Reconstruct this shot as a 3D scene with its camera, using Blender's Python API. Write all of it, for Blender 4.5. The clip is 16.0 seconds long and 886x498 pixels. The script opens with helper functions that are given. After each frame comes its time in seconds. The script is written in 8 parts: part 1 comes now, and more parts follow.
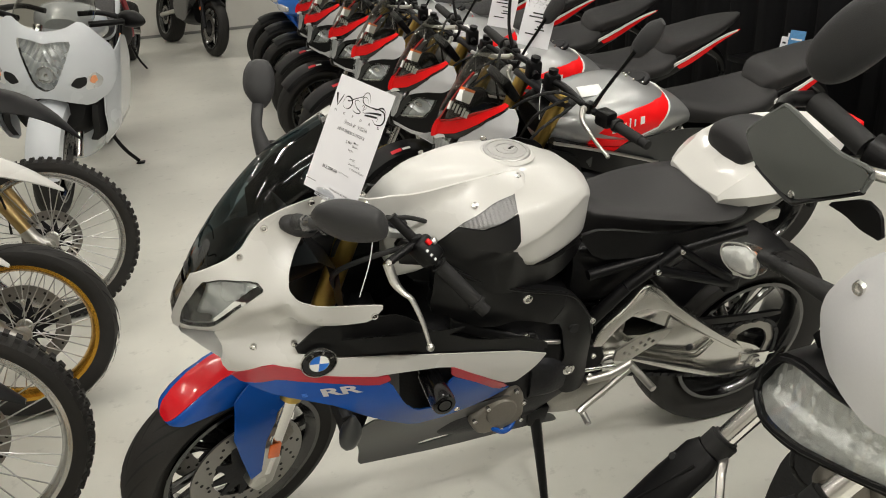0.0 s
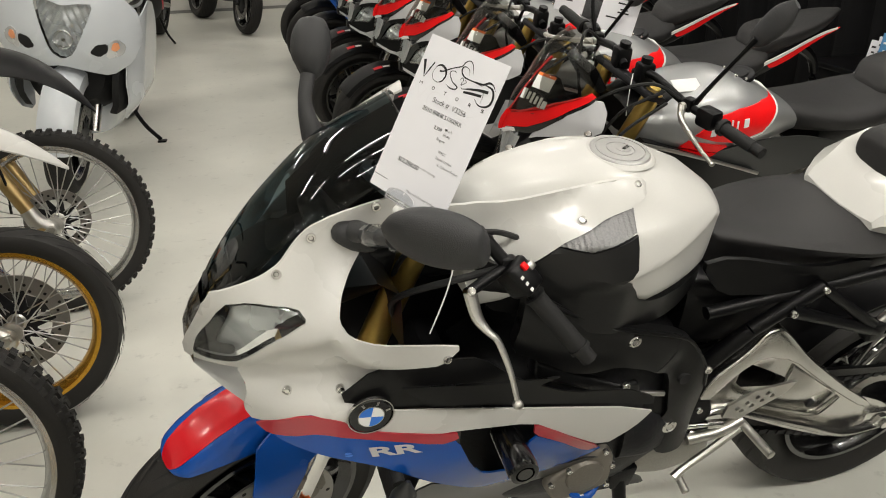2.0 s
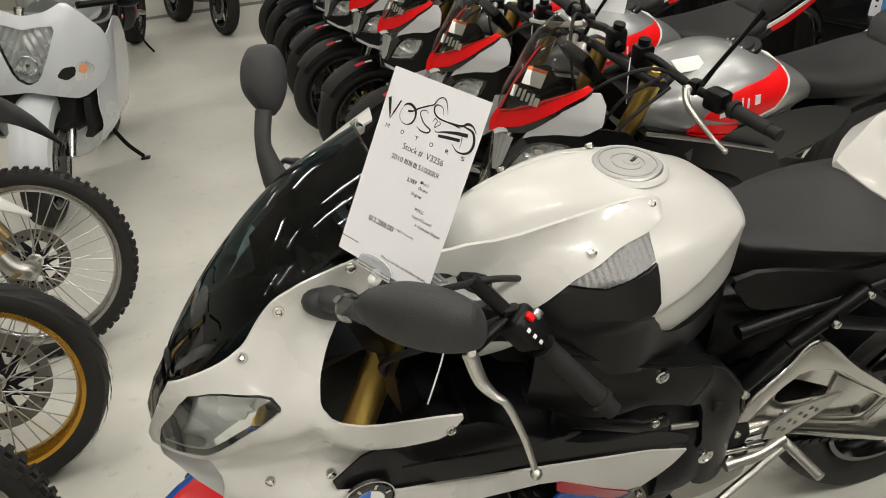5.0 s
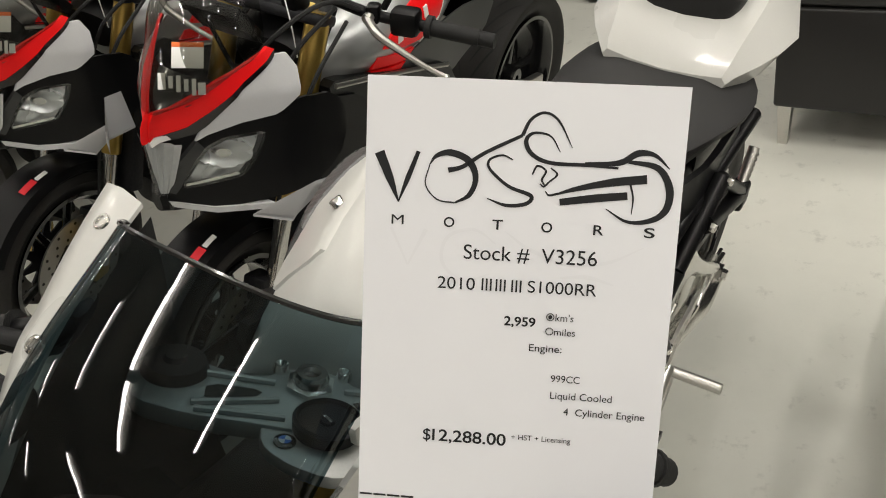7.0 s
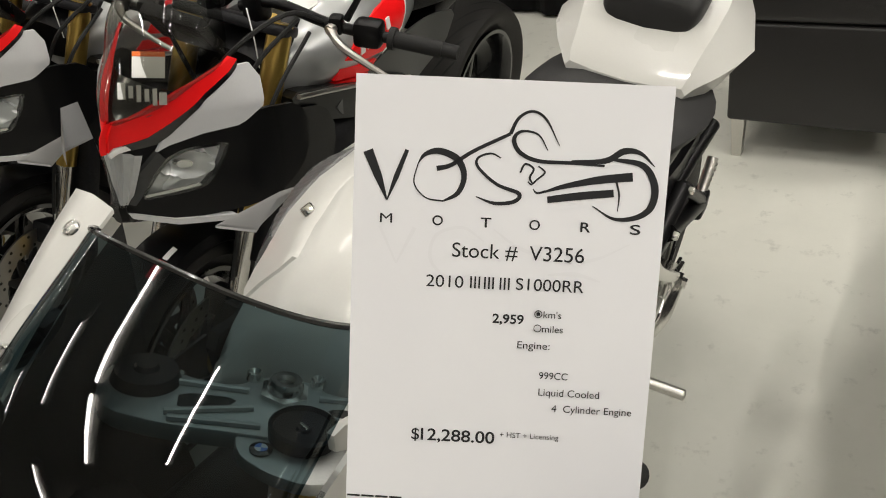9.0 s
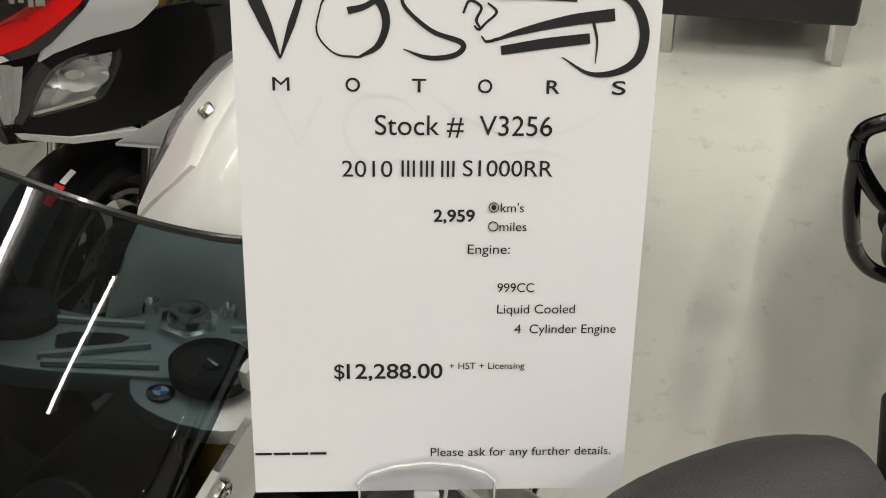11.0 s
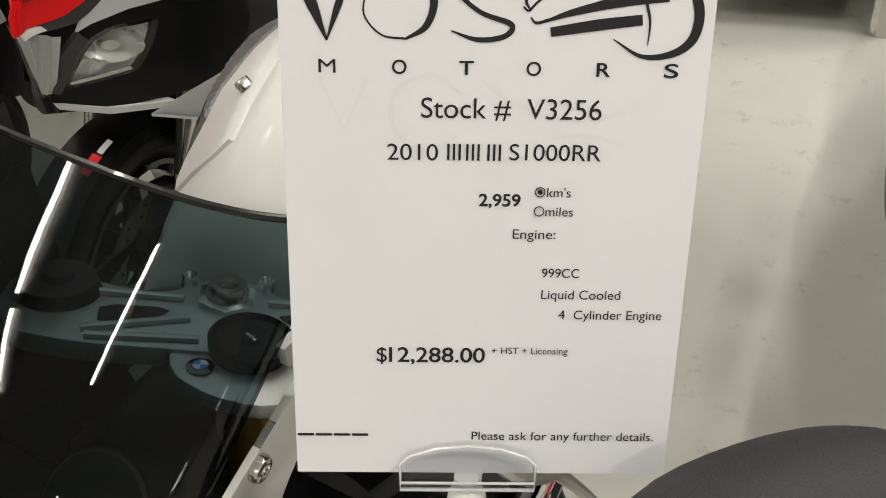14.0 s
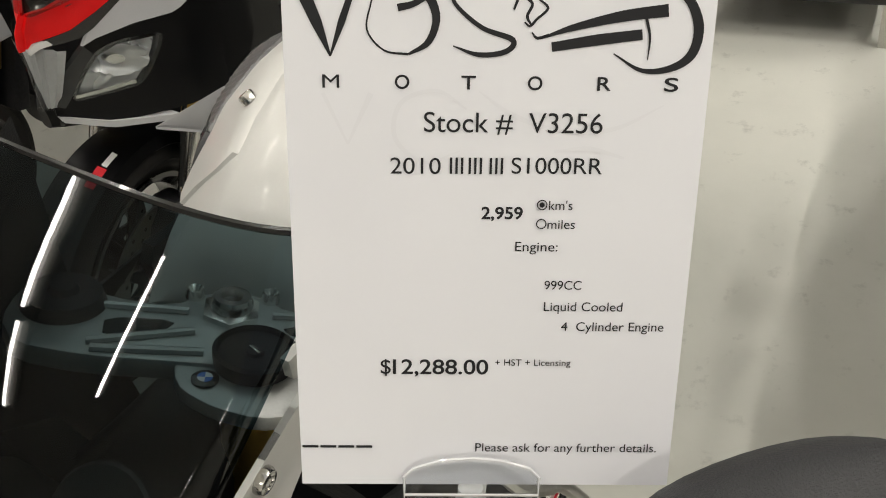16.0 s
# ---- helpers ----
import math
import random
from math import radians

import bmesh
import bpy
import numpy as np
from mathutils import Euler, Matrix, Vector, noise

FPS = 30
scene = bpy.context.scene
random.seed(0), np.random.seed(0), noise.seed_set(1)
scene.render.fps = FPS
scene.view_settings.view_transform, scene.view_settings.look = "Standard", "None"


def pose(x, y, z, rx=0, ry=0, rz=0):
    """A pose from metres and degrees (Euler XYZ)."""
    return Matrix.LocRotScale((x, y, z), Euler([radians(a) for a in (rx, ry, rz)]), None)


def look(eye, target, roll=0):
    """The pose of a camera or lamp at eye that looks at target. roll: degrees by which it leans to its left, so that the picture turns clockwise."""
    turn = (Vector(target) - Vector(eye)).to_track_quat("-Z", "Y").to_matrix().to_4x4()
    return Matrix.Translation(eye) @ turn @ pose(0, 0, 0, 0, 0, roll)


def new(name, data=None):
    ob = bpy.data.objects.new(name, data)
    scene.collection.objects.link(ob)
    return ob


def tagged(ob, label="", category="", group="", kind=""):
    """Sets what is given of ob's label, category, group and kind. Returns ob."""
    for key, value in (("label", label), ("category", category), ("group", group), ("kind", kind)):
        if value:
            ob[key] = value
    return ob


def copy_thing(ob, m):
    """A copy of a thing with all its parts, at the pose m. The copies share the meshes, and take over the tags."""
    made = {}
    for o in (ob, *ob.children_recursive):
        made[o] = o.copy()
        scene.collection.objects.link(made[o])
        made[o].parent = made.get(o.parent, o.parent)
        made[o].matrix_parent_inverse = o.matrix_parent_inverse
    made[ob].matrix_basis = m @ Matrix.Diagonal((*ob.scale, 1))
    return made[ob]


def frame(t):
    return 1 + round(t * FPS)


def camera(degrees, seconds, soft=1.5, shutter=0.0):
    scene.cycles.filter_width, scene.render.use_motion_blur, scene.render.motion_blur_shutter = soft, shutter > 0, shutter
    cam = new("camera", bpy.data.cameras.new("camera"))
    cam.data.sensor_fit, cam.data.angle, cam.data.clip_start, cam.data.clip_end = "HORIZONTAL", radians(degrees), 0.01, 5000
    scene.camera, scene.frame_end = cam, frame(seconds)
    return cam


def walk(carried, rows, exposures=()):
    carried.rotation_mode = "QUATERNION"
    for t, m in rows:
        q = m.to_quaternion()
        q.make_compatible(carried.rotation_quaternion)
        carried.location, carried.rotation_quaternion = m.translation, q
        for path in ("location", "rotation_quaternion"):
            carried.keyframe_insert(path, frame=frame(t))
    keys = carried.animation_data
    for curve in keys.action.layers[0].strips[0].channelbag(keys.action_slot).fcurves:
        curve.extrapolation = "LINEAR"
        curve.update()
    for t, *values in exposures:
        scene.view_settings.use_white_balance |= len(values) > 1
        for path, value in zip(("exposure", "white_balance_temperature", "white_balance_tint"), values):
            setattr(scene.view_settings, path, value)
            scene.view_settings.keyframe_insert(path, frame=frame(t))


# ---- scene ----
cam = camera(57.3, 16.0, 1.0)
PATH = [
    (0, (1.56, 1.866, 1.646), (0.958, 0.146, 0.824), -3.1),
    (0.5, (1.537, 1.85, 1.65), (0.939, 0.118, 0.848), -4.1),
    (1, (1.531, 1.754, 1.627), (0.934, 0.027, 0.813), -3.9),
    (1.5, (1.541, 1.586, 1.595), (0.954, -0.117, 0.726), -2.3),
    (2, (1.554, 1.455, 1.526), (0.993, -0.275, 0.692), -0.4),
    (2.5, (1.538, 1.587, 1.514), (1.083, -0.171, 0.676), -0.6),
    (3, (1.533, 1.709, 1.536), (1.142, -0.031, 0.632), -1.0),
    (3.5, (1.531, 1.785, 1.561), (1.151, 0.03, 0.68), -1.4),
    (3.7, (1.528, 1.777, 1.564), (1.147, 0.013, 0.703), -1.3),
    (5.8, (1.439, 0.88, 1.494), (0.696, -0.694, 0.509), -11.9),
    (6, (1.457, 0.809, 1.477), (0.611, -0.682, 0.447), -12.2),
    (6.5, (1.477, 0.666, 1.476), (0.299, -0.509, 0.366), -11.9),
    (7, (1.482, 0.637, 1.472), (0.202, -0.407, 0.344), -11.9),
    (7.5, (1.491, 0.639, 1.475), (0.195, -0.39, 0.351), -11.7),
    (8, (1.503, 0.636, 1.477), (0.19, -0.381, 0.363), -10.5),
    (8.5, (1.501, 0.633, 1.474), (0.172, -0.366, 0.363), -10.1),
    (9, (1.494, 0.627, 1.469), (0.142, -0.335, 0.353), -10.2),
    (9.5, (1.468, 0.617, 1.44), (0.117, -0.268, 0.26), -10.9),
    (10, (1.444, 0.599, 1.411), (0.122, -0.207, 0.145), -10.8),
    (10.2, (1.437, 0.595, 1.403), (0.123, -0.194, 0.119), -10.8),
    (12.5, (1.436, 0.581, 1.408), (0.135, -0.19, 0.098), -9.0),
    (13, (1.431, 0.582, 1.408), (0.146, -0.203, 0.092), -9.8),
    (13.5, (1.434, 0.58, 1.408), (0.183, -0.223, 0.071), -10.9),
    (14, (1.434, 0.579, 1.407), (0.206, -0.246, 0.061), -11.5),
    (14.5, (1.435, 0.578, 1.406), (0.212, -0.254, 0.061), -11.9),
    (15, (1.434, 0.582, 1.407), (0.204, -0.247, 0.066), -11.8),
    (15.5, (1.433, 0.581, 1.408), (0.195, -0.247, 0.073), -11.7),
    (16, (1.435, 0.58, 1.409), (0.193, -0.258, 0.084), -11.8),
]
walk(cam, [(t, look(eye, target, roll)) for t, eye, target, roll in PATH],
     [(0, 0.0), (3.7, 0.0), (6.5, -0.15), (16.0, -0.15)])

# ---- world and lights ----
world = bpy.data.worlds.new("world")
scene.world = world
world.use_nodes = True
world.node_tree.nodes["Background"].inputs[0].default_value = (0.9, 0.95, 1.0, 1)
world.node_tree.nodes["Background"].inputs[1].default_value = 0.01
scene.view_settings.exposure = 0.0
LAMP_WATTS = 8.35
LAMP_COLUMNS = [-1.6, -0.3, 1.0, 2.3, 3.6]
# each row of strip lights: its place across the room, its share of the light, its places along the room
LAMP_ROWS = [
    (3.4, 3.5, LAMP_COLUMNS),
    (1.95, 15.0, [-1.6, -0.3, 1.0, 3.9]),
    (-0.08, 4.2, [-1.85, -0.55, 0.75, 2.05, 3.9]),
    (-0.80, 2.6, [-1.6, -0.95, 0.4, 1.7, 2.355, 4.4]),
    (-1.30, 1.7, [-1.9, -0.6, 0.7, 2.0, 3.3]),
    (-2.4, 3.6, LAMP_COLUMNS),
    (-4.2, 3.8, LAMP_COLUMNS),
    (-6.2, 3.7, LAMP_COLUMNS),
    (-8.2, 4.5, LAMP_COLUMNS),
]
LAMP_HEIGHT = 2.95

# ---- materials ----


def mat(name, col, rough=0.5, metal=0.0, var=0.12, bump=0.0, scale=60.0, coat=0.0, spots=0.0, spec=0.5, rvar=0.1, depth=0.001):
    m = bpy.data.materials.new(name)
    m.use_nodes = True
    nt = m.node_tree
    b = nt.nodes["Principled BSDF"]
    b.inputs["Roughness"].default_value = rough
    b.inputs["Metallic"].default_value = metal
    b.inputs["Coat Weight"].default_value = coat
    b.inputs["Coat Roughness"].default_value = 0.04
    b.inputs["Specular IOR Level"].default_value = spec
    tc = nt.nodes.new("ShaderNodeTexCoord")

    def noise_tex(s, detail):
        n = nt.nodes.new("ShaderNodeTexNoise")
        n.inputs["Scale"].default_value = s
        n.inputs["Detail"].default_value = detail
        nt.links.new(tc.outputs["Object"], n.inputs["Vector"])
        return n
    big, fine = noise_tex(5.0, 4), noise_tex(scale, 6)
    mix = nt.nodes.new("ShaderNodeMath")
    mix.operation = "MULTIPLY_ADD"
    mix.inputs[1].default_value = 0.5
    nt.links.new(big.outputs[0], mix.inputs[0])
    half = nt.nodes.new("ShaderNodeMath")
    half.operation = "MULTIPLY"
    half.inputs[1].default_value = 0.5
    nt.links.new(fine.outputs[0], half.inputs[0])
    nt.links.new(half.outputs[0], mix.inputs[2])
    ramp = nt.nodes.new("ShaderNodeMapRange")
    ramp.inputs[1].default_value, ramp.inputs[2].default_value = 0.3, 0.7
    ramp.inputs[3].default_value, ramp.inputs[4].default_value = 1 - var, 1 + var
    nt.links.new(mix.outputs[0], ramp.inputs[0])
    sc = nt.nodes.new("ShaderNodeVectorMath")
    sc.operation = "SCALE"
    sc.inputs[0].default_value = col
    nt.links.new(ramp.outputs[0], sc.inputs["Scale"])
    nt.links.new(sc.outputs[0], b.inputs["Base Color"])
    rr = nt.nodes.new("ShaderNodeMapRange")
    rr.inputs[3].default_value, rr.inputs[4].default_value = max(0.0, rough - rvar * rough), rough + rvar
    nt.links.new(big.outputs[0], rr.inputs[0])
    nt.links.new(rr.outputs[0], b.inputs["Roughness"])
    if bump:
        bp = nt.nodes.new("ShaderNodeBump")
        bp.inputs["Strength"].default_value = bump
        bp.inputs["Distance"].default_value = depth
        nt.links.new(fine.outputs[0], bp.inputs["Height"])
        nt.links.new(bp.outputs[0], b.inputs["Normal"])
    return m


def pane(name, tint, ior=1.45, rough=0.0, gloss=1.0):
    """A thin sheet of clear or smoked plastic: tinted see-through with a real gloss."""
    m = bpy.data.materials.new(name)
    m.use_nodes = True
    nt = m.node_tree
    nt.nodes.clear()
    out = nt.nodes.new("ShaderNodeOutputMaterial")
    tr = nt.nodes.new("ShaderNodeBsdfTransparent")
    tr.inputs[0].default_value = (*tint, 1)
    gl = nt.nodes.new("ShaderNodeBsdfGlossy")
    gl.inputs["Roughness"].default_value = rough
    lw = nt.nodes.new("ShaderNodeLayerWeight")
    lw.inputs[0].default_value = 0.5
    pw = nt.nodes.new("ShaderNodeMath")
    pw.operation = "POWER"
    pw.inputs[1].default_value = 4.5
    k = nt.nodes.new("ShaderNodeMath")
    k.operation = "MULTIPLY_ADD"
    k.inputs[1].default_value = 0.9 * gloss
    k.inputs[2].default_value = ((ior - 1) / (ior + 1)) ** 2 * gloss
    k.use_clamp = True
    mx = nt.nodes.new("ShaderNodeMixShader")
    nt.links.new(lw.outputs["Facing"], pw.inputs[0])
    nt.links.new(pw.outputs[0], k.inputs[0])
    nt.links.new(k.outputs[0], mx.inputs[0])
    nt.links.new(tr.outputs[0], mx.inputs[1])
    nt.links.new(gl.outputs[0], mx.inputs[2])
    nt.links.new(mx.outputs[0], out.inputs[0])
    return m


def glow(name, col, strength):
    m = bpy.data.materials.new(name)
    m.use_nodes = True
    b = m.node_tree.nodes["Principled BSDF"]
    b.inputs["Emission Color"].default_value = (*col, 1)
    b.inputs["Emission Strength"].default_value = strength
    return m


WHITE = mat("white_gloss_paint", (0.54, 0.536, 0.512), 0.25, var=0.02, coat=0.3, scale=300, spec=0.4)
PEARL = mat("bluish_white_gloss_paint", (0.62, 0.655, 0.69), 0.22, var=0.02, coat=0.8, scale=300)
RED = mat("red_gloss_paint", (0.90, 0.006, 0.008), 0.4, var=0.04, coat=0.12, scale=300, spec=0.25)
CRIMSON = mat("crimson_gloss_paint", (0.36, 0.008, 0.022), 0.3, var=0.04, coat=0.7, scale=300)
BLUE = mat("deep_blue_gloss_paint", (0.004, 0.066, 0.33), 0.22, var=0.05, coat=0.3, scale=300, spec=0.25)
FENDERRED = mat("deep_red_gloss_paint", (0.60, 0.006, 0.014), 0.2, var=0.04, coat=0.7, scale=300, spec=0.35)
SKYBLUE = mat("bright_blue_paint", (0.02, 0.16, 0.62), 0.3, var=0.05, coat=0.6)
SILVER = mat("silver_gray_paint", (0.36, 0.37, 0.37), 0.32, metal=0.55, var=0.05, coat=0.6, scale=900)
DARKGREY = mat("dark_grey_satin_paint", (0.024, 0.0255, 0.0255), 0.32, var=0.06, coat=0.15, scale=400)
PALEGREY = mat("pale_grey_paint", (0.56, 0.565, 0.58), 0.33, var=0.03, coat=0.5, scale=300)
GLOSSBLACK = mat("gloss_black_paint", (0.004, 0.004, 0.0045), 0.18, var=0.1, coat=0.7)
BLACK = mat("black_plastic", (0.0028, 0.0028, 0.0032), 0.34, var=0.2, bump=0.25, scale=700, spec=0.22)
GRAIN = mat("grained_grey_plastic", (0.022, 0.0225, 0.024), 0.5, var=0.12, bump=0.9, scale=900)
GUARD = mat("grey_green_plastic", (0.075, 0.08, 0.075), 0.5, var=0.06, bump=0.3, scale=600)
VINYL = mat("black_seat_vinyl", (0.0135, 0.013, 0.0133), 0.5, var=0.15, bump=0.7, scale=800, spec=0.4)
RUBBER = mat("tyre_rubber", (0.016, 0.015, 0.0137), 0.62, var=0.3, bump=0.6, scale=350, spec=0.35)
GRIP = mat("grip_rubber", (0.011, 0.011, 0.011), 0.6, var=0.2, bump=0.8, scale=500, spec=0.35)
ALU = mat("brushed_aluminium", (0.56, 0.55, 0.52), 0.32, metal=1.0, var=0.08, bump=0.15, scale=220)
CAST = mat("cast_aluminium", (0.42, 0.41, 0.38), 0.5, metal=0.9, var=0.12, bump=0.7, scale=260)
CHROME = mat("polished_steel", (0.72, 0.71, 0.69), 0.14, metal=1.0, var=0.05, scale=120)
SPOKE = mat("dull_steel_wire", (0.46, 0.46, 0.45), 0.3, metal=0.9, var=0.1, scale=200)
STEEL = mat("brake_disc_steel", (0.29, 0.28, 0.265), 0.36, metal=1.0, var=0.12, scale=500)
GOLD = mat("gold_anodised_metal", (0.52, 0.36, 0.10), 0.3, metal=1.0, var=0.08, scale=200)
RIMGOLD = mat("orange_gold_anodised_rim", (0.80, 0.44, 0.06), 0.2, metal=1.0, var=0.06, scale=200)
BRONZE = mat("bronze_magnesium_cover", (0.20, 0.185, 0.16), 0.5, metal=0.7, var=0.15, bump=0.5, scale=300)
DARKMETAL = mat("dark_engine_metal", (0.020, 0.020, 0.022), 0.45, metal=0.6, var=0.3, bump=0.6, scale=120, spec=0.3)
ORANGE = mat("orange_reflector_plastic", (0.85, 0.16, 0.015), 0.25, var=0.08, bump=0.5, scale=400, coat=0.5)
AMBER = mat("amber_bulb", (0.85, 0.36, 0.17), 0.3, var=0.1)
REFLECTOR = mat("headlight_reflector", (0.72, 0.73, 0.74), 0.24, metal=0.6, var=0.04, bump=0.25, scale=30, depth=0.006)
PAPER = mat("white_card_paper", (0.745, 0.745, 0.78), 0.75, var=0.015, spec=0.25, scale=30)
INK = mat("black_print_ink", (0.012, 0.012, 0.014), 0.6, var=0.1, spec=0.3)
GREYINK = mat("faint_show_through", (0.722, 0.721, 0.755), 0.7, var=0.02, spec=0.25, scale=30)
LABELWHITE = mat("white_label_print", (0.78, 0.78, 0.76), 0.4, var=0.03)
LABELRED = mat("red_label_print", (0.60, 0.02, 0.03), 0.4, var=0.05)
TEXTURED = mat("ribbed_grey_insert", (0.15, 0.15, 0.15), 0.36, metal=0.6, var=0.2, bump=0.9, scale=300)
SMOKE = pane("smoked_screen", (0.118, 0.170, 0.186), 1.5, 0.015, 0.9)
CLEARSCREEN = pane("light_smoked_screen", (0.50, 0.50, 0.47), 1.5, 0.02, 1.0)
LENS = pane("clear_lens", (0.93, 0.94, 0.94), 1.5, 0.02, 1.0)
ACRYLIC = pane("clear_acrylic", (0.90, 0.91, 0.92), 1.5, 0.05, 1.4)
TUBE = glow("lamp_tube", (1.0, 0.94, 0.84), 9.0)


def floor_material():
    m = bpy.data.materials.new("epoxy_floor")
    m.use_nodes = True
    nt = m.node_tree
    b = nt.nodes["Principled BSDF"]
    tc = nt.nodes.new("ShaderNodeTexCoord")

    def n(s, d, rough=0.6):
        q = nt.nodes.new("ShaderNodeTexNoise")
        q.inputs["Scale"].default_value, q.inputs["Detail"].default_value, q.inputs["Roughness"].default_value = s, d, rough
        nt.links.new(tc.outputs["Object"], q.inputs["Vector"])
        return q
    stain, grain, scuff = n(1.6, 8, 0.62), n(90, 4), n(14, 7, 0.7)
    r1 = nt.nodes.new("ShaderNodeValToRGB")
    r1.color_ramp.elements[0].position, r1.color_ramp.elements[0].color = 0.35, (0.585, 0.585, 0.53, 1)
    r1.color_ramp.elements[1].position, r1.color_ramp.elements[1].color = 0.65, (0.665, 0.66, 0.60, 1)
    nt.links.new(stain.outputs[0], r1.inputs[0])
    r2 = nt.nodes.new("ShaderNodeMapRange")
    r2.inputs[1].default_value, r2.inputs[2].default_value, r2.inputs[3].default_value, r2.inputs[4].default_value = 0.58, 0.76, 1.0, 0.68
    nt.links.new(scuff.outputs[0], r2.inputs[0])
    sc = nt.nodes.new("ShaderNodeVectorMath")
    sc.operation = "SCALE"
    nt.links.new(r1.outputs[0], sc.inputs[0])
    nt.links.new(r2.outputs[0], sc.inputs["Scale"])
    nt.links.new(sc.outputs[0], b.inputs["Base Color"])
    rr = nt.nodes.new("ShaderNodeMapRange")
    rr.inputs[3].default_value, rr.inputs[4].default_value = 0.22, 0.46
    nt.links.new(stain.outputs[0], rr.inputs[0])
    nt.links.new(rr.outputs[0], b.inputs["Roughness"])
    bp = nt.nodes.new("ShaderNodeBump")
    bp.inputs["Strength"].default_value, bp.inputs["Distance"].default_value = 0.12, 0.002
    nt.links.new(grain.outputs[0], bp.inputs["Height"])
    nt.links.new(bp.outputs[0], b.inputs["Normal"])
    return m


FLOOR = floor_material()
WALLPAINT = mat("off_white_wall_paint", (0.62, 0.61, 0.57), 0.7, var=0.05, bump=0.3, scale=120)
CEILPAINT = mat("white_ceiling_tile", (0.70, 0.69, 0.66), 0.8, var=0.06, bump=0.5, scale=150)
CURTAIN = mat("black_curtain_cloth", (0.008, 0.008, 0.009), 0.85, var=0.3, bump=0.6, scale=400, spec=0.15)
LEATHER = mat("black_leatherette", (0.012, 0.011, 0.011), 0.4, var=0.2, bump=0.7, scale=350)

# ---- shape helpers ----


def finish(bm, smooth=True, angle=38):
    me = bpy.data.meshes.new("mesh")
    bmesh.ops.recalc_face_normals(bm, faces=bm.faces)
    bm.to_mesh(me)
    bm.free()
    if smooth:
        me.polygons.foreach_set("use_smooth", [True] * len(me.polygons))
        me.set_sharp_from_angle(angle=radians(angle))
    return me


def part(name, bm, material, parent=None, label="", smooth=True, angle=38):
    me = finish(bm, smooth, angle)
    me.name = name
    me.materials.append(material)
    ob = new(name, me)
    if parent is not None:
        ob.parent = parent
    if label:
        tagged(ob, label)
    return ob


def thing(name, label, category, m=None, group=""):
    ob = new(name)
    ob.empty_display_size = 0.1
    if m is not None:
        ob.matrix_basis = m
    return tagged(ob, label, category, group)


def join(*bms):
    out = bmesh.new()
    for b in bms:
        me = bpy.data.meshes.new("tmp")
        b.to_mesh(me)
        b.free()
        out.from_mesh(me)
        bpy.data.meshes.remove(me)
    return out


def moved(bm, m):
    bm.transform(m)
    return bm


def spline(pts, n=6):
    """Catmull-Rom through the points."""
    p = [Vector(q) for q in pts]
    p = [p[0] * 2 - p[1]] + p + [p[-1] * 2 - p[-2]]
    out = []
    for i in range(1, len(p) - 2):
        for k in range(n):
            t = k / n
            a, b, c, d = p[i - 1], p[i], p[i + 1], p[i + 2]
            out.append(0.5 * ((2 * b) + (c - a) * t + (2 * a - 5 * b + 4 * c - d) * t * t + (3 * b - a - 3 * c + d) * t ** 3))
    out.append(p[-2])
    return out


def loft(rings, caps=True, closed=True):
    bm = bmesh.new()
    vs = [[bm.verts.new(q) for q in r] for r in rings]
    n = len(vs[0])
    for a, b in zip(vs, vs[1:]):
        for i in range(n if closed else n - 1):
            j = (i + 1) % n
            bm.faces.new((a[i], a[j], b[j], b[i]))
    if caps and closed:
        bm.faces.new(vs[0][::-1])
        bm.faces.new(vs[-1])
    return bm


def tube(path, r, n=12, smooth=5, flat=1.0):
    pts = spline(path, smooth) if smooth and len(path) > 2 else [Vector(q) for q in path]
    rs = r if isinstance(r, (list, tuple)) else [r, r]
    rings = []
    up = Vector((0, 0, 1))
    for i, q in enumerate(pts):
        d = (pts[min(i + 1, len(pts) - 1)] - pts[max(i - 1, 0)]).normalized()
        ref = up if abs(d.dot(up)) < 0.95 else Vector((1, 0, 0))
        u = d.cross(ref).normalized()
        v = u.cross(d).normalized()
        s = i / (len(pts) - 1) * (len(rs) - 1)
        k = min(int(s), len(rs) - 2)
        rad = rs[k] + (rs[k + 1] - rs[k]) * (s - k)
        rings.append([q + (u * math.cos(2 * math.pi * j / n) + v * math.sin(2 * math.pi * j / n) * flat) * rad for j in range(n)])
    return loft(rings)


def lathe(profile, n=48, closed=False, arc=360.0):
    """Turns (radius, y) pairs about the y axis."""
    full = arc >= 360
    rings = []
    for k in range(n if full else n + 1):
        a = radians(arc) * k / n
        rings.append([Vector((r * math.cos(a), y, r * math.sin(a))) for r, y in profile])
    if full:
        rings.append(rings[0])
    bm = bmesh.new()
    vs = [[bm.verts.new(q) for q in r] for r in (rings[:-1] if full else rings)]
    if full:
        vs.append(vs[0])
    m = len(profile)
    for a, b in zip(vs, vs[1:]):
        for i in range(m if closed else m - 1):
            j = (i + 1) % m
            bm.faces.new((a[i], a[j], b[j], b[i]))
    bmesh.ops.remove_doubles(bm, verts=bm.verts, dist=1e-6)
    return bm


def rbox(sx, sy, sz, bev=0.004, seg=2):
    bm = bmesh.new()
    bmesh.ops.create_cube(bm, size=1)
    bm.transform(Matrix.Diagonal((sx, sy, sz, 1)))
    if bev:
        bmesh.ops.bevel(bm, geom=list(bm.edges), offset=bev, segments=seg, profile=0.5, affect="EDGES")
    return bm


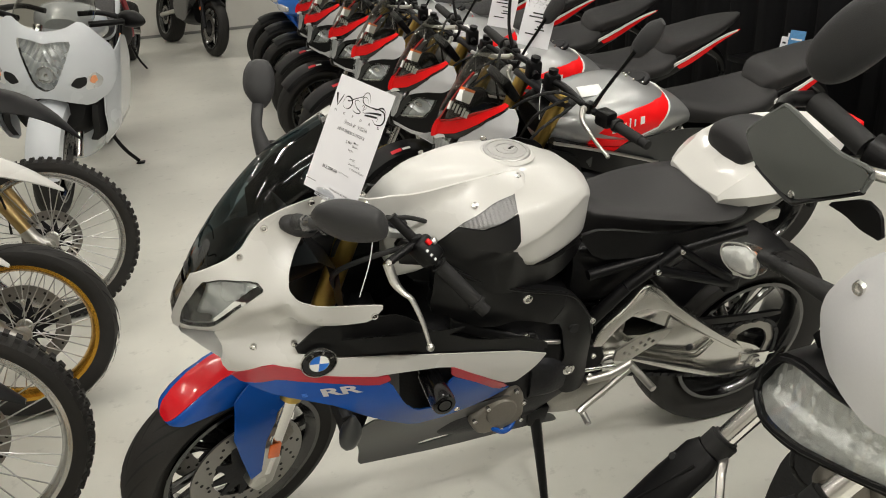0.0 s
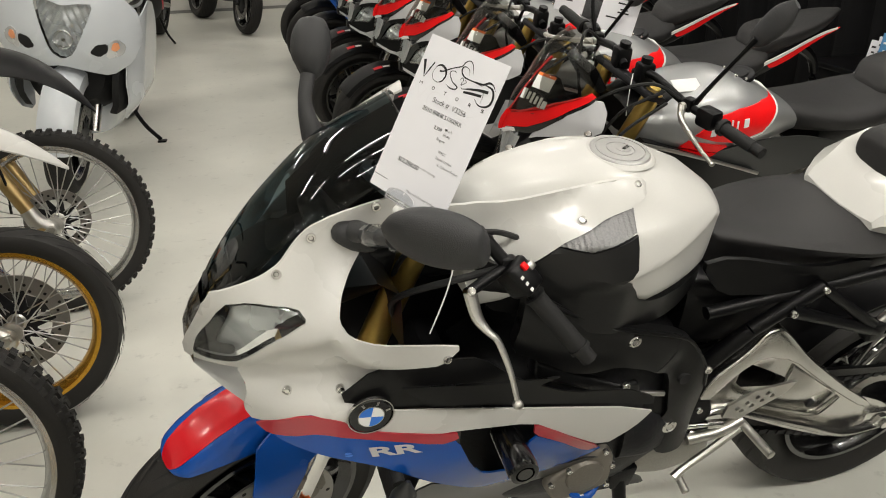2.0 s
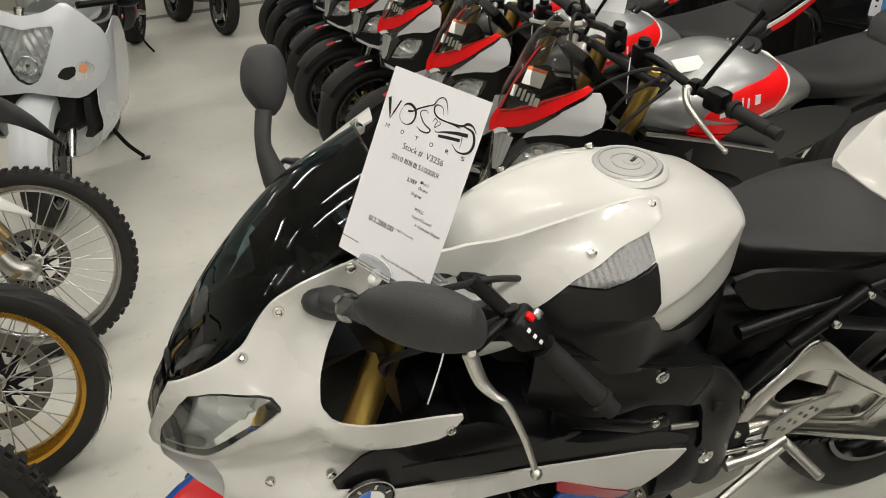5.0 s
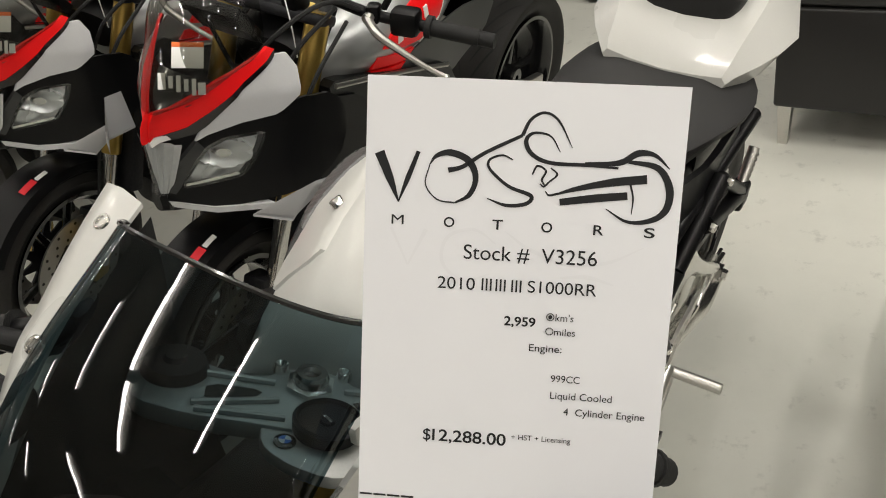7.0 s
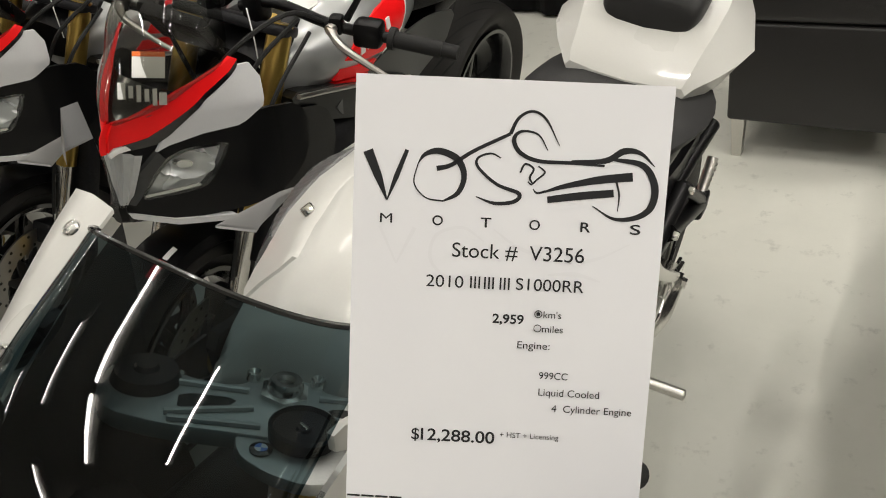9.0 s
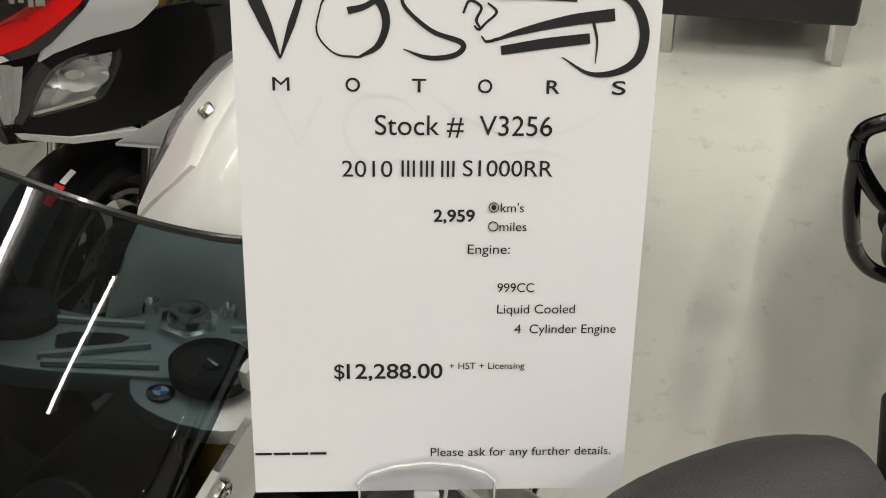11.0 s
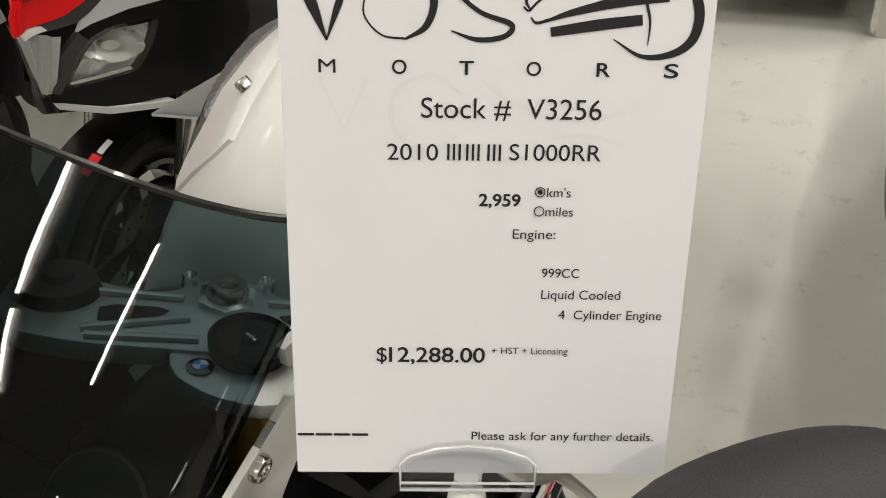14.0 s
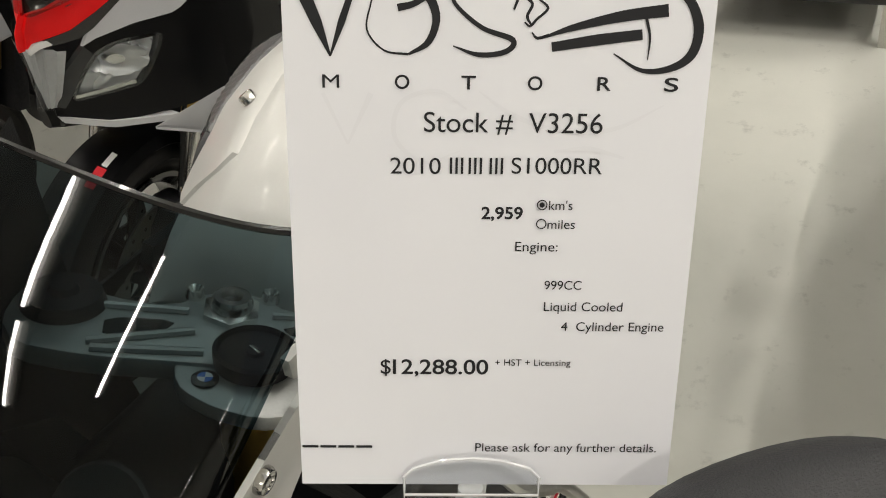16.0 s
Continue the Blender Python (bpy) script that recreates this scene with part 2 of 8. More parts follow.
def chaikin(pts, n=1, keep=0.25):
    p = [Vector(q) for q in pts]
    for _ in range(n):
        out = []
        for a, b in zip(p, p[1:] + p[:1]):
            out += [a.lerp(b, keep), a.lerp(b, 1 - keep)]
        p = out
    return p


def inside(q, poly):
    c = False
    j = len(poly) - 1
    for i in range(len(poly)):
        a, b = poly[i], poly[j]
        if (a[1] > q[1]) != (b[1] > q[1]) and q[0] < (b[0] - a[0]) * (q[1] - a[1]) / (b[1] - a[1]) + a[0]:
            c = not c
        j = i
    return c


from mathutils.geometry import delaunay_2d_cdt


def sheet(outline, step=0.02, holes=(), rounds=1):
    """Triangles that fill a plane outline: points and faces."""
    loops = [chaikin(o, rounds, 0.18) if rounds else [Vector(q) for q in o] for o in (outline, *holes)]
    pts, edges = [], []
    for lp in loops:
        fine = []
        for a, b in zip(lp, lp[1:] + lp[:1]):
            k = max(1, int((b - a).length / step))
            fine += [a.lerp(b, i / k) for i in range(k)]
        s = len(pts)
        pts += fine
        edges += [(s + i, s + (i + 1) % len(fine)) for i in range(len(fine))]
    rim = list(pts)
    xs, ys = [q.x for q in loops[0]], [q.y for q in loops[0]]
    y, row = min(ys) + step * 0.5, 0
    while y < max(ys):
        x = min(xs) + step * (0.25 + 0.5 * (row % 2))
        while x < max(xs):
            q = Vector((x, y))
            if inside(q, loops[0]) and not any(inside(q, h) for h in loops[1:]) and min((q - e).length_squared for e in rim) > (0.45 * step) ** 2:
                pts.append(q)
            x += step
        y += step * 0.87
        row += 1
    vs, _, fs = delaunay_2d_cdt(pts, edges, [], 0, 1e-6)[:3]
    keep = []
    for f in fs:
        c = sum((vs[i] for i in f), Vector((0, 0))) / len(f)
        if inside(c, loops[0]) and not any(inside(c, h) for h in loops[1:]):
            keep.append(f)
    return vs, keep


def shell(outline, f, thick=0.004, step=0.02, sgn=1, holes=(), rounds=1):
    """A curved panel: an outline in the side view (x, z), laid on the surface y = f(x, z), with real thickness."""
    vs, fs = sheet(outline, step, holes, rounds)
    bm = bmesh.new()
    a = [bm.verts.new((q.x, sgn * f(q.x, q.y), q.y)) for q in vs]
    b = [bm.verts.new((q.x, sgn * (f(q.x, q.y) - thick), q.y)) for q in vs]
    count = {}
    for t in fs:
        bm.faces.new([a[i] for i in t])
        bm.faces.new([b[i] for i in reversed(t)])
        for i, j in zip(t, (*t[1:], t[0])):
            count[(min(i, j), max(i, j))] = count.get((min(i, j), max(i, j)), 0) + 1
    for (i, j), k in count.items():
        if k == 1:
            bm.faces.new((a[i], a[j], b[j], b[i]))
    loose = [v for v in bm.verts if not v.link_faces]
    bmesh.ops.delete(bm, geom=loose, context="VERTS")
    return bm


def prism(outline, y0, y1, bev=0.004, rounds=0, seg=2):
    """A plate: an outline in the side view between two depths, with bevelled edges."""
    pts = chaikin(outline, rounds, 0.2) if rounds else [Vector(q) for q in outline]
    bm = bmesh.new()
    f = bm.faces.new([bm.verts.new((q[0], y0, q[1])) for q in pts])
    ex = bmesh.ops.extrude_face_region(bm, geom=[f])
    bmesh.ops.translate(bm, verts=[v for v in ex["geom"] if isinstance(v, bmesh.types.BMVert)], vec=(0, y1 - y0, 0))
    bmesh.ops.recalc_face_normals(bm, faces=bm.faces)
    if bev:
        es = [e for e in bm.edges if len(e.link_faces) == 2 and e.calc_face_angle(0) > 0.5]
        bmesh.ops.bevel(bm, geom=es, offset=bev, segments=seg, profile=0.5, affect="EDGES", clamp_overlap=True)
    return bm


def bar(a, b, r, n=12, r2=None):
    return tube([a, b], [r, r if r2 is None else r2], n, 0)


def smooth01(a, b, v):
    t = min(1.0, max(0.0, (v - a) / (b - a)))
    return t * t * (3 - 2 * t)


def lerp_table(table, v):
    if v <= table[0][0]:
        return table[0][1]
    for (a, p), (b, q) in zip(table, table[1:]):
        if v <= b:
            return p + (q - p) * (v - a) / (b - a)
    return table[-1][1]


def bolt(p, normal, r=0.008, parent=None, material=None):
    bm = lathe([(0, 0.0035), (r * 0.42, 0.0035), (r * 0.45, 0.0015), (r * 0.55, 0.005), (r * 0.85, 0.0045), (r, 0.0025), (r, -0.004)], 14)
    q = Vector((0, 1, 0)).rotation_difference(Vector(normal)).to_matrix().to_4x4()
    return part("bolt", moved(bm, Matrix.Translation(p) @ q), material or CHROME, parent)


def body_ring(x, w, zm, zt, zb, p=2.2, n=28, cy=0.0):
    r = []
    for k in range(n):
        a = 2 * math.pi * k / n
        c, s = math.cos(a), math.sin(a)
        y = w * math.copysign(abs(c) ** (2 / p), c)
        z = (zt - zm) * abs(s) ** (2 / p) if s >= 0 else -(zm - zb) * abs(s) ** (2 / p)
        r.append(Vector((x, cy + y, zm + z)))
    return r


def body(stations, p=2.2, n=28, k=4):
    """A rounded body lofted along x: stations of (x, half width, middle, top, bottom)."""
    fine = spline([Vector((s[0], s[1], s[2])) for s in stations], k)
    more = spline([Vector((s[0], s[3], s[4])) for s in stations], k)
    return loft([body_ring(a.x, max(a.y, 0.004), a.z, b.y, b.z, p, n) for a, b in zip(fine, more)])


# ---- the room ----


def plain(name, bm, material, label, category, smooth=False):
    ob = part(name, bm, material, None, "", smooth)
    return tagged(ob, label, category, "", "structure")


def wallbox(x0, y0, z0, x1, y1, z1):
    return moved(rbox(x1 - x0, y1 - y0, z1 - z0, 0), Matrix.Translation(((x0 + x1) / 2, (y0 + y1) / 2, (z0 + z1) / 2)))


X0, X1, Y0, Y1, H = -2.9, 6.4, -9.5, 4.2, 3.05
plain("floor", wallbox(X0, Y0, -0.12, X1, Y1, 0.0), FLOOR, "pale grey-green polished epoxy showroom floor", "floor")
plain("ceiling", wallbox(X0, Y0, H, X1, Y1, H + 0.1), CEILPAINT, "white tiled showroom ceiling", "ceiling")
plain("wall_far", wallbox(X0, Y0 - 0.15, 0, X1, Y0, H), WALLPAINT, "off-white painted showroom wall", "wall")
plain("wall_near", wallbox(X0, Y1, 0, X1, Y1 + 0.15, H), WALLPAINT, "off-white painted showroom wall", "wall")
plain("wall_back", wallbox(X0 - 0.15, Y0, 0, X0, Y1, H), WALLPAINT, "off-white painted showroom wall", "wall")
plain("wall_front", wallbox(X1, Y0, 0, X1 + 0.15, Y1, H), WALLPAINT, "off-white painted showroom wall", "wall")
plain("baseboard", wallbox(X0, Y0, 0, X1, Y0 + 0.008, 0.035), mat("grey_baseboard", (0.22, 0.22, 0.21), 0.5), "grey vinyl baseboard along the wall", "baseboard")


def curtain():
    bm = bmesh.new()
    rows = []
    n = 420
    for z in (0.02, 1.0, 2.0, 2.98):
        row = []
        for i in range(n + 1):
            y = -8.4 + 12.2 * i / n
            x = -2.35 + 0.035 * math.sin(y * 21 + 1.3 * math.sin(y * 2.7)) + 0.015 * math.sin(y * 47 + z)
            row.append(bm.verts.new((x, y, z)))
        rows.append(row)
    for a, b in zip(rows, rows[1:]):
        for i in range(n):
            bm.faces.new((a[i], a[i + 1], b[i + 1], b[i]))
    ob = part("curtain", bm, CURTAIN, None)
    ob.modifiers.new("thickness", "SOLIDIFY").thickness = 0.004
    return tagged(ob, "floor-length black cloth curtain in soft folds", "curtain")


curtain()


def ceiling_light(x, y):
    t = thing("ceiling_light", "white strip light fixture with one lit tube", "ceiling light", pose(x, y, LAMP_HEIGHT), "strip lights on the ceiling")
    part("housing", moved(rbox(0.68, 0.10, 0.05, 0.004), Matrix.Translation((0, 0, 0.065))), CEILPAINT, t)
    part("tube", bar((-0.29, 0, 0.02), (0.29, 0, 0.02), 0.011), TUBE, t, "lit fluorescent tube")
    part("socket", moved(rbox(0.03, 0.05, 0.06, 0.003), Matrix.Translation((-0.305, 0, 0.025))), CEILPAINT, t)
    part("socket", moved(rbox(0.03, 0.05, 0.06, 0.003), Matrix.Translation((0.305, 0, 0.025))), CEILPAINT, t)


for ly, level, columns in LAMP_ROWS:
    for lx in columns:
        ceiling_light(lx, ly)
        lamp = bpy.data.lights.new("strip_lamp", "AREA")
        lamp.shape, lamp.size, lamp.size_y, lamp.energy, lamp.color = "RECTANGLE", 0.58, 0.024, LAMP_WATTS * level / len(columns), (1.0, 0.955, 0.88)
        lo = new("strip_lamp", lamp)
        lo.matrix_basis = pose(lx, ly, LAMP_HEIGHT - 0.01)

# ---- wheels and shared motorcycle parts ----


def road_tyre(R, width, rim):
    w = width / 2
    prof = [(rim - 0.004, w * 0.62), (rim + 0.012, w * 0.72), (rim + 0.03, w * 0.86), (R - 0.045, w * 0.99), (R - 0.028, w * 0.95), (R - 0.014, w * 0.76), (R - 0.005, w * 0.48), (R, w * 0.18)]
    prof = prof + [(r, -y) for r, y in reversed(prof)]
    return lathe(prof, 72)


def tread_grooves(R, width, n=22, seed=0):
    """Shallow curved cuts on the tread, as thin dark slivers."""
    bm = bmesh.new()
    w = width / 2
    for k in range(n):
        a0 = 2 * math.pi * k / n
        for s in (1, -1):
            ring = []
            for i in range(7):
                u = i / 6
                y = s * w * (0.10 + 0.74 * u)
                rr = R - 0.0 - 0.030 * (abs(y) / w) ** 2.6 + 0.0008
                a = a0 + (0.0 if s > 0 else math.pi / n) + 0.55 * u
                h = 0.0085 * (1 - (2 * u - 1) ** 2) + 0.0012
                ring.append((a, rr, y, h / R))
            up = [bm.verts.new((rr * math.cos(a + h), y, rr * math.sin(a + h))) for a, rr, y, h in ring]
            dn = [bm.verts.new((rr * math.cos(a - h), y, rr * math.sin(a - h))) for a, rr, y, h in ring]
            for i in range(6):
                bm.faces.new((up[i], up[i + 1], dn[i + 1], dn[i]))
    return bm


GROOVE = mat("tread_groove", (0.006, 0.006, 0.006), 0.8, var=0.1)


def cast_wheel(parent, name, R, width, m, rimmat, spokes=10, discs=(0.06, -0.06), disc_r=0.16, rim=0.218):
    w = width * 0.40
    prof = [(rim + 0.006, w + 0.004), (rim - 0.006, w + 0.004), (rim - 0.012, w - 0.004), (rim - 0.026, w * 0.6), (rim - 0.026, -w * 0.6), (rim - 0.012, -w + 0.004), (rim - 0.006, -w - 0.004), (rim + 0.006, -w - 0.004)]
    parts = [lathe(prof, 56), lathe([(0.012, 0.05), (0.034, 0.05), (0.042, 0.03), (0.042, -0.03), (0.034, -0.05), (0.012, -0.05)], 24)]
    arms = []
    for k in range(spokes):
        a = 2 * math.pi * k / spokes
        lean = 0.13 if k % 2 else -0.13
        p0, p1 = Vector((0.036 * math.cos(a), 0, 0.036 * math.sin(a))), Vector(((rim - 0.02) * math.cos(a + lean), 0, (rim - 0.02) * math.sin(a + lean)))
        arms.append(tube([p0, (p0 + p1) / 2, p1], [0.013, 0.009, 0.012], 8, 3, 1.5))
    wheel = part(name, moved(join(*parts), m), rimmat, parent)
    for a in arms:
        part("wheel_spoke", moved(a, m), rimmat, wheel)
    tyre = part("tyre", moved(road_tyre(R, width, rim), m), RUBBER, wheel, "worn black road tyre")
    part("tread", moved(tread_grooves(R, width), m), GROOVE, wheel)
    for y in discs:
        add_discs(wheel, m @ Matrix.Translation((0, y, 0)), disc_r)
    return wheel


def brake_disc(r, inner=0.62, holes=40):
    bm = lathe([(r, 0.0025), (r * inner, 0.0025), (r * inner, -0.0025), (r, -0.0025)], 48, closed=True)
    holes_bm = bmesh.new()
    for k in range(holes):
        a = 2 * math.pi * k / holes
        rr = r * (0.71 + 0.10 * (k % 3))
        d = lathe([(0, 0.0032), (0.0048, 0.0032), (0.0048, -0.0032), (0, -0.0032)], 8)
        me = bpy.data.meshes.new("tmp")
        d.to_mesh(me)
        d.free()
        me.transform(Matrix.Translation((rr * math.cos(a), 0, rr * math.sin(a))))
        holes_bm.from_mesh(me)
        bpy.data.meshes.remove(me)
    star = []
    for k in range(10):
        for u, rad in ((-0.10, inner + 0.03), (0.10, inner + 0.03), (0.22, 0.40), (0.40, 0.40)):
            a = 2 * math.pi * (k + u) / 10
            star.append((r * rad * math.cos(a), r * rad * math.sin(a)))
    carrier = prism(star, -0.003, 0.003, 0)
    return bm, holes_bm, carrier


def add_discs(wheel, m, r, inner=0.62, holes=40):
    plate, dots, carrier = brake_disc(r, inner, holes)
    part("brake_disc", moved(plate, m), STEEL, wheel, "drilled steel brake disc")
    part("disc_carrier", moved(carrier, m), DARKMETAL, wheel)
    tagged(part("drill_hole", moved(dots, m), GROOVE, wheel, "", False), "", "", "", "stuff")


def steering(x_ground, rake, angle):
    """A turn about the steering axis that meets the ground at x_ground."""
    axis = Vector((-math.sin(radians(rake)), 0, math.cos(radians(rake))))
    p = Matrix.Translation((x_ground, 0, 0))
    return p @ Matrix.Rotation(radians(angle), 4, axis) @ p.inverted()


def chain(p0, p1, r0, r1, pitch=0.016):
    """Links round two sprockets, in the x-z plane."""
    bm = bmesh.new()
    path = []
    d = Vector((p1[0] - p0[0], p1[1] - p0[1]))
    u = d.normalized()
    n = Vector((-u.y, u.x))
    A, B = Vector(p0), Vector(p1)
    top = [A + n * r0, B + n * r1]
    low = [B - n * r1, A - n * r0]
    path += [top[0].lerp(top[1], i / 40) for i in range(40)]
    path += [B + r1 * (n * math.cos(t) + u * math.sin(t)) for t in [math.pi * i / 16 for i in range(16)]]
    path += [low[0].lerp(low[1], i / 40) for i in range(40)]
    path += [A - r0 * (n * math.cos(t) + u * math.sin(t)) for t in [math.pi * i / 10 for i in range(10)]]
    for i, q in enumerate(path):
        nx = path[(i + 1) % len(path)]
        t = (nx - q)
        L = t.length
        if L < 1e-5:
            continue
        a = math.atan2(t.y, t.x)
        k = max(1, round(L / pitch))
        for j in range(k):
            c = q.lerp(nx, (j + 0.5) / k)
            b = rbox(L / k * 1.05, 0.016 if (i + j) % 2 else 0.010, 0.012, 0)
            b.transform(Matrix.Translation((c.x, 0, c.y)) @ Matrix.Rotation(-a, 4, "Y"))
            me = bpy.data.meshes.new("tmp")
            b.to_mesh(me)
            b.free()
            bm.from_mesh(me)
            bpy.data.meshes.remove(me)
    return bm


# ---- the white, blue and red sport motorcycle ----
LEAN = -11.2
CAPGREY = mat("satin_grey_metal", (0.40, 0.40, 0.39), 0.38, metal=0.8, var=0.06, scale=300)
SATIN = mat("satin_black_panel", (0.006, 0.006, 0.0062), 0.27, var=0.2, bump=0.2, scale=600, spec=0.36)
sport = thing("sport_motorcycle", "white sport motorcycle with red and blue fairing on its side stand", "motorcycle", pose(0, 0, 0, LEAN, 0, 0) @ Matrix.Scale(1.012, 4))


def fair(x, z):
    """Half width of the fairing."""
    k = 1 - 0.42 * smooth01(0.95, 1.09, z) - 0.42 * (1 - smooth01(0.28, 0.66, z))
    e = 1.0 if x < 1.36 else max(0.02, 1 - ((x - 1.36) / 0.25) ** 2) ** 0.8
    return 0.245 * k * e


def fair_right(x, z):
    """The far side draws in more round the screen."""
    return fair(x, z) * (1 - 0.42 * smooth01(0.93, 1.05, z) * smooth01(1.27, 1.40, x))


def droop(bm):
    """Lowers the far side of the nose, which falls away from the screen."""
    for v in bm.verts:
        v.co.z -= 0.06 * smooth01(0.90, 1.05, v.co.z) * smooth01(1.15, 1.28, v.co.x)
        v.co.x -= 0.10 * smooth01(1.40, 1.58, v.co.x)
    return bm


def both(s, bm):
    return bm if s > 0 else droop(bm)


def fluted(f, depth, cx, cz, r, pitch=0.030):
    """The face of a lamp reflector: a round bowl with a raised lip, in a field of slanting flutes."""
    def g(x, z):
        d = math.hypot(x - cx, z - cz)
        if d < r:
            return f(x, z) - depth - 0.020 * (1 - (d / r) ** 2)
        if d < r * 1.18:
            return f(x, z) - depth + 0.006
        return f(x, z) - depth - 0.010 * abs(((x + 0.45 * z) / pitch) % 2 - 1)
    return g


def off(f, d):
    return lambda x, z: f(x, z) + d


def tuck(x, z):
    """How far the fairing folds in below the crease that runs back from the headlight."""
    crease = lerp_table([(1.20, 0.872), (1.254, 0.884), (1.327, 0.911), (1.361, 0.945), (1.375, 0.976), (1.452, 0.950), (1.507, 0.892), (1.60, 0.83)], x)
    return 0.032 * smooth01(0.0, 0.055, crease - z)


def upper_face(x, z):
    return fair(x, z) - tuck(x, z)


def upper_face_right(x, z):
    return fair_right(x, z) - tuck(x, z)


def side_face(x, z):
    return fair(x, z) - 0.002 - (0.010 + tuck(x, max(z, 0.872))) * smooth01(0.80, 0.865, z) * smooth01(1.24, 1.32, x)


def reflector_face(f):
    """A smooth silver bowl that wrinkles towards its tail."""
    return lambda x, z: f(x, z) - 0.024 - 0.008 * smooth01(1.52, 1.47, x) + 0.010 * noise.noise(Vector((x * 120, z * 80, 1.0))) * smooth01(1.475, 1.44, x)


HEAD = [(1.576, 0.846), (1.564, 0.899), (1.524, 0.985), (1.483, 1.001), (1.419, 1.003), (1.407, 0.987), (1.428, 0.975), (1.460, 0.952), (1.500, 0.901), (1.513, 0.885), (1.556, 0.856)]
BEZEL = [(1.535, 0.972), (1.506, 0.989), (1.519, 0.955), (1.541, 0.893), (1.509, 0.910), (1.514, 0.889), (1.560, 0.860), (1.571, 0.853), (1.560, 0.905)]
UPPER = [(1.544, 0.990), (1.501, 1.014), (1.460, 1.033), (1.434, 1.048), (1.412, 1.072), (1.387, 1.097), (1.351, 1.113), (1.295, 1.127), (1.229, 1.139), (1.186, 1.126), (1.228, 1.095), (1.294, 1.071), (1.314, 1.057), (1.338, 1.033), (1.355, 1.010), (1.363, 0.985), (1.350, 0.963), (1.306, 0.938), (1.206, 0.917), (1.173, 0.908), (1.203, 0.875), (1.270, 0.882), (1.378, 0.891), (1.460, 0.883), (1.501, 0.874), (1.543, 0.857), (1.589, 0.818), (1.590, 0.849)]
SIDE = [(1.510, 0.790), (1.500, 0.830), (1.514, 0.864), (1.399, 0.900), (1.271, 0.884), (1.343, 0.826), (1.288, 0.794), (1.204, 0.775), (0.773, 0.665), (0.805, 0.619), (0.857, 0.569), (0.965, 0.652), (1.025, 0.694), (1.173, 0.714), (1.198, 0.715), (1.282, 0.743), (1.334, 0.765), (1.368, 0.796), (1.421, 0.812), (1.497, 0.770)]
STRIPE = [(1.497, 0.770), (1.421, 0.812), (1.368, 0.796), (1.334, 0.765), (1.282, 0.743), (1.198, 0.715), (1.168, 0.711), (1.164, 0.695), (1.198, 0.690), (1.334, 0.745), (1.401, 0.772), (1.445, 0.760), (1.477, 0.754)]
STRIPE_BACK = [(1.022, 0.692), (0.965, 0.652), (0.863, 0.571), (0.896, 0.567), (0.961, 0.625), (1.022, 0.665)]
LOWER = [(1.477, 0.754), (1.445, 0.760), (1.401, 0.772), (1.334, 0.745), (1.198, 0.690), (1.166, 0.692), (1.134, 0.612), (1.102, 0.564), (1.037, 0.552), (1.026, 0.664), (0.961, 0.625), (0.896, 0.567), (0.855, 0.561), (0.937, 0.511), (1.024, 0.486), (1.099, 0.487), (1.195, 0.571), (1.282, 0.654), (1.371, 0.708)]
BELLY = [(1.244, 0.488), (1.229, 0.543), (1.194, 0.566), (1.098, 0.481), (1.023, 0.479), (0.935, 0.504), (0.854, 0.510), (0.773, 0.435), (0.724, 0.344), (0.669, 0.311), (0.655, 0.283), (0.731, 0.294), (0.992, 0.303), (1.192, 0.326), (1.227, 0.331), (1.226, 0.404)]
INNER = [(1.310, 0.884), (1.203, 0.878), (1.135, 0.867), (1.059, 0.797), (0.956, 0.741), (0.839, 0.721), (0.774, 0.685), (0.773, 0.663), (0.847, 0.688), (1.204, 0.775), (1.288, 0.794), (1.375, 0.832)]

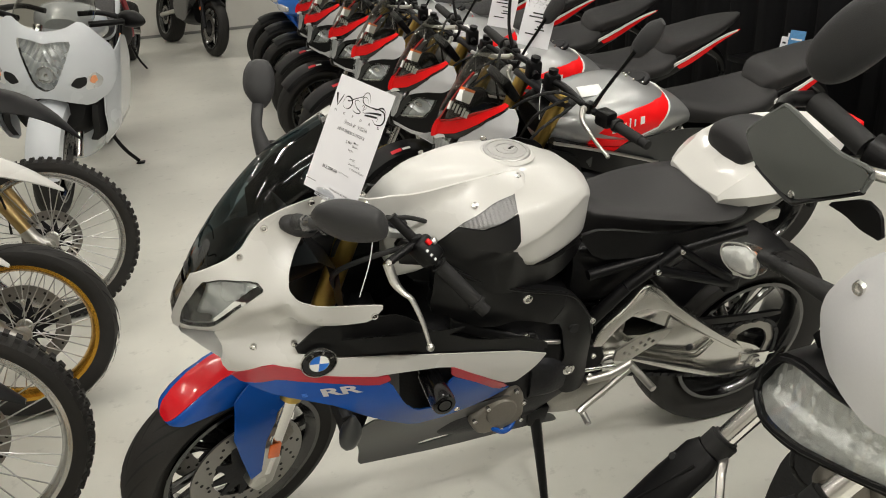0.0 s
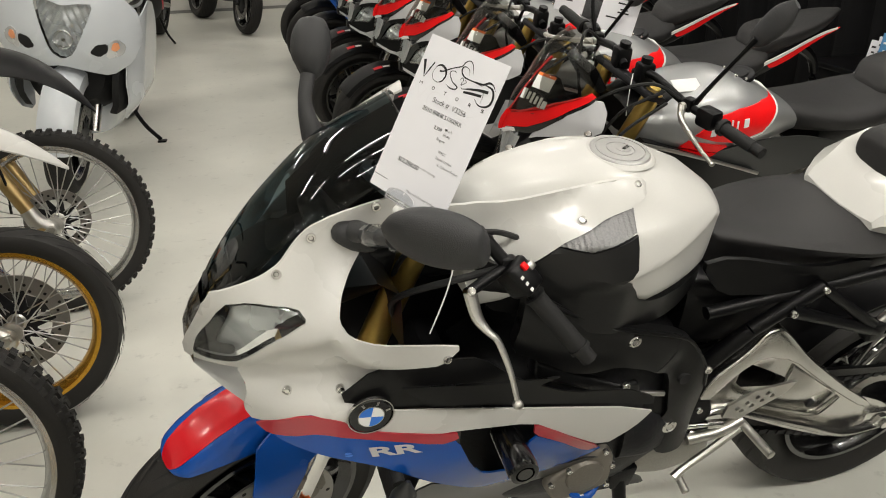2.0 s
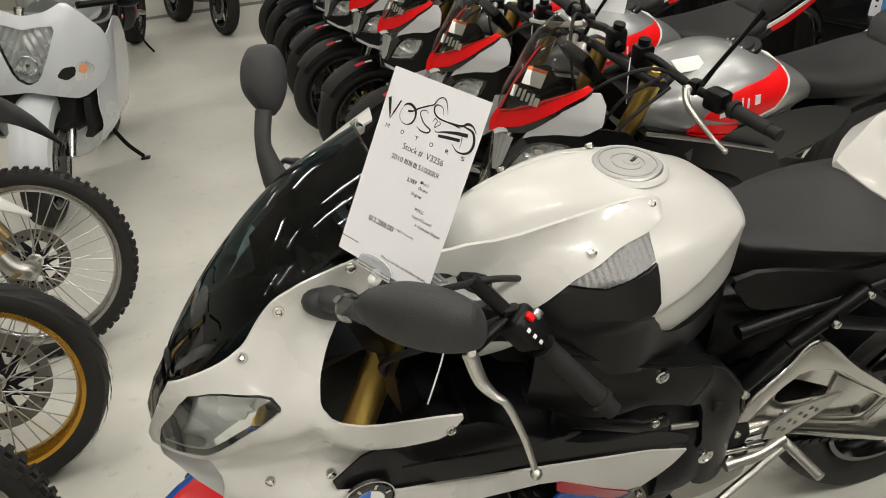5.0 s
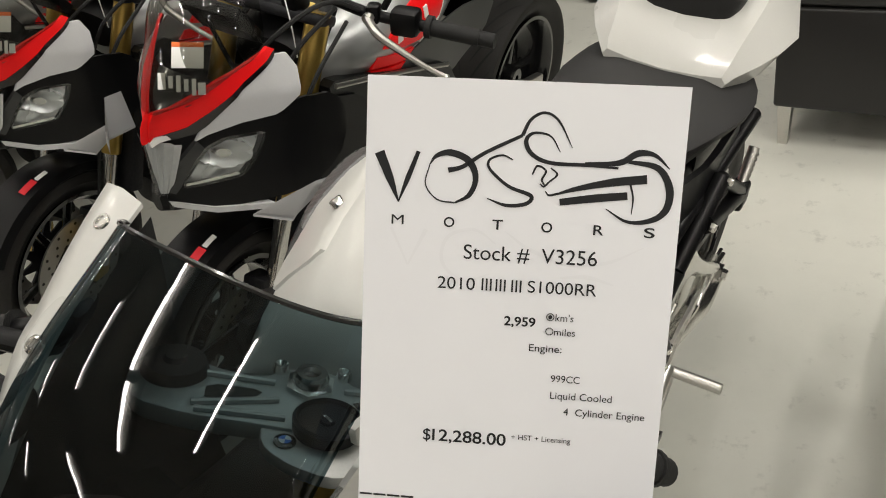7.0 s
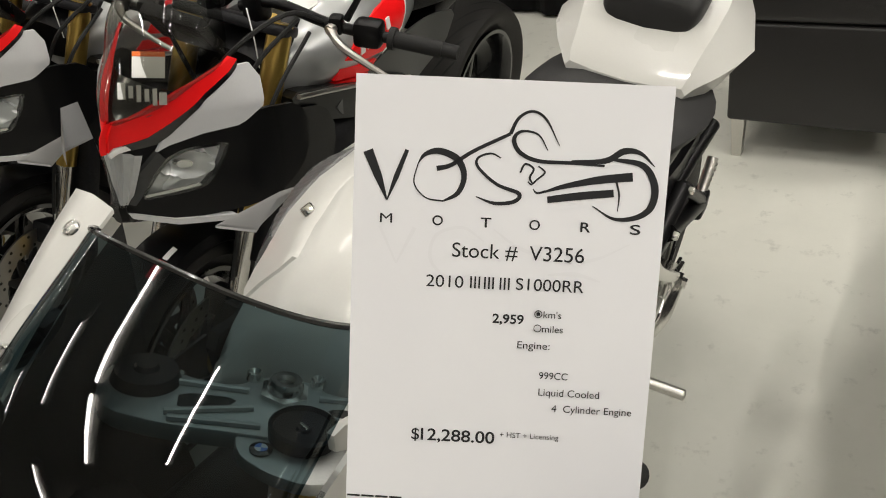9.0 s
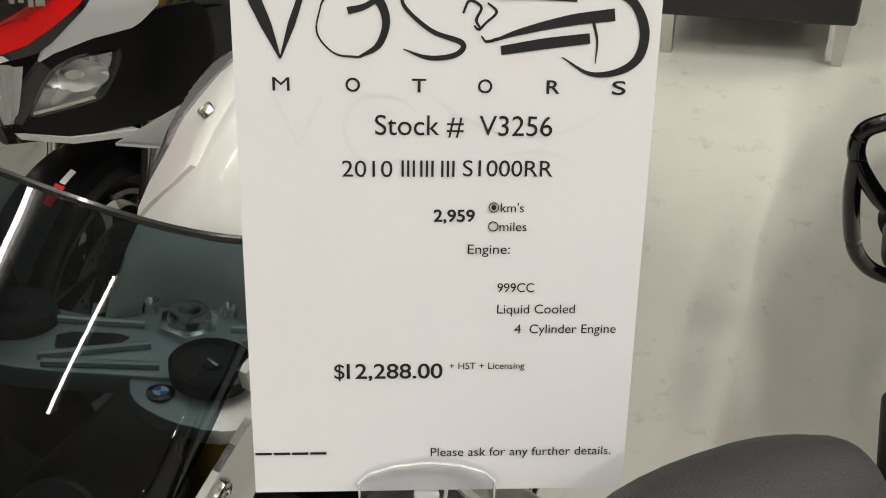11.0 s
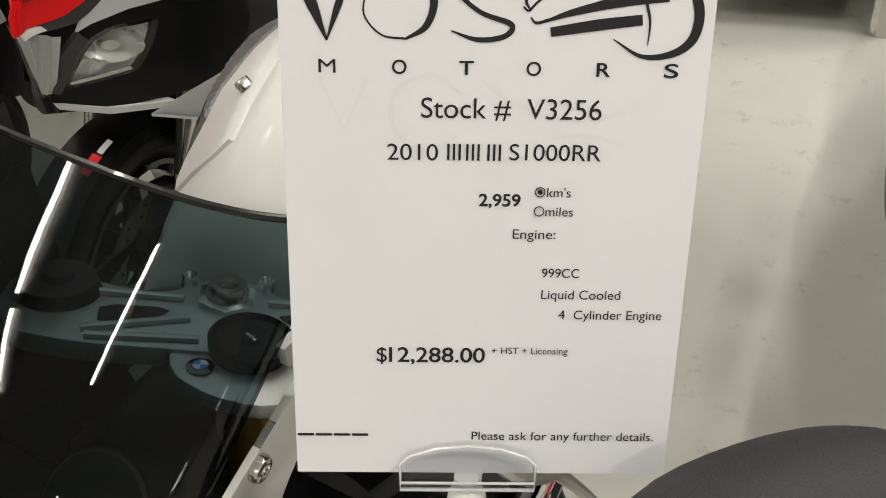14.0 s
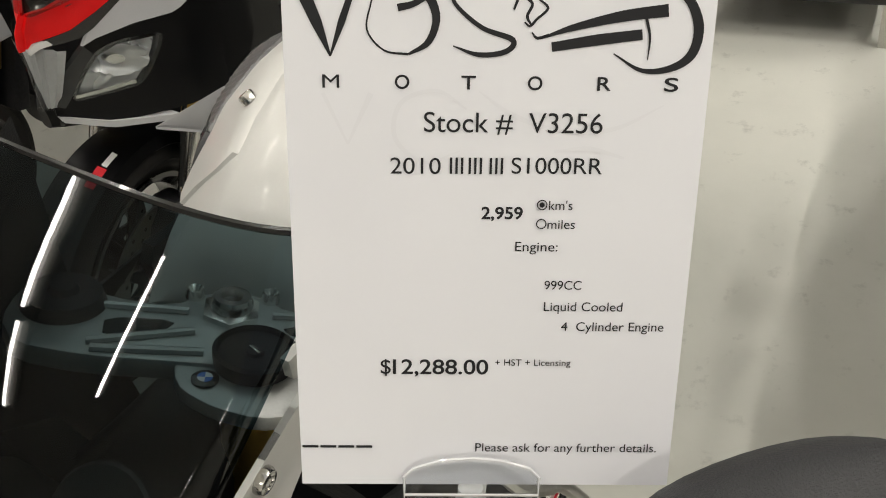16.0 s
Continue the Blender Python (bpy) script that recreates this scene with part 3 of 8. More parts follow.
lowers = []
for s, nm in ((1, "left"), (-1, "right")):
    face = fair if s > 0 else fair_right
    up = part("upper_fairing", both(s, shell(UPPER, upper_face if s > 0 else upper_face_right, 0.004, 0.011, s, [HEAD])), WHITE, sport, "white gloss upper fairing")
    part("headlight_trim", both(s, shell(HEAD, off(face, -0.003), 0.010, 0.010, s, [[(1.497 + (x - 1.497) * 0.955, 0.930 + (z - 0.930) * 0.945) for x, z in HEAD]])), GLOSSBLACK, up, "gloss black headlight trim")
    lamp_ = part("headlight", both(s, shell(HEAD, reflector_face(face), 0.003, 0.007, s)), REFLECTOR, sport, "clear headlight with silver reflector")
    part("headlight_bezel", both(s, shell(BEZEL, off(face, -0.014), 0.004, 0.010, s)), GLOSSBLACK, lamp_, "black inner bezel")
    part("lens", both(s, shell(HEAD, off(fair if s > 0 else fair_right, -0.001), 0.0015, 0.016, s)), LENS, lamp_)
    sd = part("side_fairing", shell(SIDE, side_face, 0.004, 0.012, s), WHITE, sport, "white gloss side fairing")
    part("red_stripe", shell(STRIPE, off(fair, 0.0005), 0.004, 0.02, s), CRIMSON, sd, "crimson stripe on the fairing")
    part("red_stripe", shell(STRIPE_BACK, off(fair, 0.0005), 0.004, 0.02, s), CRIMSON, sd)
    lo = part("lower_fairing", shell(LOWER, off(fair, -0.0005), 0.004, 0.02, s), BLUE, sport, "deep blue lower fairing")
    part("belly_pan", shell(BELLY, off(fair, -0.004), 0.004, 0.02, s, [[(1.07, 0.359), (1.038, 0.364), (0.969, 0.361), (0.974, 0.351), (1.064, 0.346)]]), DARKGREY, sport, "dark grey belly pan")
    part("inner_panel", shell(INNER, off(fair, -0.010), 0.004, 0.02, s), SATIN, sport, "black inner fairing panel")
    part("fin", shell([(1.27, 0.845), (1.18, 0.835), (1.00, 0.815), (1.10, 0.785), (1.22, 0.795)], lambda x, z: fair(x, z) + 0.004 + 0.012 * smooth01(1.27, 1.10, x), 0.004, 0.02, s, (), 0), SATIN, sport)
    # round badge: dark ring, chrome edge, quartered blue and white
    bx, bz, by = 1.320, 0.797, fair(1.320, 0.797)
    disc = moved(lathe([(0, 0.004), (0.033, 0.004), (0.036, 0.001), (0.036, -0.002)], 40), Matrix.Translation((bx, s * by, bz)) @ Matrix.Rotation(0 if s > 0 else math.pi, 4, "Z"))
    badge = part("badge", disc, GLOSSBLACK, sport, "round black badge with blue and white quarters")
    part("badge_ring", moved(lathe([(0.0365, 0.003), (0.0385, 0.003), (0.0385, -0.002), (0.0365, -0.002)], 40, closed=True), Matrix.Translation((bx, s * by, bz))), CHROME, badge)
    part("badge_ring", moved(lathe([(0.0205, 0.0045), (0.022, 0.0045), (0.022, 0.003), (0.0205, 0.003)], 40, closed=True), Matrix.Translation((bx, s * by, bz)) @ Matrix.Rotation(0 if s > 0 else math.pi, 4, "Z")), CHROME, badge)
    for k in range(4):
        q = bmesh.new()
        pts = [(0, 0)] + [(0.0205 * math.cos(a), 0.0205 * math.sin(a)) for a in [radians(90 * k + 9 * i + 10) for i in range(11)]]
        q.faces.new([q.verts.new((bx + u, s * (by + 0.0048), bz + v)) for u, v in pts])
        part("badge_quarter", q, LABELWHITE if k % 2 else SKYBLUE, badge, "", False)
    for k in range(3):
        a = radians(150 - 48 * k + (10 if s > 0 else 0))
        m = Matrix.Translation((bx + 0.029 * math.cos(a), s * (by + 0.0046), bz + 0.029 * math.sin(a))) @ Matrix.Rotation(-a, 4, "Y")
        part("badge_mark", moved(rbox(0.008, 0.001, 0.004, 0), m), CHROME, badge)
    lowers.append((s, lo))
    for (x, z) in ((1.442, 0.836), (1.362, 0.838), (1.197, 0.888), (0.99, 0.515)) + (((1.440, 1.036), (1.385, 1.080), (1.288, 1.120), (1.196, 1.128)) if s > 0 else ()):
        d = 0.004
        y = side_face(x, z) if z < 0.85 else (fair if s > 0 else fair_right)(x, z)
        nx = Vector((-(fair(x + d, z) - fair(x - d, z)) / (2 * d), 1, -(fair(x, z + d) - fair(x, z - d)) / (2 * d))).normalized()
        bolt((x, s * y, z), (nx.x, s * nx.y, nx.z), 0.0075, sport)

# dark filling behind the fairing: radiator, intake box and engine
part("radiator", moved(rbox(0.05, 0.34, 0.30, 0.008), Matrix.Translation((1.20, 0, 0.60)) @ Matrix.Rotation(radians(-18), 4, "Y")), DARKMETAL, sport)
part("intake_box", body([(1.50, 0.06, 0.92, 0.97, 0.86), (1.42, 0.10, 0.93, 0.99, 0.84), (1.33, 0.07, 0.93, 0.98, 0.86), (1.2, 0.05, 0.93, 0.97, 0.88), (1.05, 0.05, 0.92, 0.96, 0.88)], 3.0), BLACK, sport)
part("engine_block", body([(1.10, 0.10, 0.50, 0.70, 0.38), (1.02, 0.17, 0.52, 0.74, 0.33), (0.80, 0.18, 0.52, 0.76, 0.31), (0.64, 0.14, 0.50, 0.70, 0.34)], 4.0), DARKMETAL, sport, "dark grey engine block")
part("nose", loft([[(x + 0.012 * math.cos(radians(90 * t)) - (0.09 * t * t if t < 0 else 0.0), fair(x, z) * t, z) for t in [i / 6 for i in range(-6, 7)]] for x, z in ((1.576, 0.822), (1.574, 0.850), (1.560, 0.880), (1.542, 0.906))], False, False), GLOSSBLACK, sport, "gloss black nose strip between the headlights")
part("chin", loft([[(x + 0.012 * (1 - t * t) - (0.09 * t * t if t < 0 else 0.0), fair(x, z) * t, z) for t in [i / 6 for i in range(-6, 7)]] for x, z in ((1.495, 0.80), (1.535, 0.815), (1.576, 0.822))], False, False), WHITE, sport)


def screen_sheet(centres, edges, right=None):
    cs, es = spline(centres, 8), spline(edges, 8)
    rs = spline(right or edges, 8)
    rings = []
    for c, left, far in zip(cs, es, rs):
        row = []
        for i in range(33):
            a = radians(-90 + 180 * i / 32)
            k = (1 - math.cos(a)) ** 1.3
            e = left if a > 0 else far
            row.append((c[0] + (e[0] - c[0]) * k, e[1] * math.sin(a), c[2] + (e[2] - c[2]) * k))
        rings.append(row)
    return rings


SCR_C = [(1.556, 0, 0.894), (1.527, 0, 0.948), (1.455, 0, 1.042), (1.350, 0, 1.140), (1.221, 0, 1.203)]
SCR_E = [(1.545, 0.045, 0.930), (1.486, 0.105, 0.985), (1.405, 0.128, 1.072), (1.300, 0.134, 1.132), (1.178, 0.130, 1.188)]
SCR_R = [(1.490, 0.050, 0.945), (1.430, 0.078, 0.990), (1.385, 0.088, 1.056), (1.300, 0.097, 1.130), (1.197, 0.104, 1.178)]
scr = part("windscreen", loft(screen_sheet(SCR_C, SCR_E, SCR_R), False, False), SMOKE, sport, "dark smoked bubble windscreen")
LEDGE_IN = [(1.182, -0.103, 1.187), (1.215, -0.101, 1.174), (1.245, -0.098, 1.160), (1.280, -0.092, 1.146), (1.320, -0.086, 1.122), (1.390, -0.082, 1.060)]
LEDGE_OUT = [(1.173, -0.153, 1.181), (1.205, -0.148, 1.167), (1.238, -0.141, 1.152), (1.270, -0.133, 1.137), (1.303, -0.125, 1.121), (1.370, -0.112, 1.055)]
rows_in, rows_out = spline(LEDGE_IN, 4), spline(LEDGE_OUT, 4)
ledge = part("screen_ledge", loft([[Vector(p), (Vector(p) + Vector(q)) / 2 + Vector((0, 0, 0.004)), Vector(q), Vector(q) + Vector((0.004, -0.018, -0.030)), Vector(q) + Vector((0.008, -0.024, -0.060)), Vector(q) + Vector((0.008, -0.018, -0.060)), Vector(q) + Vector((0.004, -0.012, -0.032)), (Vector(p) + Vector(q)) / 2 + Vector((0, 0, -0.004)), Vector(p) + Vector((0, 0, -0.004))] for p, q in zip(rows_in, rows_out)]), WHITE, sport, "white gloss ledge beside the screen")
for p in ((1.204, -0.123, 1.174), (1.294, -0.100, 1.139)):
    bolt(p, (0.35, -0.25, 0.9), 0.0075, ledge)
part("inner_liner", loft([[Vector((x, y + 0.006, z - 0.010)), Vector((x, y + 0.002, z - 0.06)), Vector((x, y - 0.012, z - 0.16)), Vector((x, y + 0.02, 0.80))] for x, y, z in rows_in], False, False), BLACK, sport, "black inside of the fairing")
part("inner_liner", prism([(1.46, 0.96), (1.30, 0.98), (1.02, 0.93), (1.02, 0.62), (1.22, 0.58), (1.42, 0.74)], -0.035, -0.025, 0.002), BLACK, sport, "black inner liner")
edge = screen_sheet(SCR_C, SCR_E, SCR_R)[-1]
part("screen_rim", tube(edge, 0.0022, 6, 0), GLOSSBLACK, scr)


# tank
def tank_tops(x):
    return lerp_table([(0.590, 0.960), (0.605, 0.995), (0.65, 1.028), (0.72, 1.060), (0.79, 1.078), (0.87, 1.086), (0.93, 1.085), (1.02, 1.074), (1.06, 1.060), (1.09, 1.040), (1.11, 1.012), (1.125, 0.975)], x)


def tank_width(x):
    return lerp_table([(0.590, 0.030), (0.598, 0.055), (0.612, 0.078), (0.63, 0.098), (0.66, 0.122), (0.70, 0.148), (0.75, 0.174), (0.80, 0.192), (0.86, 0.203), (0.90, 0.200), (0.95, 0.188), (1.0, 0.168), (1.05, 0.148), (1.165, 0.125)], x)


def tank_half(x):
    """Half of the tank's section from its top to its foot: a crowned top, a sloping shoulder and a tucked knee recess under a crease."""
    w, zt, zb = tank_width(x), tank_tops(x), 0.900 - 0.042 * smooth01(0.90, 0.80, x)
    crease = min(0.955 + 0.20 * (0.85 - x), zt - 0.03)
    h = zt - crease
    return [(0.14 * w, zt), (0.34 * w, zt - 0.045 * h), (0.47 * w, zt - 0.14 * h), (0.66 * w, zt - 0.32 * h), (0.87 * w, zt - 0.56 * h), (w, crease), (0.965 * w, crease - 0.016), (0.915 * w, zb + 0.016), (0.80 * w, zb)]


def tank_side(x, z):
    return lerp_table([(q, y) for y, q in reversed(tank_half(x))], z)


def tank_ring(x):
    h = tank_half(x)
    return [Vector((x, y, z)) for y, z in chaikin(h + [(-y, z) for y, z in reversed(h)], 2, 0.2)]


TANKX = [1.126, 1.12, 1.11, 1.10, 1.08, 1.05, 1.0, 0.95, 0.9, 0.85, 0.8, 0.76, 0.72, 0.68, 0.65, 0.63, 0.615, 0.605, 0.597, 0.590]
part("tank_cover", loft([tank_ring(x) for x in TANKX]), WHITE, sport, "white gloss fuel tank cover", True, 40)
part("filler_rim", moved(lathe([(0.0555, 0.001), (0.057, 0.0025), (0.060, 0.002), (0.066, -0.004)], 40), Matrix.Translation((0.803, 0, 1.0795)) @ Matrix.Rotation(radians(90), 4, "X") @ Matrix.Rotation(radians(3), 4, "Z")), WHITE, sport)
WING = [(1.215, 1.105), (1.15, 1.074), (1.05, 1.062), (0.93, 1.074), (0.860, 1.080), (0.812, 1.078), (0.797, 1.067), (0.806, 1.054), (0.836, 1.047), (0.888, 1.041), (0.930, 1.024), (0.978, 1.005), (1.044, 0.960), (1.080, 0.970), (1.118, 0.992), (1.13, 1.025), (1.205, 1.060)]
WING_FAR = [(1.045, 1.050), (1.005, 1.060), (0.93, 1.070), (0.860, 1.079), (0.815, 1.080), (0.818, 1.066), (0.850, 1.060), (0.966, 1.025), (1.060, 0.975)]


def wing_side(x, z):
    """The side cover stands proud of the tank and turns under along its lower edge."""
    fold = 0.95 * x - 0.03
    return max(tank_side(min(x, 1.08), z), 0.085) + 0.006 - 0.22 * max(0.0, fold - z) * smooth01(0.97, 1.03, x) + 0.02 * smooth01(1.1, 1.2, x)


for s in (1, -1):
    part("tank_wing", shell(WING if s > 0 else WING_FAR, wing_side if s > 0 else off(tank_side, 0.004), 0.006, 0.02, s), WHITE, sport, "white gloss tank side cover")
    part("tank_insert", shell([(0.838, 1.049), (0.847, 1.020), (0.925, 0.998), (0.980, 1.003), (0.936, 1.020), (0.888, 1.039)], lambda x, z: tank_side(x, z) + 0.003 + 0.0011 * math.sin(x * 640), 0.006, 0.0035, s, (), 0), TEXTURED, sport, "ribbed silver-grey tank insert")
    part("tank_shoulder", shell([(0.846, 1.017), (0.850, 0.966), (0.874, 0.943), (0.935, 0.956), (1.042, 0.955), (0.980, 1.001), (0.927, 0.995)], lambda x, z: tank_side(x, z) + 0.004, 0.012, 0.016, s, (), 0), SATIN, sport, "black facet below the tank insert", True, 20)
    part("knee_panel", shell([(1.115, 0.985), (1.045, 0.956), (0.935, 0.957), (0.872, 0.944), (0.846, 0.932), (0.822, 0.880), (0.780, 0.862), (0.70, 0.854), (0.625, 0.856), (0.61, 0.82), (0.70, 0.795), (0.85, 0.815), (0.98, 0.855), (1.10, 0.88)], lambda x, z: max(tank_width(x) * 0.90, tank_side(x, max(z, 0.93)) * (0.88 + 0.12 * smooth01(0.72, 0.90, x))) + 0.004 - 0.06 * max(0.0, 0.93 - z), 0.012, 0.014, s), SATIN, sport, "satin black knee panel under the tank")
    for x, z in ((0.818, 1.066), (0.936, 1.036), (1.17, 1.07)) if s > 0 else ((0.826, 1.073), (0.975, 1.052)):
        y = wing_side(x, z) if s > 0 else tank_side(x, z) + 0.004
        bolt((x, s * (y + 0.002), z + 0.002), (0, s * 0.7, 0.7), 0.0075, sport)
cap = part("filler_cap", moved(lathe([(0, 0.0045), (0.024, 0.0045), (0.0245, 0.003), (0.026, 0.003), (0.0265, 0.0045), (0.044, 0.004), (0.0445, 0.0025), (0.046, 0.0025), (0.0465, 0.004), (0.053, 0.0035), (0.055, 0.0015), (0.055, -0.01)], 48), Matrix.Translation((0.803, 0, 1.0805)) @ Matrix.Rotation(radians(90), 4, "X") @ Matrix.Rotation(radians(3), 4, "Z")), CAPGREY, sport, "round satin grey filler cap")
part("key_slot", moved(rbox(0.016, 0.006, 0.002, 0.0006), Matrix.Translation((0.792, 0, 1.0862)) @ Matrix.Rotation(radians(30), 4, "Z")), GLOSSBLACK, cap)
part("key_flap", moved(lathe([(0, 0.002), (0.013, 0.002), (0.0145, 0.0)], 24), Matrix.Translation((0.797, 0, 1.084)) @ Matrix.Rotation(radians(90), 4, "X")), CAPGREY, cap)

# seat and tail
def seat_ring(x, w, zc, ze, zb):
    """A saddle section: a nearly flat top, a sharp edge and a tucked skirt."""
    q = [(0.0, zc), (0.45 * w, zc + 0.003), (0.80 * w, 0.35 * zc + 0.65 * ze + 0.004), (0.955 * w, ze + 0.003), (w, ze - 0.002), (0.985 * w, ze - 0.012), (0.90 * w, 0.5 * (ze + zb)), (0.78 * w, zb)]
    return [Vector((x, y, z)) for y, z in q + [(-y, z) for y, z in reversed(q[1:])]]


SEAT = [(0.632, 0.030, 0.962, 0.945, 0.86), (0.615, 0.050, 0.945, 0.918, 0.84), (0.585, 0.070, 0.925, 0.903, 0.835), (0.52, 0.095, 0.909, 0.899, 0.83), (0.44, 0.124, 0.899, 0.893, 0.83), (0.36, 0.146, 0.894, 0.885, 0.83), (0.29, 0.158, 0.893, 0.877, 0.835), (0.235, 0.158, 0.893, 0.873, 0.848), (0.20, 0.150, 0.890, 0.877, 0.860), (0.176, 0.136, 0.886, 0.883, 0.872)]
part("seat", loft([seat_ring(*t) for t in SEAT]), VINYL, sport, "dark grey vinyl rider seat with winged rear corners", True, 50)


def tail_ring(x, *q):
    q = [(0.0, q[0])] + [(q[k], q[k + 1]) for k in range(1, len(q), 2)]
    return [Vector((x, y, z)) for y, z in q + [(-y, z) for y, z in reversed(q[1:])]]


TAIL = [(0.250, 0.896, 0.060, 0.900, 0.098, 0.906, 0.106, 0.896, 0.09, 0.87), (0.240, 0.908, 0.060, 0.911, 0.102, 0.919, 0.116, 0.906, 0.10, 0.872), (0.200, 0.940, 0.060, 0.944, 0.108, 0.948, 0.144, 0.918, 0.125, 0.876), (0.160, 0.970, 0.068, 0.976, 0.116, 0.978, 0.164, 0.928, 0.14, 0.884),
        (0.105, 0.985, 0.078, 0.992, 0.118, 0.996, 0.176, 0.934, 0.145, 0.886), (0.0, 0.992, 0.070, 1.005, 0.108, 1.008, 0.148, 0.955, 0.11, 0.892), (-0.12, 1.000, 0.048, 1.010, 0.076, 1.010, 0.100, 0.975, 0.07, 0.925), (-0.215, 1.004, 0.020, 1.006, 0.032, 1.004, 0.036, 0.986, 0.02, 0.972)]
cowl_bm = loft([tail_ring(*t) for t in TAIL])
bmesh.ops.bevel(cowl_bm, geom=[e for e in cowl_bm.edges if len(e.link_faces) == 2 and e.calc_face_angle(0) > 0.25], offset=0.004, segments=2, profile=0.6, affect="EDGES", clamp_overlap=True)
part("tail_cowl", cowl_bm, WHITE, sport, "white gloss faceted tail cowl", True, 22)
part("tail_pad", body([(0.174, 0.060, 0.985, 1.000, 0.955), (0.168, 0.078, 0.988, 1.018, 0.955), (0.145, 0.086, 0.992, 1.036, 0.965), (0.085, 0.084, 1.000, 1.044, 0.975), (0.035, 0.066, 1.005, 1.036, 0.985), (0.012, 0.030, 1.005, 1.018, 0.99)], 3.0), VINYL, sport, "black padded tail rest")
part("tail_light", moved(rbox(0.03, 0.09, 0.03, 0.008), Matrix.Translation((-0.228, 0, 1.0))), RED, sport)
part("battery_box", body([(0.64, 0.09, 0.74, 0.83, 0.64), (0.55, 0.115, 0.74, 0.83, 0.63), (0.35, 0.11, 0.76, 0.83, 0.68), (0.20, 0.08, 0.79, 0.84, 0.73)], 3.4), BLACK, sport, "black under-seat box")
part("under_tail", body([(0.35, 0.11, 0.80, 0.88, 0.72), (0.2, 0.12, 0.82, 0.9, 0.76), (0.0, 0.09, 0.88, 0.94, 0.82), (-0.15, 0.05, 0.93, 0.96, 0.90)], 3.0), BLACK, sport)
part("number_bracket", tube([(-0.06, 0, 0.91), (-0.14, 0, 0.85), (-0.19, 0, 0.74)], [0.03, 0.02, 0.015], 8), BLACK, sport)
for s in (1, -1):
    part("side_cover", shell([(0.66, 0.89), (0.60, 0.81), (0.48, 0.80), (0.34, 0.80), (0.26, 0.825), (0.27, 0.855), (0.40, 0.855), (0.60, 0.90)], lambda x, z: 0.128 + 0.02 * smooth01(0.65, 0.4, x), 0.01, 0.03, s), BLACK, sport)
    part("subframe", join(bar((0.600, s * 0.140, 0.625), (0.515, s * 0.150, 0.722), 0.017), bar((0.515, s * 0.150, 0.722), (0.380, s * 0.158, 0.815), 0.016), bar((0.62, s * 0.13, 0.77), (0.18, s * 0.15, 0.82), 0.014)), BLACK, sport, "black tubular subframe")
    br = part("passenger_peg_bracket", join(tube([(0.449, s * 0.165, 0.771), (0.33, s * 0.168, 0.722), (0.195, s * 0.165, 0.668)], [0.015, 0.012, 0.017], 10), tube([(0.385, s * 0.160, 0.815), (0.300, s * 0.165, 0.752), (0.205, s * 0.165, 0.680)], [0.013, 0.011, 0.015], 10), moved(rbox(0.045, 0.03, 0.05, 0.008, 3), Matrix.Translation((0.198, s * 0.165, 0.668)))), BLACK, sport, "black triangular peg bracket")
    part("passenger_peg", join(bar((0.205, s * 0.165, 0.668), (0.142, s * 0.162, 0.735), 0.010), *[moved(lathe([(0.0105, 0.002), (0.0105, -0.002)], 10), Matrix.Translation((0.190 - 0.0068 * k, s * 0.1645, 0.684 + 0.0072 * k)) @ Vector((0, 1, 0)).rotation_difference(Vector((-0.063, 0, 0.067))).to_matrix().to_4x4()) for k in range(7)]), ALU, br, "ribbed aluminium passenger foot peg")
    bolt((0.449, s * 0.178, 0.771), (0, s, 0), 0.008, sport)
    bolt((0.385, s * 0.174, 0.815), (0, s, 0), 0.007, sport)

# frame, swingarm and drive
FRAME = [(1.04, 0.940), (1.002, 0.919), (0.925, 0.870), (0.844, 0.828), (0.759, 0.797), (0.715, 0.781), (0.676, 0.757), (0.638, 0.696), (0.623, 0.639), (0.615, 0.564), (0.609, 0.487), (0.612, 0.429), (0.673, 0.427), (0.692, 0.450), (0.694, 0.517), (0.682, 0.559), (0.693, 0.605), (0.703, 0.655), (0.718, 0.686), (0.748, 0.697), (0.771, 0.711), (0.837, 0.734), (0.891, 0.722), (0.932, 0.732), (0.999, 0.780), (1.06, 0.820)]


def spar_face(x, z):
    """The spar swells along its middle; so does the column that runs down to the swingarm's pivot."""
    along = math.sin(math.pi * min(1.0, max(0.0, (z - 0.5 * x - 0.265) / 0.155)))
    down = math.sin(math.pi * min(1.0, max(0.0, (x - 0.603) / 0.092)))
    k = smooth01(0.75, 0.69, x) * smooth01(0.76, 0.70, z)
    return 0.180 + 0.012 * (along * (1 - k) + down * k) - 0.014 * smooth01(0.65, 0.50, z)


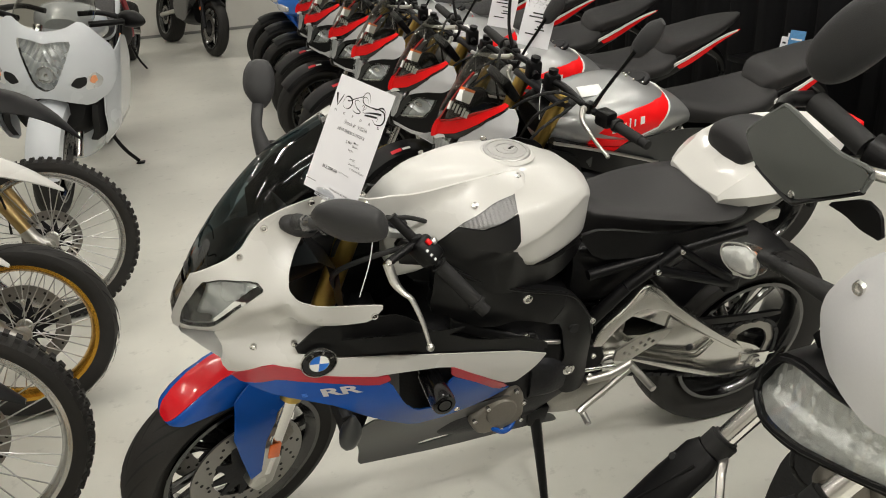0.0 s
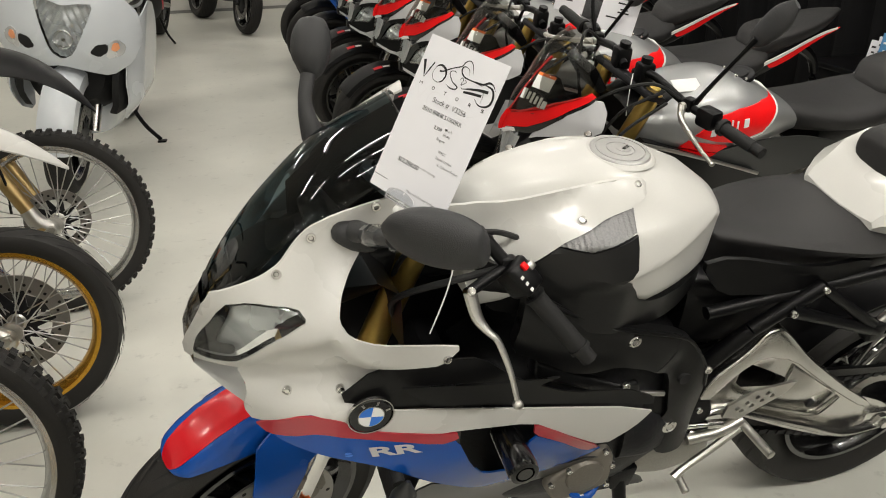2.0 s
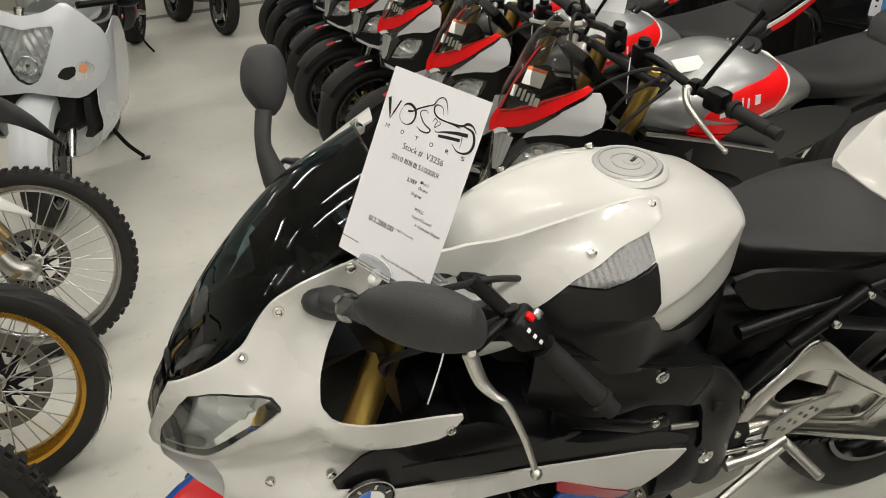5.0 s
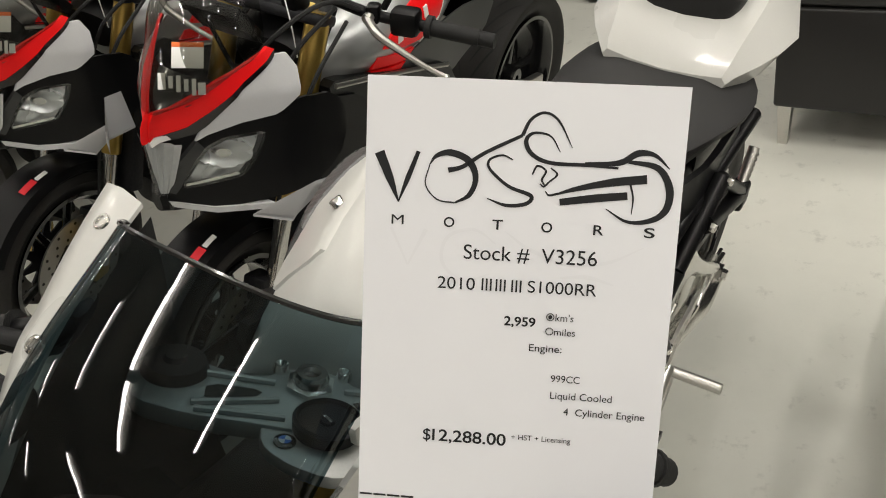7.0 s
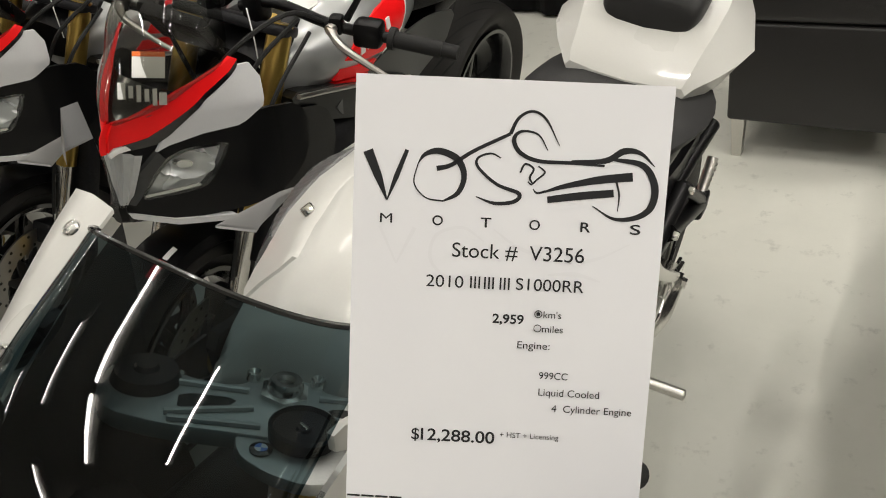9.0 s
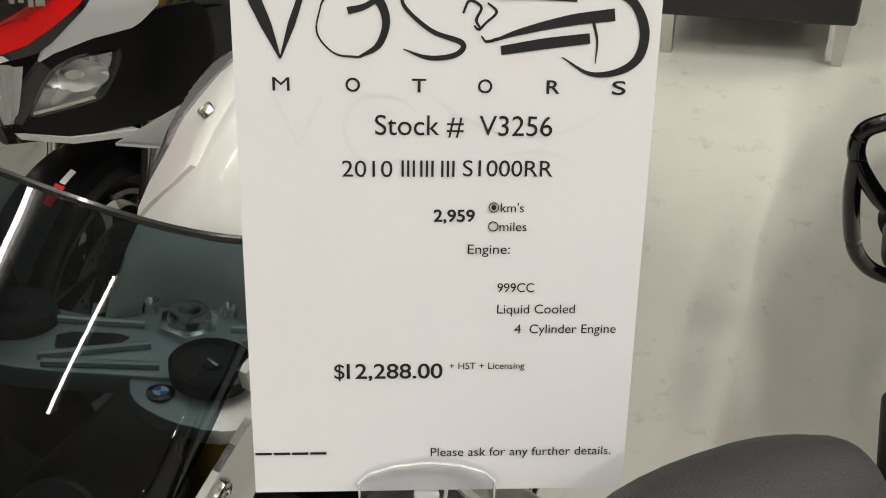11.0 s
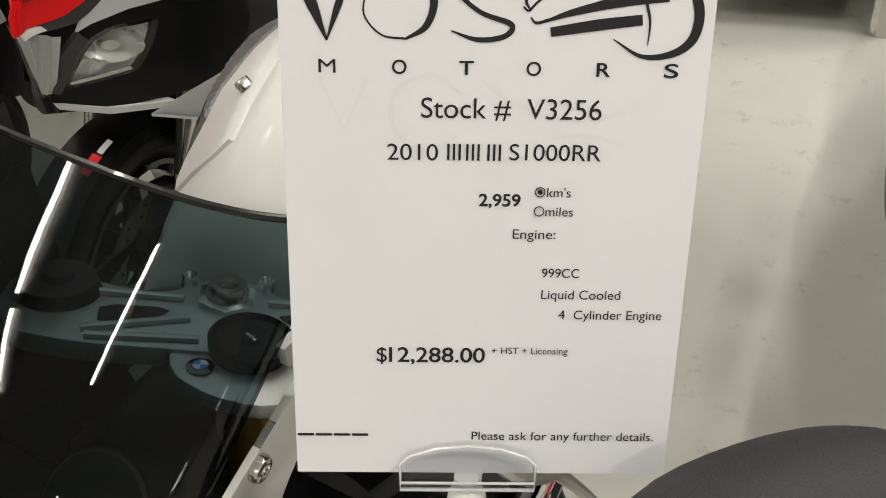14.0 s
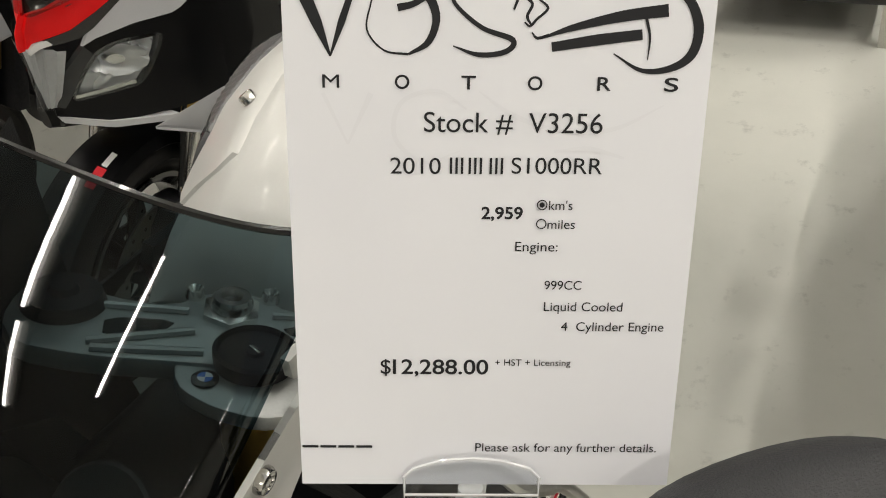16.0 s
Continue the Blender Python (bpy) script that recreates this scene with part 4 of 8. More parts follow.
for s in (1, -1):
    spar = part("frame_spar", shell(FRAME, spar_face, 0.022, 0.010, s, (), 1), SATIN, sport, "black frame spar")
    part("frame_seam", tube([(x, s * (spar_face(x, z) - 0.0005), z) for x, z in ((0.705, 0.776), (0.710, 0.742), (0.733, 0.713), (0.749, 0.701))], 0.0018, 6, 3), GROOVE, spar)
    part("frame_lip", tube([(x, s * (spar_face(x, z - 0.008) + 0.001), z - 0.006) for x, z in FRAME[1:9]], 0.0038, 6, 3), SATIN, spar)
    part("pivot_block", prism([(0.770, 0.632), (0.690, 0.605), (0.676, 0.559), (0.690, 0.517), (0.686, 0.436), (0.752, 0.455)], 0.10 * s, 0.168 * s, 0.010, 0, 3), BLACK, sport, "black block in front of the pivot")
    part("inner_beam", prism([(1.003, 0.777), (0.950, 0.746), (0.895, 0.712), (0.822, 0.672), (0.772, 0.668), (0.762, 0.639), (0.820, 0.641), (1.002, 0.733)], 0.14 * s, 0.180 * s, 0.008, 0, 3), SATIN, sport)
    part("cross_pin", bar((0.762, s * 0.172, 0.629), (0.702, s * 0.172, 0.613), 0.006, 10), ALU, sport)
    for x, z, r in ((0.814, 0.791, 0.013), (0.668, 0.513, 0.017), (0.628, 0.676, 0.009), (0.803, 0.668, 0.009)):
        bolt((x, s * (spar_face(x, z) + 0.001), z), (0, s, 0), r, sport)
    for x, z in ((0.587, 0.521), (0.590, 0.455)):
        bolt((x, s * 0.160, z), (0, s, 0), 0.008, sport)
    part("heel_mount", prism([(0.625, 0.56), (0.560, 0.545), (0.545, 0.500), (0.575, 0.430), (0.625, 0.42)], 0.12 * s, 0.158 * s, 0.008, 0, 3), BLACK, sport)
    part("frame_hole", moved(lathe([(0, 0.002), (0.013, 0.002), (0.015, -0.004)], 18), Matrix.Translation((0.675, s * (spar_face(0.675, 0.662) + 0.001), 0.662)) @ Matrix.Rotation(radians(0 if s > 0 else 180), 4, "X")), GROOVE, spar)
SWING = [(0.625, 0.500), (0.570, 0.606), (0.503, 0.655), (0.471, 0.705), (0.440, 0.715), (0.409, 0.692), (0.330, 0.607), (0.192, 0.489), (0.093, 0.410), (0.011, 0.369), (-0.03, 0.335), (-0.02, 0.287), (0.037, 0.275), (0.129, 0.276), (0.273, 0.345), (0.420, 0.425), (0.489, 0.462), (0.600, 0.440)]
SWING_HOLE = [(0.482, 0.603), (0.455, 0.597), (0.343, 0.530), (0.349, 0.512), (0.400, 0.520), (0.486, 0.538)]
POLISHED = mat("polished_aluminium", (0.62, 0.61, 0.58), 0.17, metal=1.0, var=0.10, bump=0.12, scale=160)
arm = part("swingarm", shell(SWING, lambda x, z: 0.134 - 0.015 * smooth01(0.45, 0.62, x), 0.040, 0.02, 1, [SWING_HOLE]), POLISHED, sport, "polished aluminium swingarm with a dark opening")
part("swingarm_beam", tube([(0.60, 0.120, 0.462), (0.50, 0.128, 0.480), (0.42, 0.134, 0.452), (0.27, 0.136, 0.380), (0.13, 0.136, 0.314), (0.0, 0.134, 0.300)], [0.020, 0.024, 0.026, 0.028, 0.030, 0.024], 14, 5, 0.45), POLISHED, arm, "lower beam")
part("swingarm_brace", prism([(0.575, 0.600), (0.503, 0.655), (0.471, 0.705), (0.440, 0.715), (0.409, 0.692), (0.330, 0.607), (0.192, 0.489), (0.060, 0.388), (0.100, 0.392), (0.180, 0.450), (0.262, 0.514), (0.374, 0.608), (0.456, 0.634), (0.509, 0.600), (0.560, 0.535), (0.600, 0.520)], 0.112, 0.156, 0.012, 1, 3), POLISHED, arm, "upper brace")
part("swingarm_face", prism([(0.458, 0.505), (0.369, 0.458), (0.250, 0.408), (0.215, 0.412), (0.180, 0.445), (0.262, 0.508), (0.345, 0.575), (0.355, 0.510)], 0.128, 0.141, 0.006), POLISHED, arm)
part("swingarm_rib", tube([(0.470, 0.150, 0.512), (0.369, 0.152, 0.462), (0.255, 0.152, 0.414), (0.222, 0.150, 0.416), (0.185, 0.148, 0.447)], [0.009, 0.009, 0.008, 0.008, 0.006], 8, 4, 0.7), POLISHED, arm)
part("swingarm_plug", moved(lathe([(0, 0.003), (0.010, 0.003), (0.012, 0)], 14), Matrix.Translation((0.255, 0.141, 0.435))), DARKMETAL, arm)
part("swingarm", shell(SWING, lambda x, z: 0.135, 0.035, 0.03, -1), ALU, sport)
part("chain_slider", prism([(0.56, 0.62), (0.40, 0.62), (0.28, 0.53), (0.30, 0.46), (0.56, 0.46)], 0.075, 0.082, 0.002), BLACK, sport)
part("axle_adjuster", join(prism([(0.05, 0.345), (-0.055, 0.33), (-0.05, 0.28), (0.05, 0.275)], 0.132, 0.142, 0.003), moved(lathe([(0, 0.022), (0.012, 0.022), (0.014, 0.012), (0.022, 0.010), (0.022, 0)], 6), Matrix.Translation((0.0, 0.142, 0.312))), bar((-0.09, 0.125, 0.305), (-0.03, 0.125, 0.308), 0.005)), CHROME, sport, "polished axle adjuster")
rearwheel = cast_wheel(sport, "rear_wheel", 0.325, 0.19, Matrix.Translation((0, 0, 0.325)), GLOSSBLACK, 10, (-0.075,), 0.11)
part("sprocket", moved(lathe([(0.105, 0.003), (0.075, 0.003), (0.075, -0.003), (0.105, -0.003)], 44, closed=True), Matrix.Translation((0, 0.095, 0.325))), STEEL, rearwheel)
part("chain", moved(chain((0, 0.325), (0.60, 0.455), 0.108, 0.04), Matrix.Translation((0, 0.098, 0))), DARKMETAL, sport, "oiled drive chain")
part("hugger", moved(lathe([(0.345, 0.09), (0.352, 0.05), (0.355, 0), (0.352, -0.05), (0.345, -0.09), (0.341, -0.09), (0.350, 0), (0.341, 0.09)], 20, True, 66), Matrix.Translation((0, 0, 0.325)) @ Matrix.Rotation(radians(-135 + 100), 4, "Y")), BLACK, sport, "black rear wheel hugger")
part("chain_guard", shell([(0.36, 0.53), (0.05, 0.475), (-0.08, 0.46), (-0.08, 0.445), (0.05, 0.455), (0.36, 0.505)], lambda x, z: 0.115, 0.01, 0.03), BLACK, sport)
shock = part("shock", bar((0.55, 0.03, 0.48), (0.50, 0.03, 0.78), 0.022), DARKMETAL, sport)
part("spring", tube([(0.552 - 0.00075 * k + 0.037 * math.cos(k * 0.9), 0.03 + 0.037 * math.sin(k * 0.9), 0.50 + 0.0037 * k) for k in range(60)], 0.006, 6, 2), DARKMETAL, shock)
HEEL = [(0.529, 0.493), (0.523, 0.527), (0.463, 0.557), (0.358, 0.560), (0.379, 0.530), (0.419, 0.510), (0.484, 0.479)]
HEEL_SLOTS = [[(x + 0.007, z), (x, z + 0.008), (x - 0.007, z), (x, z - 0.005)] for x, z in ((0.497, 0.512), (0.475, 0.524), (0.452, 0.535), (0.428, 0.541), (0.483, 0.502), (0.460, 0.512), (0.437, 0.522), (0.413, 0.530))]
heel = part("heel_plate", shell(HEEL, lambda x, z: 0.172, 0.006, 0.012, 1, HEEL_SLOTS, 0), ALU, sport, "perforated aluminium heel plate")
for s in (1, -1):
    prof = [(0, 0.10), (0.008, 0.10)] + [(0.0106 if (k % 2) < 1 else 0.0098, 0.098 - 0.0035 * k) for k in range(28)] + [(0.009, -0.004), (0, -0.004)]
    peg = part("foot_peg", moved(lathe(prof, 14), Matrix.Translation((0.47, s * 0.165, 0.462)) @ Vector((0, 1, 0)).rotation_difference(Vector((-0.015, s * 0.097, -0.010))).to_matrix().to_4x4()), ALU, sport, "ribbed aluminium foot peg")
    part("peg_bracket", tube([(0.60, s * 0.165, 0.44), (0.53, s * 0.172, 0.45), (0.47, s * 0.168, 0.468)], 0.013, 10), ALU, sport)
part("gear_lever", join(tube([(0.475, 0.175, 0.452), (0.54, 0.18, 0.405), (0.60, 0.185, 0.368), (0.625, 0.19, 0.352)], [0.010, 0.009, 0.009, 0.011], 8), bar((0.612, 0.18, 0.352), (0.612, 0.225, 0.340), 0.009)), ALU, sport, "aluminium gear lever")
part("gear_rod", join(bar((0.52, 0.165, 0.468), (0.66, 0.16, 0.485), 0.006), bar((0.52, 0.165, 0.468), (0.56, 0.164, 0.474), 0.010)), CHROME, sport)
cover = part("clutch_cover", prism([(0.949, 0.433), (0.937, 0.449), (0.900, 0.480), (0.817, 0.518), (0.796, 0.475), (0.798, 0.400), (0.852, 0.380), (0.921, 0.378)], 0.14, 0.200, 0.016, 1, 3), BRONZE, sport, "bronze-grey cast engine cover")
part("cover_boss", moved(lathe([(0, 0.010), (0.030, 0.010), (0.040, 0.006), (0.045, -0.004)], 32), Matrix.Translation((0.862, 0.199, 0.447))), BRONZE, cover)
for bx, bz in ((0.935, 0.44), (0.90, 0.472), (0.825, 0.508), (0.802, 0.46), (0.805, 0.402), (0.86, 0.386)):
    bolt((bx, 0.200, bz), (0, 1, 0), 0.0065, cover)
part("hose", tube([(0.90, 0.185, 0.41), (0.87, 0.20, 0.385), (0.84, 0.20, 0.378), (0.81, 0.18, 0.40)], 0.008, 8), BLUE, sport, "blue rubber hose")
part("engine_side", body([(0.78, 0.19, 0.50, 0.60, 0.42), (0.72, 0.195, 0.50, 0.58, 0.42), (0.66, 0.17, 0.48, 0.55, 0.41)], 3.5), DARKMETAL, sport)
part("frame_slider", join(bar((1.06, 0.13, 0.640), (1.06, 0.26, 0.640), 0.020), moved(lathe([(0, 0.306), (0.014, 0.306), (0.016, 0.296), (0.018, 0.306), (0.026, 0.305), (0.029, 0.295), (0.026, 0.20)], 20), Matrix.Translation((1.06, 0, 0.640)))), GLOSSBLACK, sport, "black crash slider")
part("exhaust_box", body([(0.68, 0.12, 0.33, 0.38, 0.28), (0.60, 0.13, 0.33, 0.39, 0.27), (0.50, 0.12, 0.33, 0.38, 0.28), (0.47, 0.1, 0.33, 0.37, 0.29)], 4.0), CAST, sport, "cast metal exhaust box")
stand = part("side_stand", join(tube([(0.725, 0.13, 0.33), (0.722, 0.175, 0.22), (0.722, 0.24, 0.075), (0.722, 0.250, 0.055)], [0.017, 0.014, 0.011, 0.010], 10), moved(rbox(0.05, 0.045, 0.008, 0.002), Matrix.Translation((0.722, 0.256, 0.0555)) @ Matrix.Rotation(radians(11.2), 4, "X")), prism([(0.76, 0.36), (0.69, 0.36), (0.70, 0.30), (0.75, 0.30)], 0.11, 0.15, 0.005)), BLACK, sport, "black side stand")
# front indicator
for s in (1, -1):
    ind = part("indicator", moved(body([(0.05, 0.006, 0, 0.006, -0.006), (0.03, 0.02, 0, 0.02, -0.022), (-0.01, 0.024, 0, 0.022, -0.026), (-0.05, 0.004, 0, 0.004, -0.004)], 2.0, 16), Matrix.Translation((1.268, s * 0.262, 0.585)) @ Matrix.Rotation(radians(78), 4, "Y")), DARKGREY, sport, "folded dark indicator")
    part("indicator_stalk", bar((1.275, s * 0.21, 0.64), (1.272, s * 0.255, 0.625), 0.012), GRIP, ind)

# steered front end
ST = Matrix.Translation((0.018, -0.048, 0)) @ steering(1.585, 21, 19)
RAKE = Vector((-math.sin(radians(21)), 0, math.cos(radians(21))))
AX = Vector((1.488, 0, 0.298))


def fork_at(h, y):
    """A point h metres up the fork from the axle."""
    return Vector((1.472, y, 0.298)) + RAKE * h


cast_wheel(sport, "front_wheel", 0.298, 0.125, ST @ Matrix.Translation(AX), GLOSSBLACK, 10, (0.062, -0.062), 0.158, 0.216)


def fender_ring(a, lift, skirt, wide):
    """One slice of the front fender at angle a round the axle."""
    up = [(0.326 + lift - skirt * q ** 3.2, 0.068 * wide * math.sin(radians(88 * q))) for q in [k / 6 for k in range(7)]]
    row = [(r, -y) for r, y in reversed(up)] + up[1:]
    row = row + [(r - 0.004, y * 0.94) for r, y in reversed(row)]
    return [ST @ (AX + Vector((r * math.cos(a), y, r * math.sin(a)))) for r, y in row]


FEND = [(57.2, -0.022, 0.003, 0.30), (58.0, -0.020, 0.005, 0.50), (60, -0.016, 0.010, 0.70), (62, -0.012, 0.020, 0.82), (68, -0.004, 0.036, 0.94), (76, 0.008, 0.060, 1.0), (86, 0.020, 0.084, 1.0), (97, 0.030, 0.095, 1.0), (108, 0.030, 0.085, 1.0), (118, 0.022, 0.07, 1.0)]
fender = part("front_fender", loft([fender_ring(radians(a), l, k, w) for a, l, k, w in FEND]), BLUE, sport, "blue front fender with a red stripe")


def stripe_ring(a, lift, skirt, wide):
    row = [(0.3272 + lift - skirt * abs(q) ** 3.2, 0.068 * wide * math.sin(radians(88 * q))) for q in [-0.36 + 0.80 * k / 10 for k in range(11)]]
    row = row + [(r - 0.002, y) for r, y in reversed(row)]
    return [ST @ (AX + Vector((r * math.cos(a), y, r * math.sin(a)))) for r, y in row]


part("red_stripe", loft([stripe_ring(radians(a), l, k, w) for a, l, k, w in FEND]), FENDERRED, fender, "red stripe")
for s in (1, -1):
    leg = part("fork_leg", moved(join(bar(fork_at(0.27, s * 0.105), fork_at(0.755 if s > 0 else 0.60, s * 0.105), 0.027, 20)), ST), GOLD, sport, "gold fork tube")
    part("fork_slider", moved(bar(fork_at(0.02, s * 0.105), fork_at(0.34, s * 0.105), 0.0215, 18), ST), CHROME, leg)
    part("fork_ring", moved(bar(fork_at(0.265, s * 0.105), fork_at(0.285, s * 0.105), 0.030, 20), ST), GOLD, leg)
    part("fork_foot", moved(join(prism([(1.375, 0.42), (1.365, 0.35), (1.395, 0.27), (1.44, 0.262), (1.462, 0.30), (1.43, 0.35), (1.41, 0.42)], s * 0.085, s * 0.125, 0.008), moved(lathe([(0, 0.006), (0.012, 0.006), (0.018, 0.002), (0.018, -0.04)], 20), Matrix.Translation((1.432, s * 0.124, 0.298)) @ Matrix.Rotation(0 if s > 0 else math.pi, 4, "Z"))), ST @ Matrix.Translation((0.056, 0, 0))), ALU, sport, "aluminium fork foot")
    part("leg_cover", moved(shell([(1.455, 0.335), (1.474, 0.45), (1.482, 0.515), (1.452, 0.590), (1.36, 0.64), (1.30, 0.56), (1.365, 0.53), (1.405, 0.45), (1.425, 0.345)], lambda x, z: 0.128 - 0.06 * smooth01(0.50, 0.64, z), 0.004, 0.02, s, (), 0), ST @ Matrix.Translation((0.056, 0, 0))), BLUE, fender, "blue fork leg cover")
    part("caliper", moved(join(prism([(1.395, 0.50), (1.33, 0.47), (1.315, 0.40), (1.36, 0.37), (1.41, 0.41)], s * 0.045, s * 0.11, 0.008), bar((1.375, s * 0.10, 0.46), (1.375, s * 0.118, 0.46), 0.016), bar((1.355, s * 0.10, 0.41), (1.355, s * 0.118, 0.41), 0.016)), ST @ Matrix.Translation((0.056, 0, 0))), BRONZE, sport, "grey brake caliper")
    part("caliper_label", moved(prism([(1.395, 0.43), (1.365, 0.42), (1.375, 0.37), (1.405, 0.385)], s * 0.126, s * 0.131, 0.001), ST @ Matrix.Translation((0.056, 0, 0))), ORANGE, sport)
    part("brake_hose", moved(tube([(1.36, s * 0.10, 0.47), (1.29, s * 0.12, 0.55), (1.25, s * 0.10, 0.68), (1.17, s * 0.08, 0.80)], 0.005, 8), ST @ Matrix.Translation((0.056, 0, 0))), BLACK, sport)
def plate(outline, z0, z1, bev=0.002, rounds=1):
    """A flat plate: an outline in plan (x, y) between two heights."""
    bm = prism(outline, -z1, -z0, bev, rounds)
    bm.transform(Matrix(((1, 0, 0, 0), (0, 0, 1, 0), (0, -1, 0, 0), (0, 0, 0, 1))))
    return bm


YOKECAST = mat("grey_cast_yoke", (0.40, 0.41, 0.40), 0.42, metal=0.75, var=0.08, bump=0.3, scale=300)
UPRIGHT = Matrix.Rotation(radians(90), 4, "X")
YM = Matrix.Translation((1.163, 0.015, 1.026)) @ Matrix.Rotation(radians(-21), 4, "Y") @ Matrix.Rotation(radians(33), 4, "Z")
yoke_pts = [(0.060, 0.0), (0.058, 0.030), (0.056, 0.085), (0.046, 0.128), (0.020, 0.142), (-0.020, 0.140), (-0.030, 0.110), (-0.012, 0.080), (-0.006, 0.040), (-0.026, 0.018)]
yoke_pts = yoke_pts + [(x, -y) for x, y in reversed(yoke_pts[1:])]
SLOT = [(0.014, 0.034), (0.030, 0.044), (0.036, 0.078), (0.014, 0.080)]
yoke = part("top_yoke", moved(plate(yoke_pts, -0.010, 0.006, 0.003), YM), YOKECAST, sport, "grey cast top yoke")
part("lock_bracket", moved(plate([(0.036, -0.030), (0.066, -0.031), (0.082, -0.024), (0.097, -0.004), (0.106, 0.022), (0.102, 0.046), (0.070, 0.052), (0.036, 0.046)], -0.008, 0.003, 0.002), YM), YOKECAST, yoke, "grey bracket round the ignition lock")
part("ignition_lock", moved(lathe([(0.026, 0.002), (0.027, 0.012), (0.0245, 0.014), (0.023, 0.010), (0.006, 0.009), (0.005, 0.011), (0, 0.011)], 32), YM @ Matrix.Translation((0.052, 0.018, 0.002)) @ UPRIGHT), DARKMETAL, yoke, "round black ignition lock")
part("key_slit", moved(rbox(0.010, 0.003, 0.002, 0.0005), YM @ Matrix.Translation((0.052, 0.018, 0.0135)) @ Matrix.Rotation(radians(40), 4, "Z")), CHROME, yoke)
emblem = part("yoke_badge", moved(lathe([(0.0085, -0.001), (0.0085, 0.0015), (0.0075, 0.002), (0, 0.002)], 24), YM @ Matrix.Translation((0.072, -0.011, 0.003)) @ UPRIGHT), GLOSSBLACK, yoke, "small round badge")
for k in range(4):
    q = bmesh.new()
    q.faces.new([q.verts.new((0.072 + u, -0.011 + v, 0.0056)) for u, v in [(0, 0)] + [(0.0048 * math.cos(a), 0.0048 * math.sin(a)) for a in [radians(90 * k + 18 * i) for i in range(6)]]])
    part("badge_quarter", moved(q, YM), LABELWHITE if k % 2 else SKYBLUE, emblem, "", False)
part("steering_nut", moved(join(lathe([(0.0065, 0.010), (0.0075, 0.014), (0.0125, 0.014), (0.0145, 0.010), (0.0145, 0)], 24), lathe([(0.021, 0), (0.021, 0.004), (0.0145, 0.005)], 6), lathe([(0.0064, 0.004), (0, 0.004)], 18)), YM @ Matrix.Translation((0, 0, 0.006)) @ UPRIGHT), CHROME, yoke, "hollow steel steering nut")
for s in (1, -1):
    part("fork_cap", moved(lathe([(0, 0.014), (0.008, 0.014), (0.010, 0.010), (0.024, 0.009), (0.027, 0.0)], 24), YM @ Matrix.Translation((0.0, s * 0.108, 0.006)) @ UPRIGHT), DARKMETAL, yoke, "dark fork cap")
    for a, b in (((0.049, s * 0.014), (0.050, s * 0.082)), ((0.003, s * 0.028), (0.001, s * 0.084)), ((0.026, s * 0.022), (0.043, s * 0.086))):
        part("yoke_rib", moved(bar((*a, 0.007), (*b, 0.007), 0.0032, 8), YM), YOKECAST, yoke)
    part("yoke_slot", moved(plate([(x, s * y) for x, y in SLOT], 0.0045, 0.0066, 0), YM), GROOVE, yoke)
    part("yoke_bolt", moved(lathe([(0, 0.003), (0.003, 0.003), (0.006, 0.007), (0.007, 0)], 12), YM @ Matrix.Translation((-0.018, s * 0.026, 0.006)) @ UPRIGHT), CHROME, yoke)
    # clip-on bar, grip, switch pod and lever
    bars = Matrix.Identity(4)
    g0, g1 = (Vector((1.135, 0.150, 1.068)), Vector((0.967, 0.269, 0.867))) if s > 0 else (Vector((1.16, -0.13, 1.05)), Vector((1.262, -0.285, 1.015)))
    d = (g1 - g0).normalized()
    hb = part("handlebar", moved(bar(g0 + d * 0.01, g0 + d * 0.17, 0.011), bars), BLACK, sport)
    part("grip", moved(join(tube([g0 + d * 0.152, g0 + d * 0.162, g0 + d * 0.21, g1 - d * 0.02], [0.020, 0.0165, 0.0165, 0.0165], 16, 4), bar(g1 - d * 0.02, g1 - d * 0.012, 0.019, 16)), bars), GRIP, hb, "black rubber grip")
    part("bar_end", moved(bar(g1 - d * 0.012, g1 + d * 0.012, 0.0145, 16), bars), GRIP, hb)
    if s > 0:
        m = Matrix.Translation(g0 + d * 0.112) @ Vector((0, 1, 0)).rotation_difference(d).to_matrix().to_4x4()
        sw = part("switch_pod", moved(rbox(0.045, 0.06, 0.05, 0.010, 3), bars @ m), BLACK, hb, "black switch pod")
        part("red_button", moved(rbox(0.010, 0.013, 0.008, 0.002), bars @ m @ Matrix.Translation((-0.004, -0.014, 0.027))), RED, hb)
        part("grey_button", moved(rbox(0.014, 0.014, 0.010, 0.003), bars @ m @ Matrix.Translation((-0.016, -0.006, 0.025))), ALU, hb)
        part("switch_mark", moved(join(*[moved(rbox(0.006, 0.005, 0.001, 0), Matrix.Translation((0.012, 0.012 * k, 0))) for k in (-1, 0, 1)]), bars @ m @ Matrix.Translation((0.0, 0.008, 0.0256))), LABELWHITE, hb)
    perch = g0 + d * 0.085
    lv = Vector((1.157, 0.213, 0.990)) if s > 0 else perch + Vector((0.045, -0.012, 0.0))
    part("lever_perch", moved(join(bar(perch, lv, 0.009, 10), moved(rbox(0.026, 0.018, 0.032, 0.005), Matrix.Translation(perch))), bars), BLACK, hb)
    tipv = Vector((1.100, 0.315, 0.832)) if s > 0 else Vector((1.315, -0.30, 1.01))
    bend = Vector((0.012, 0.03 * s, 0.02))
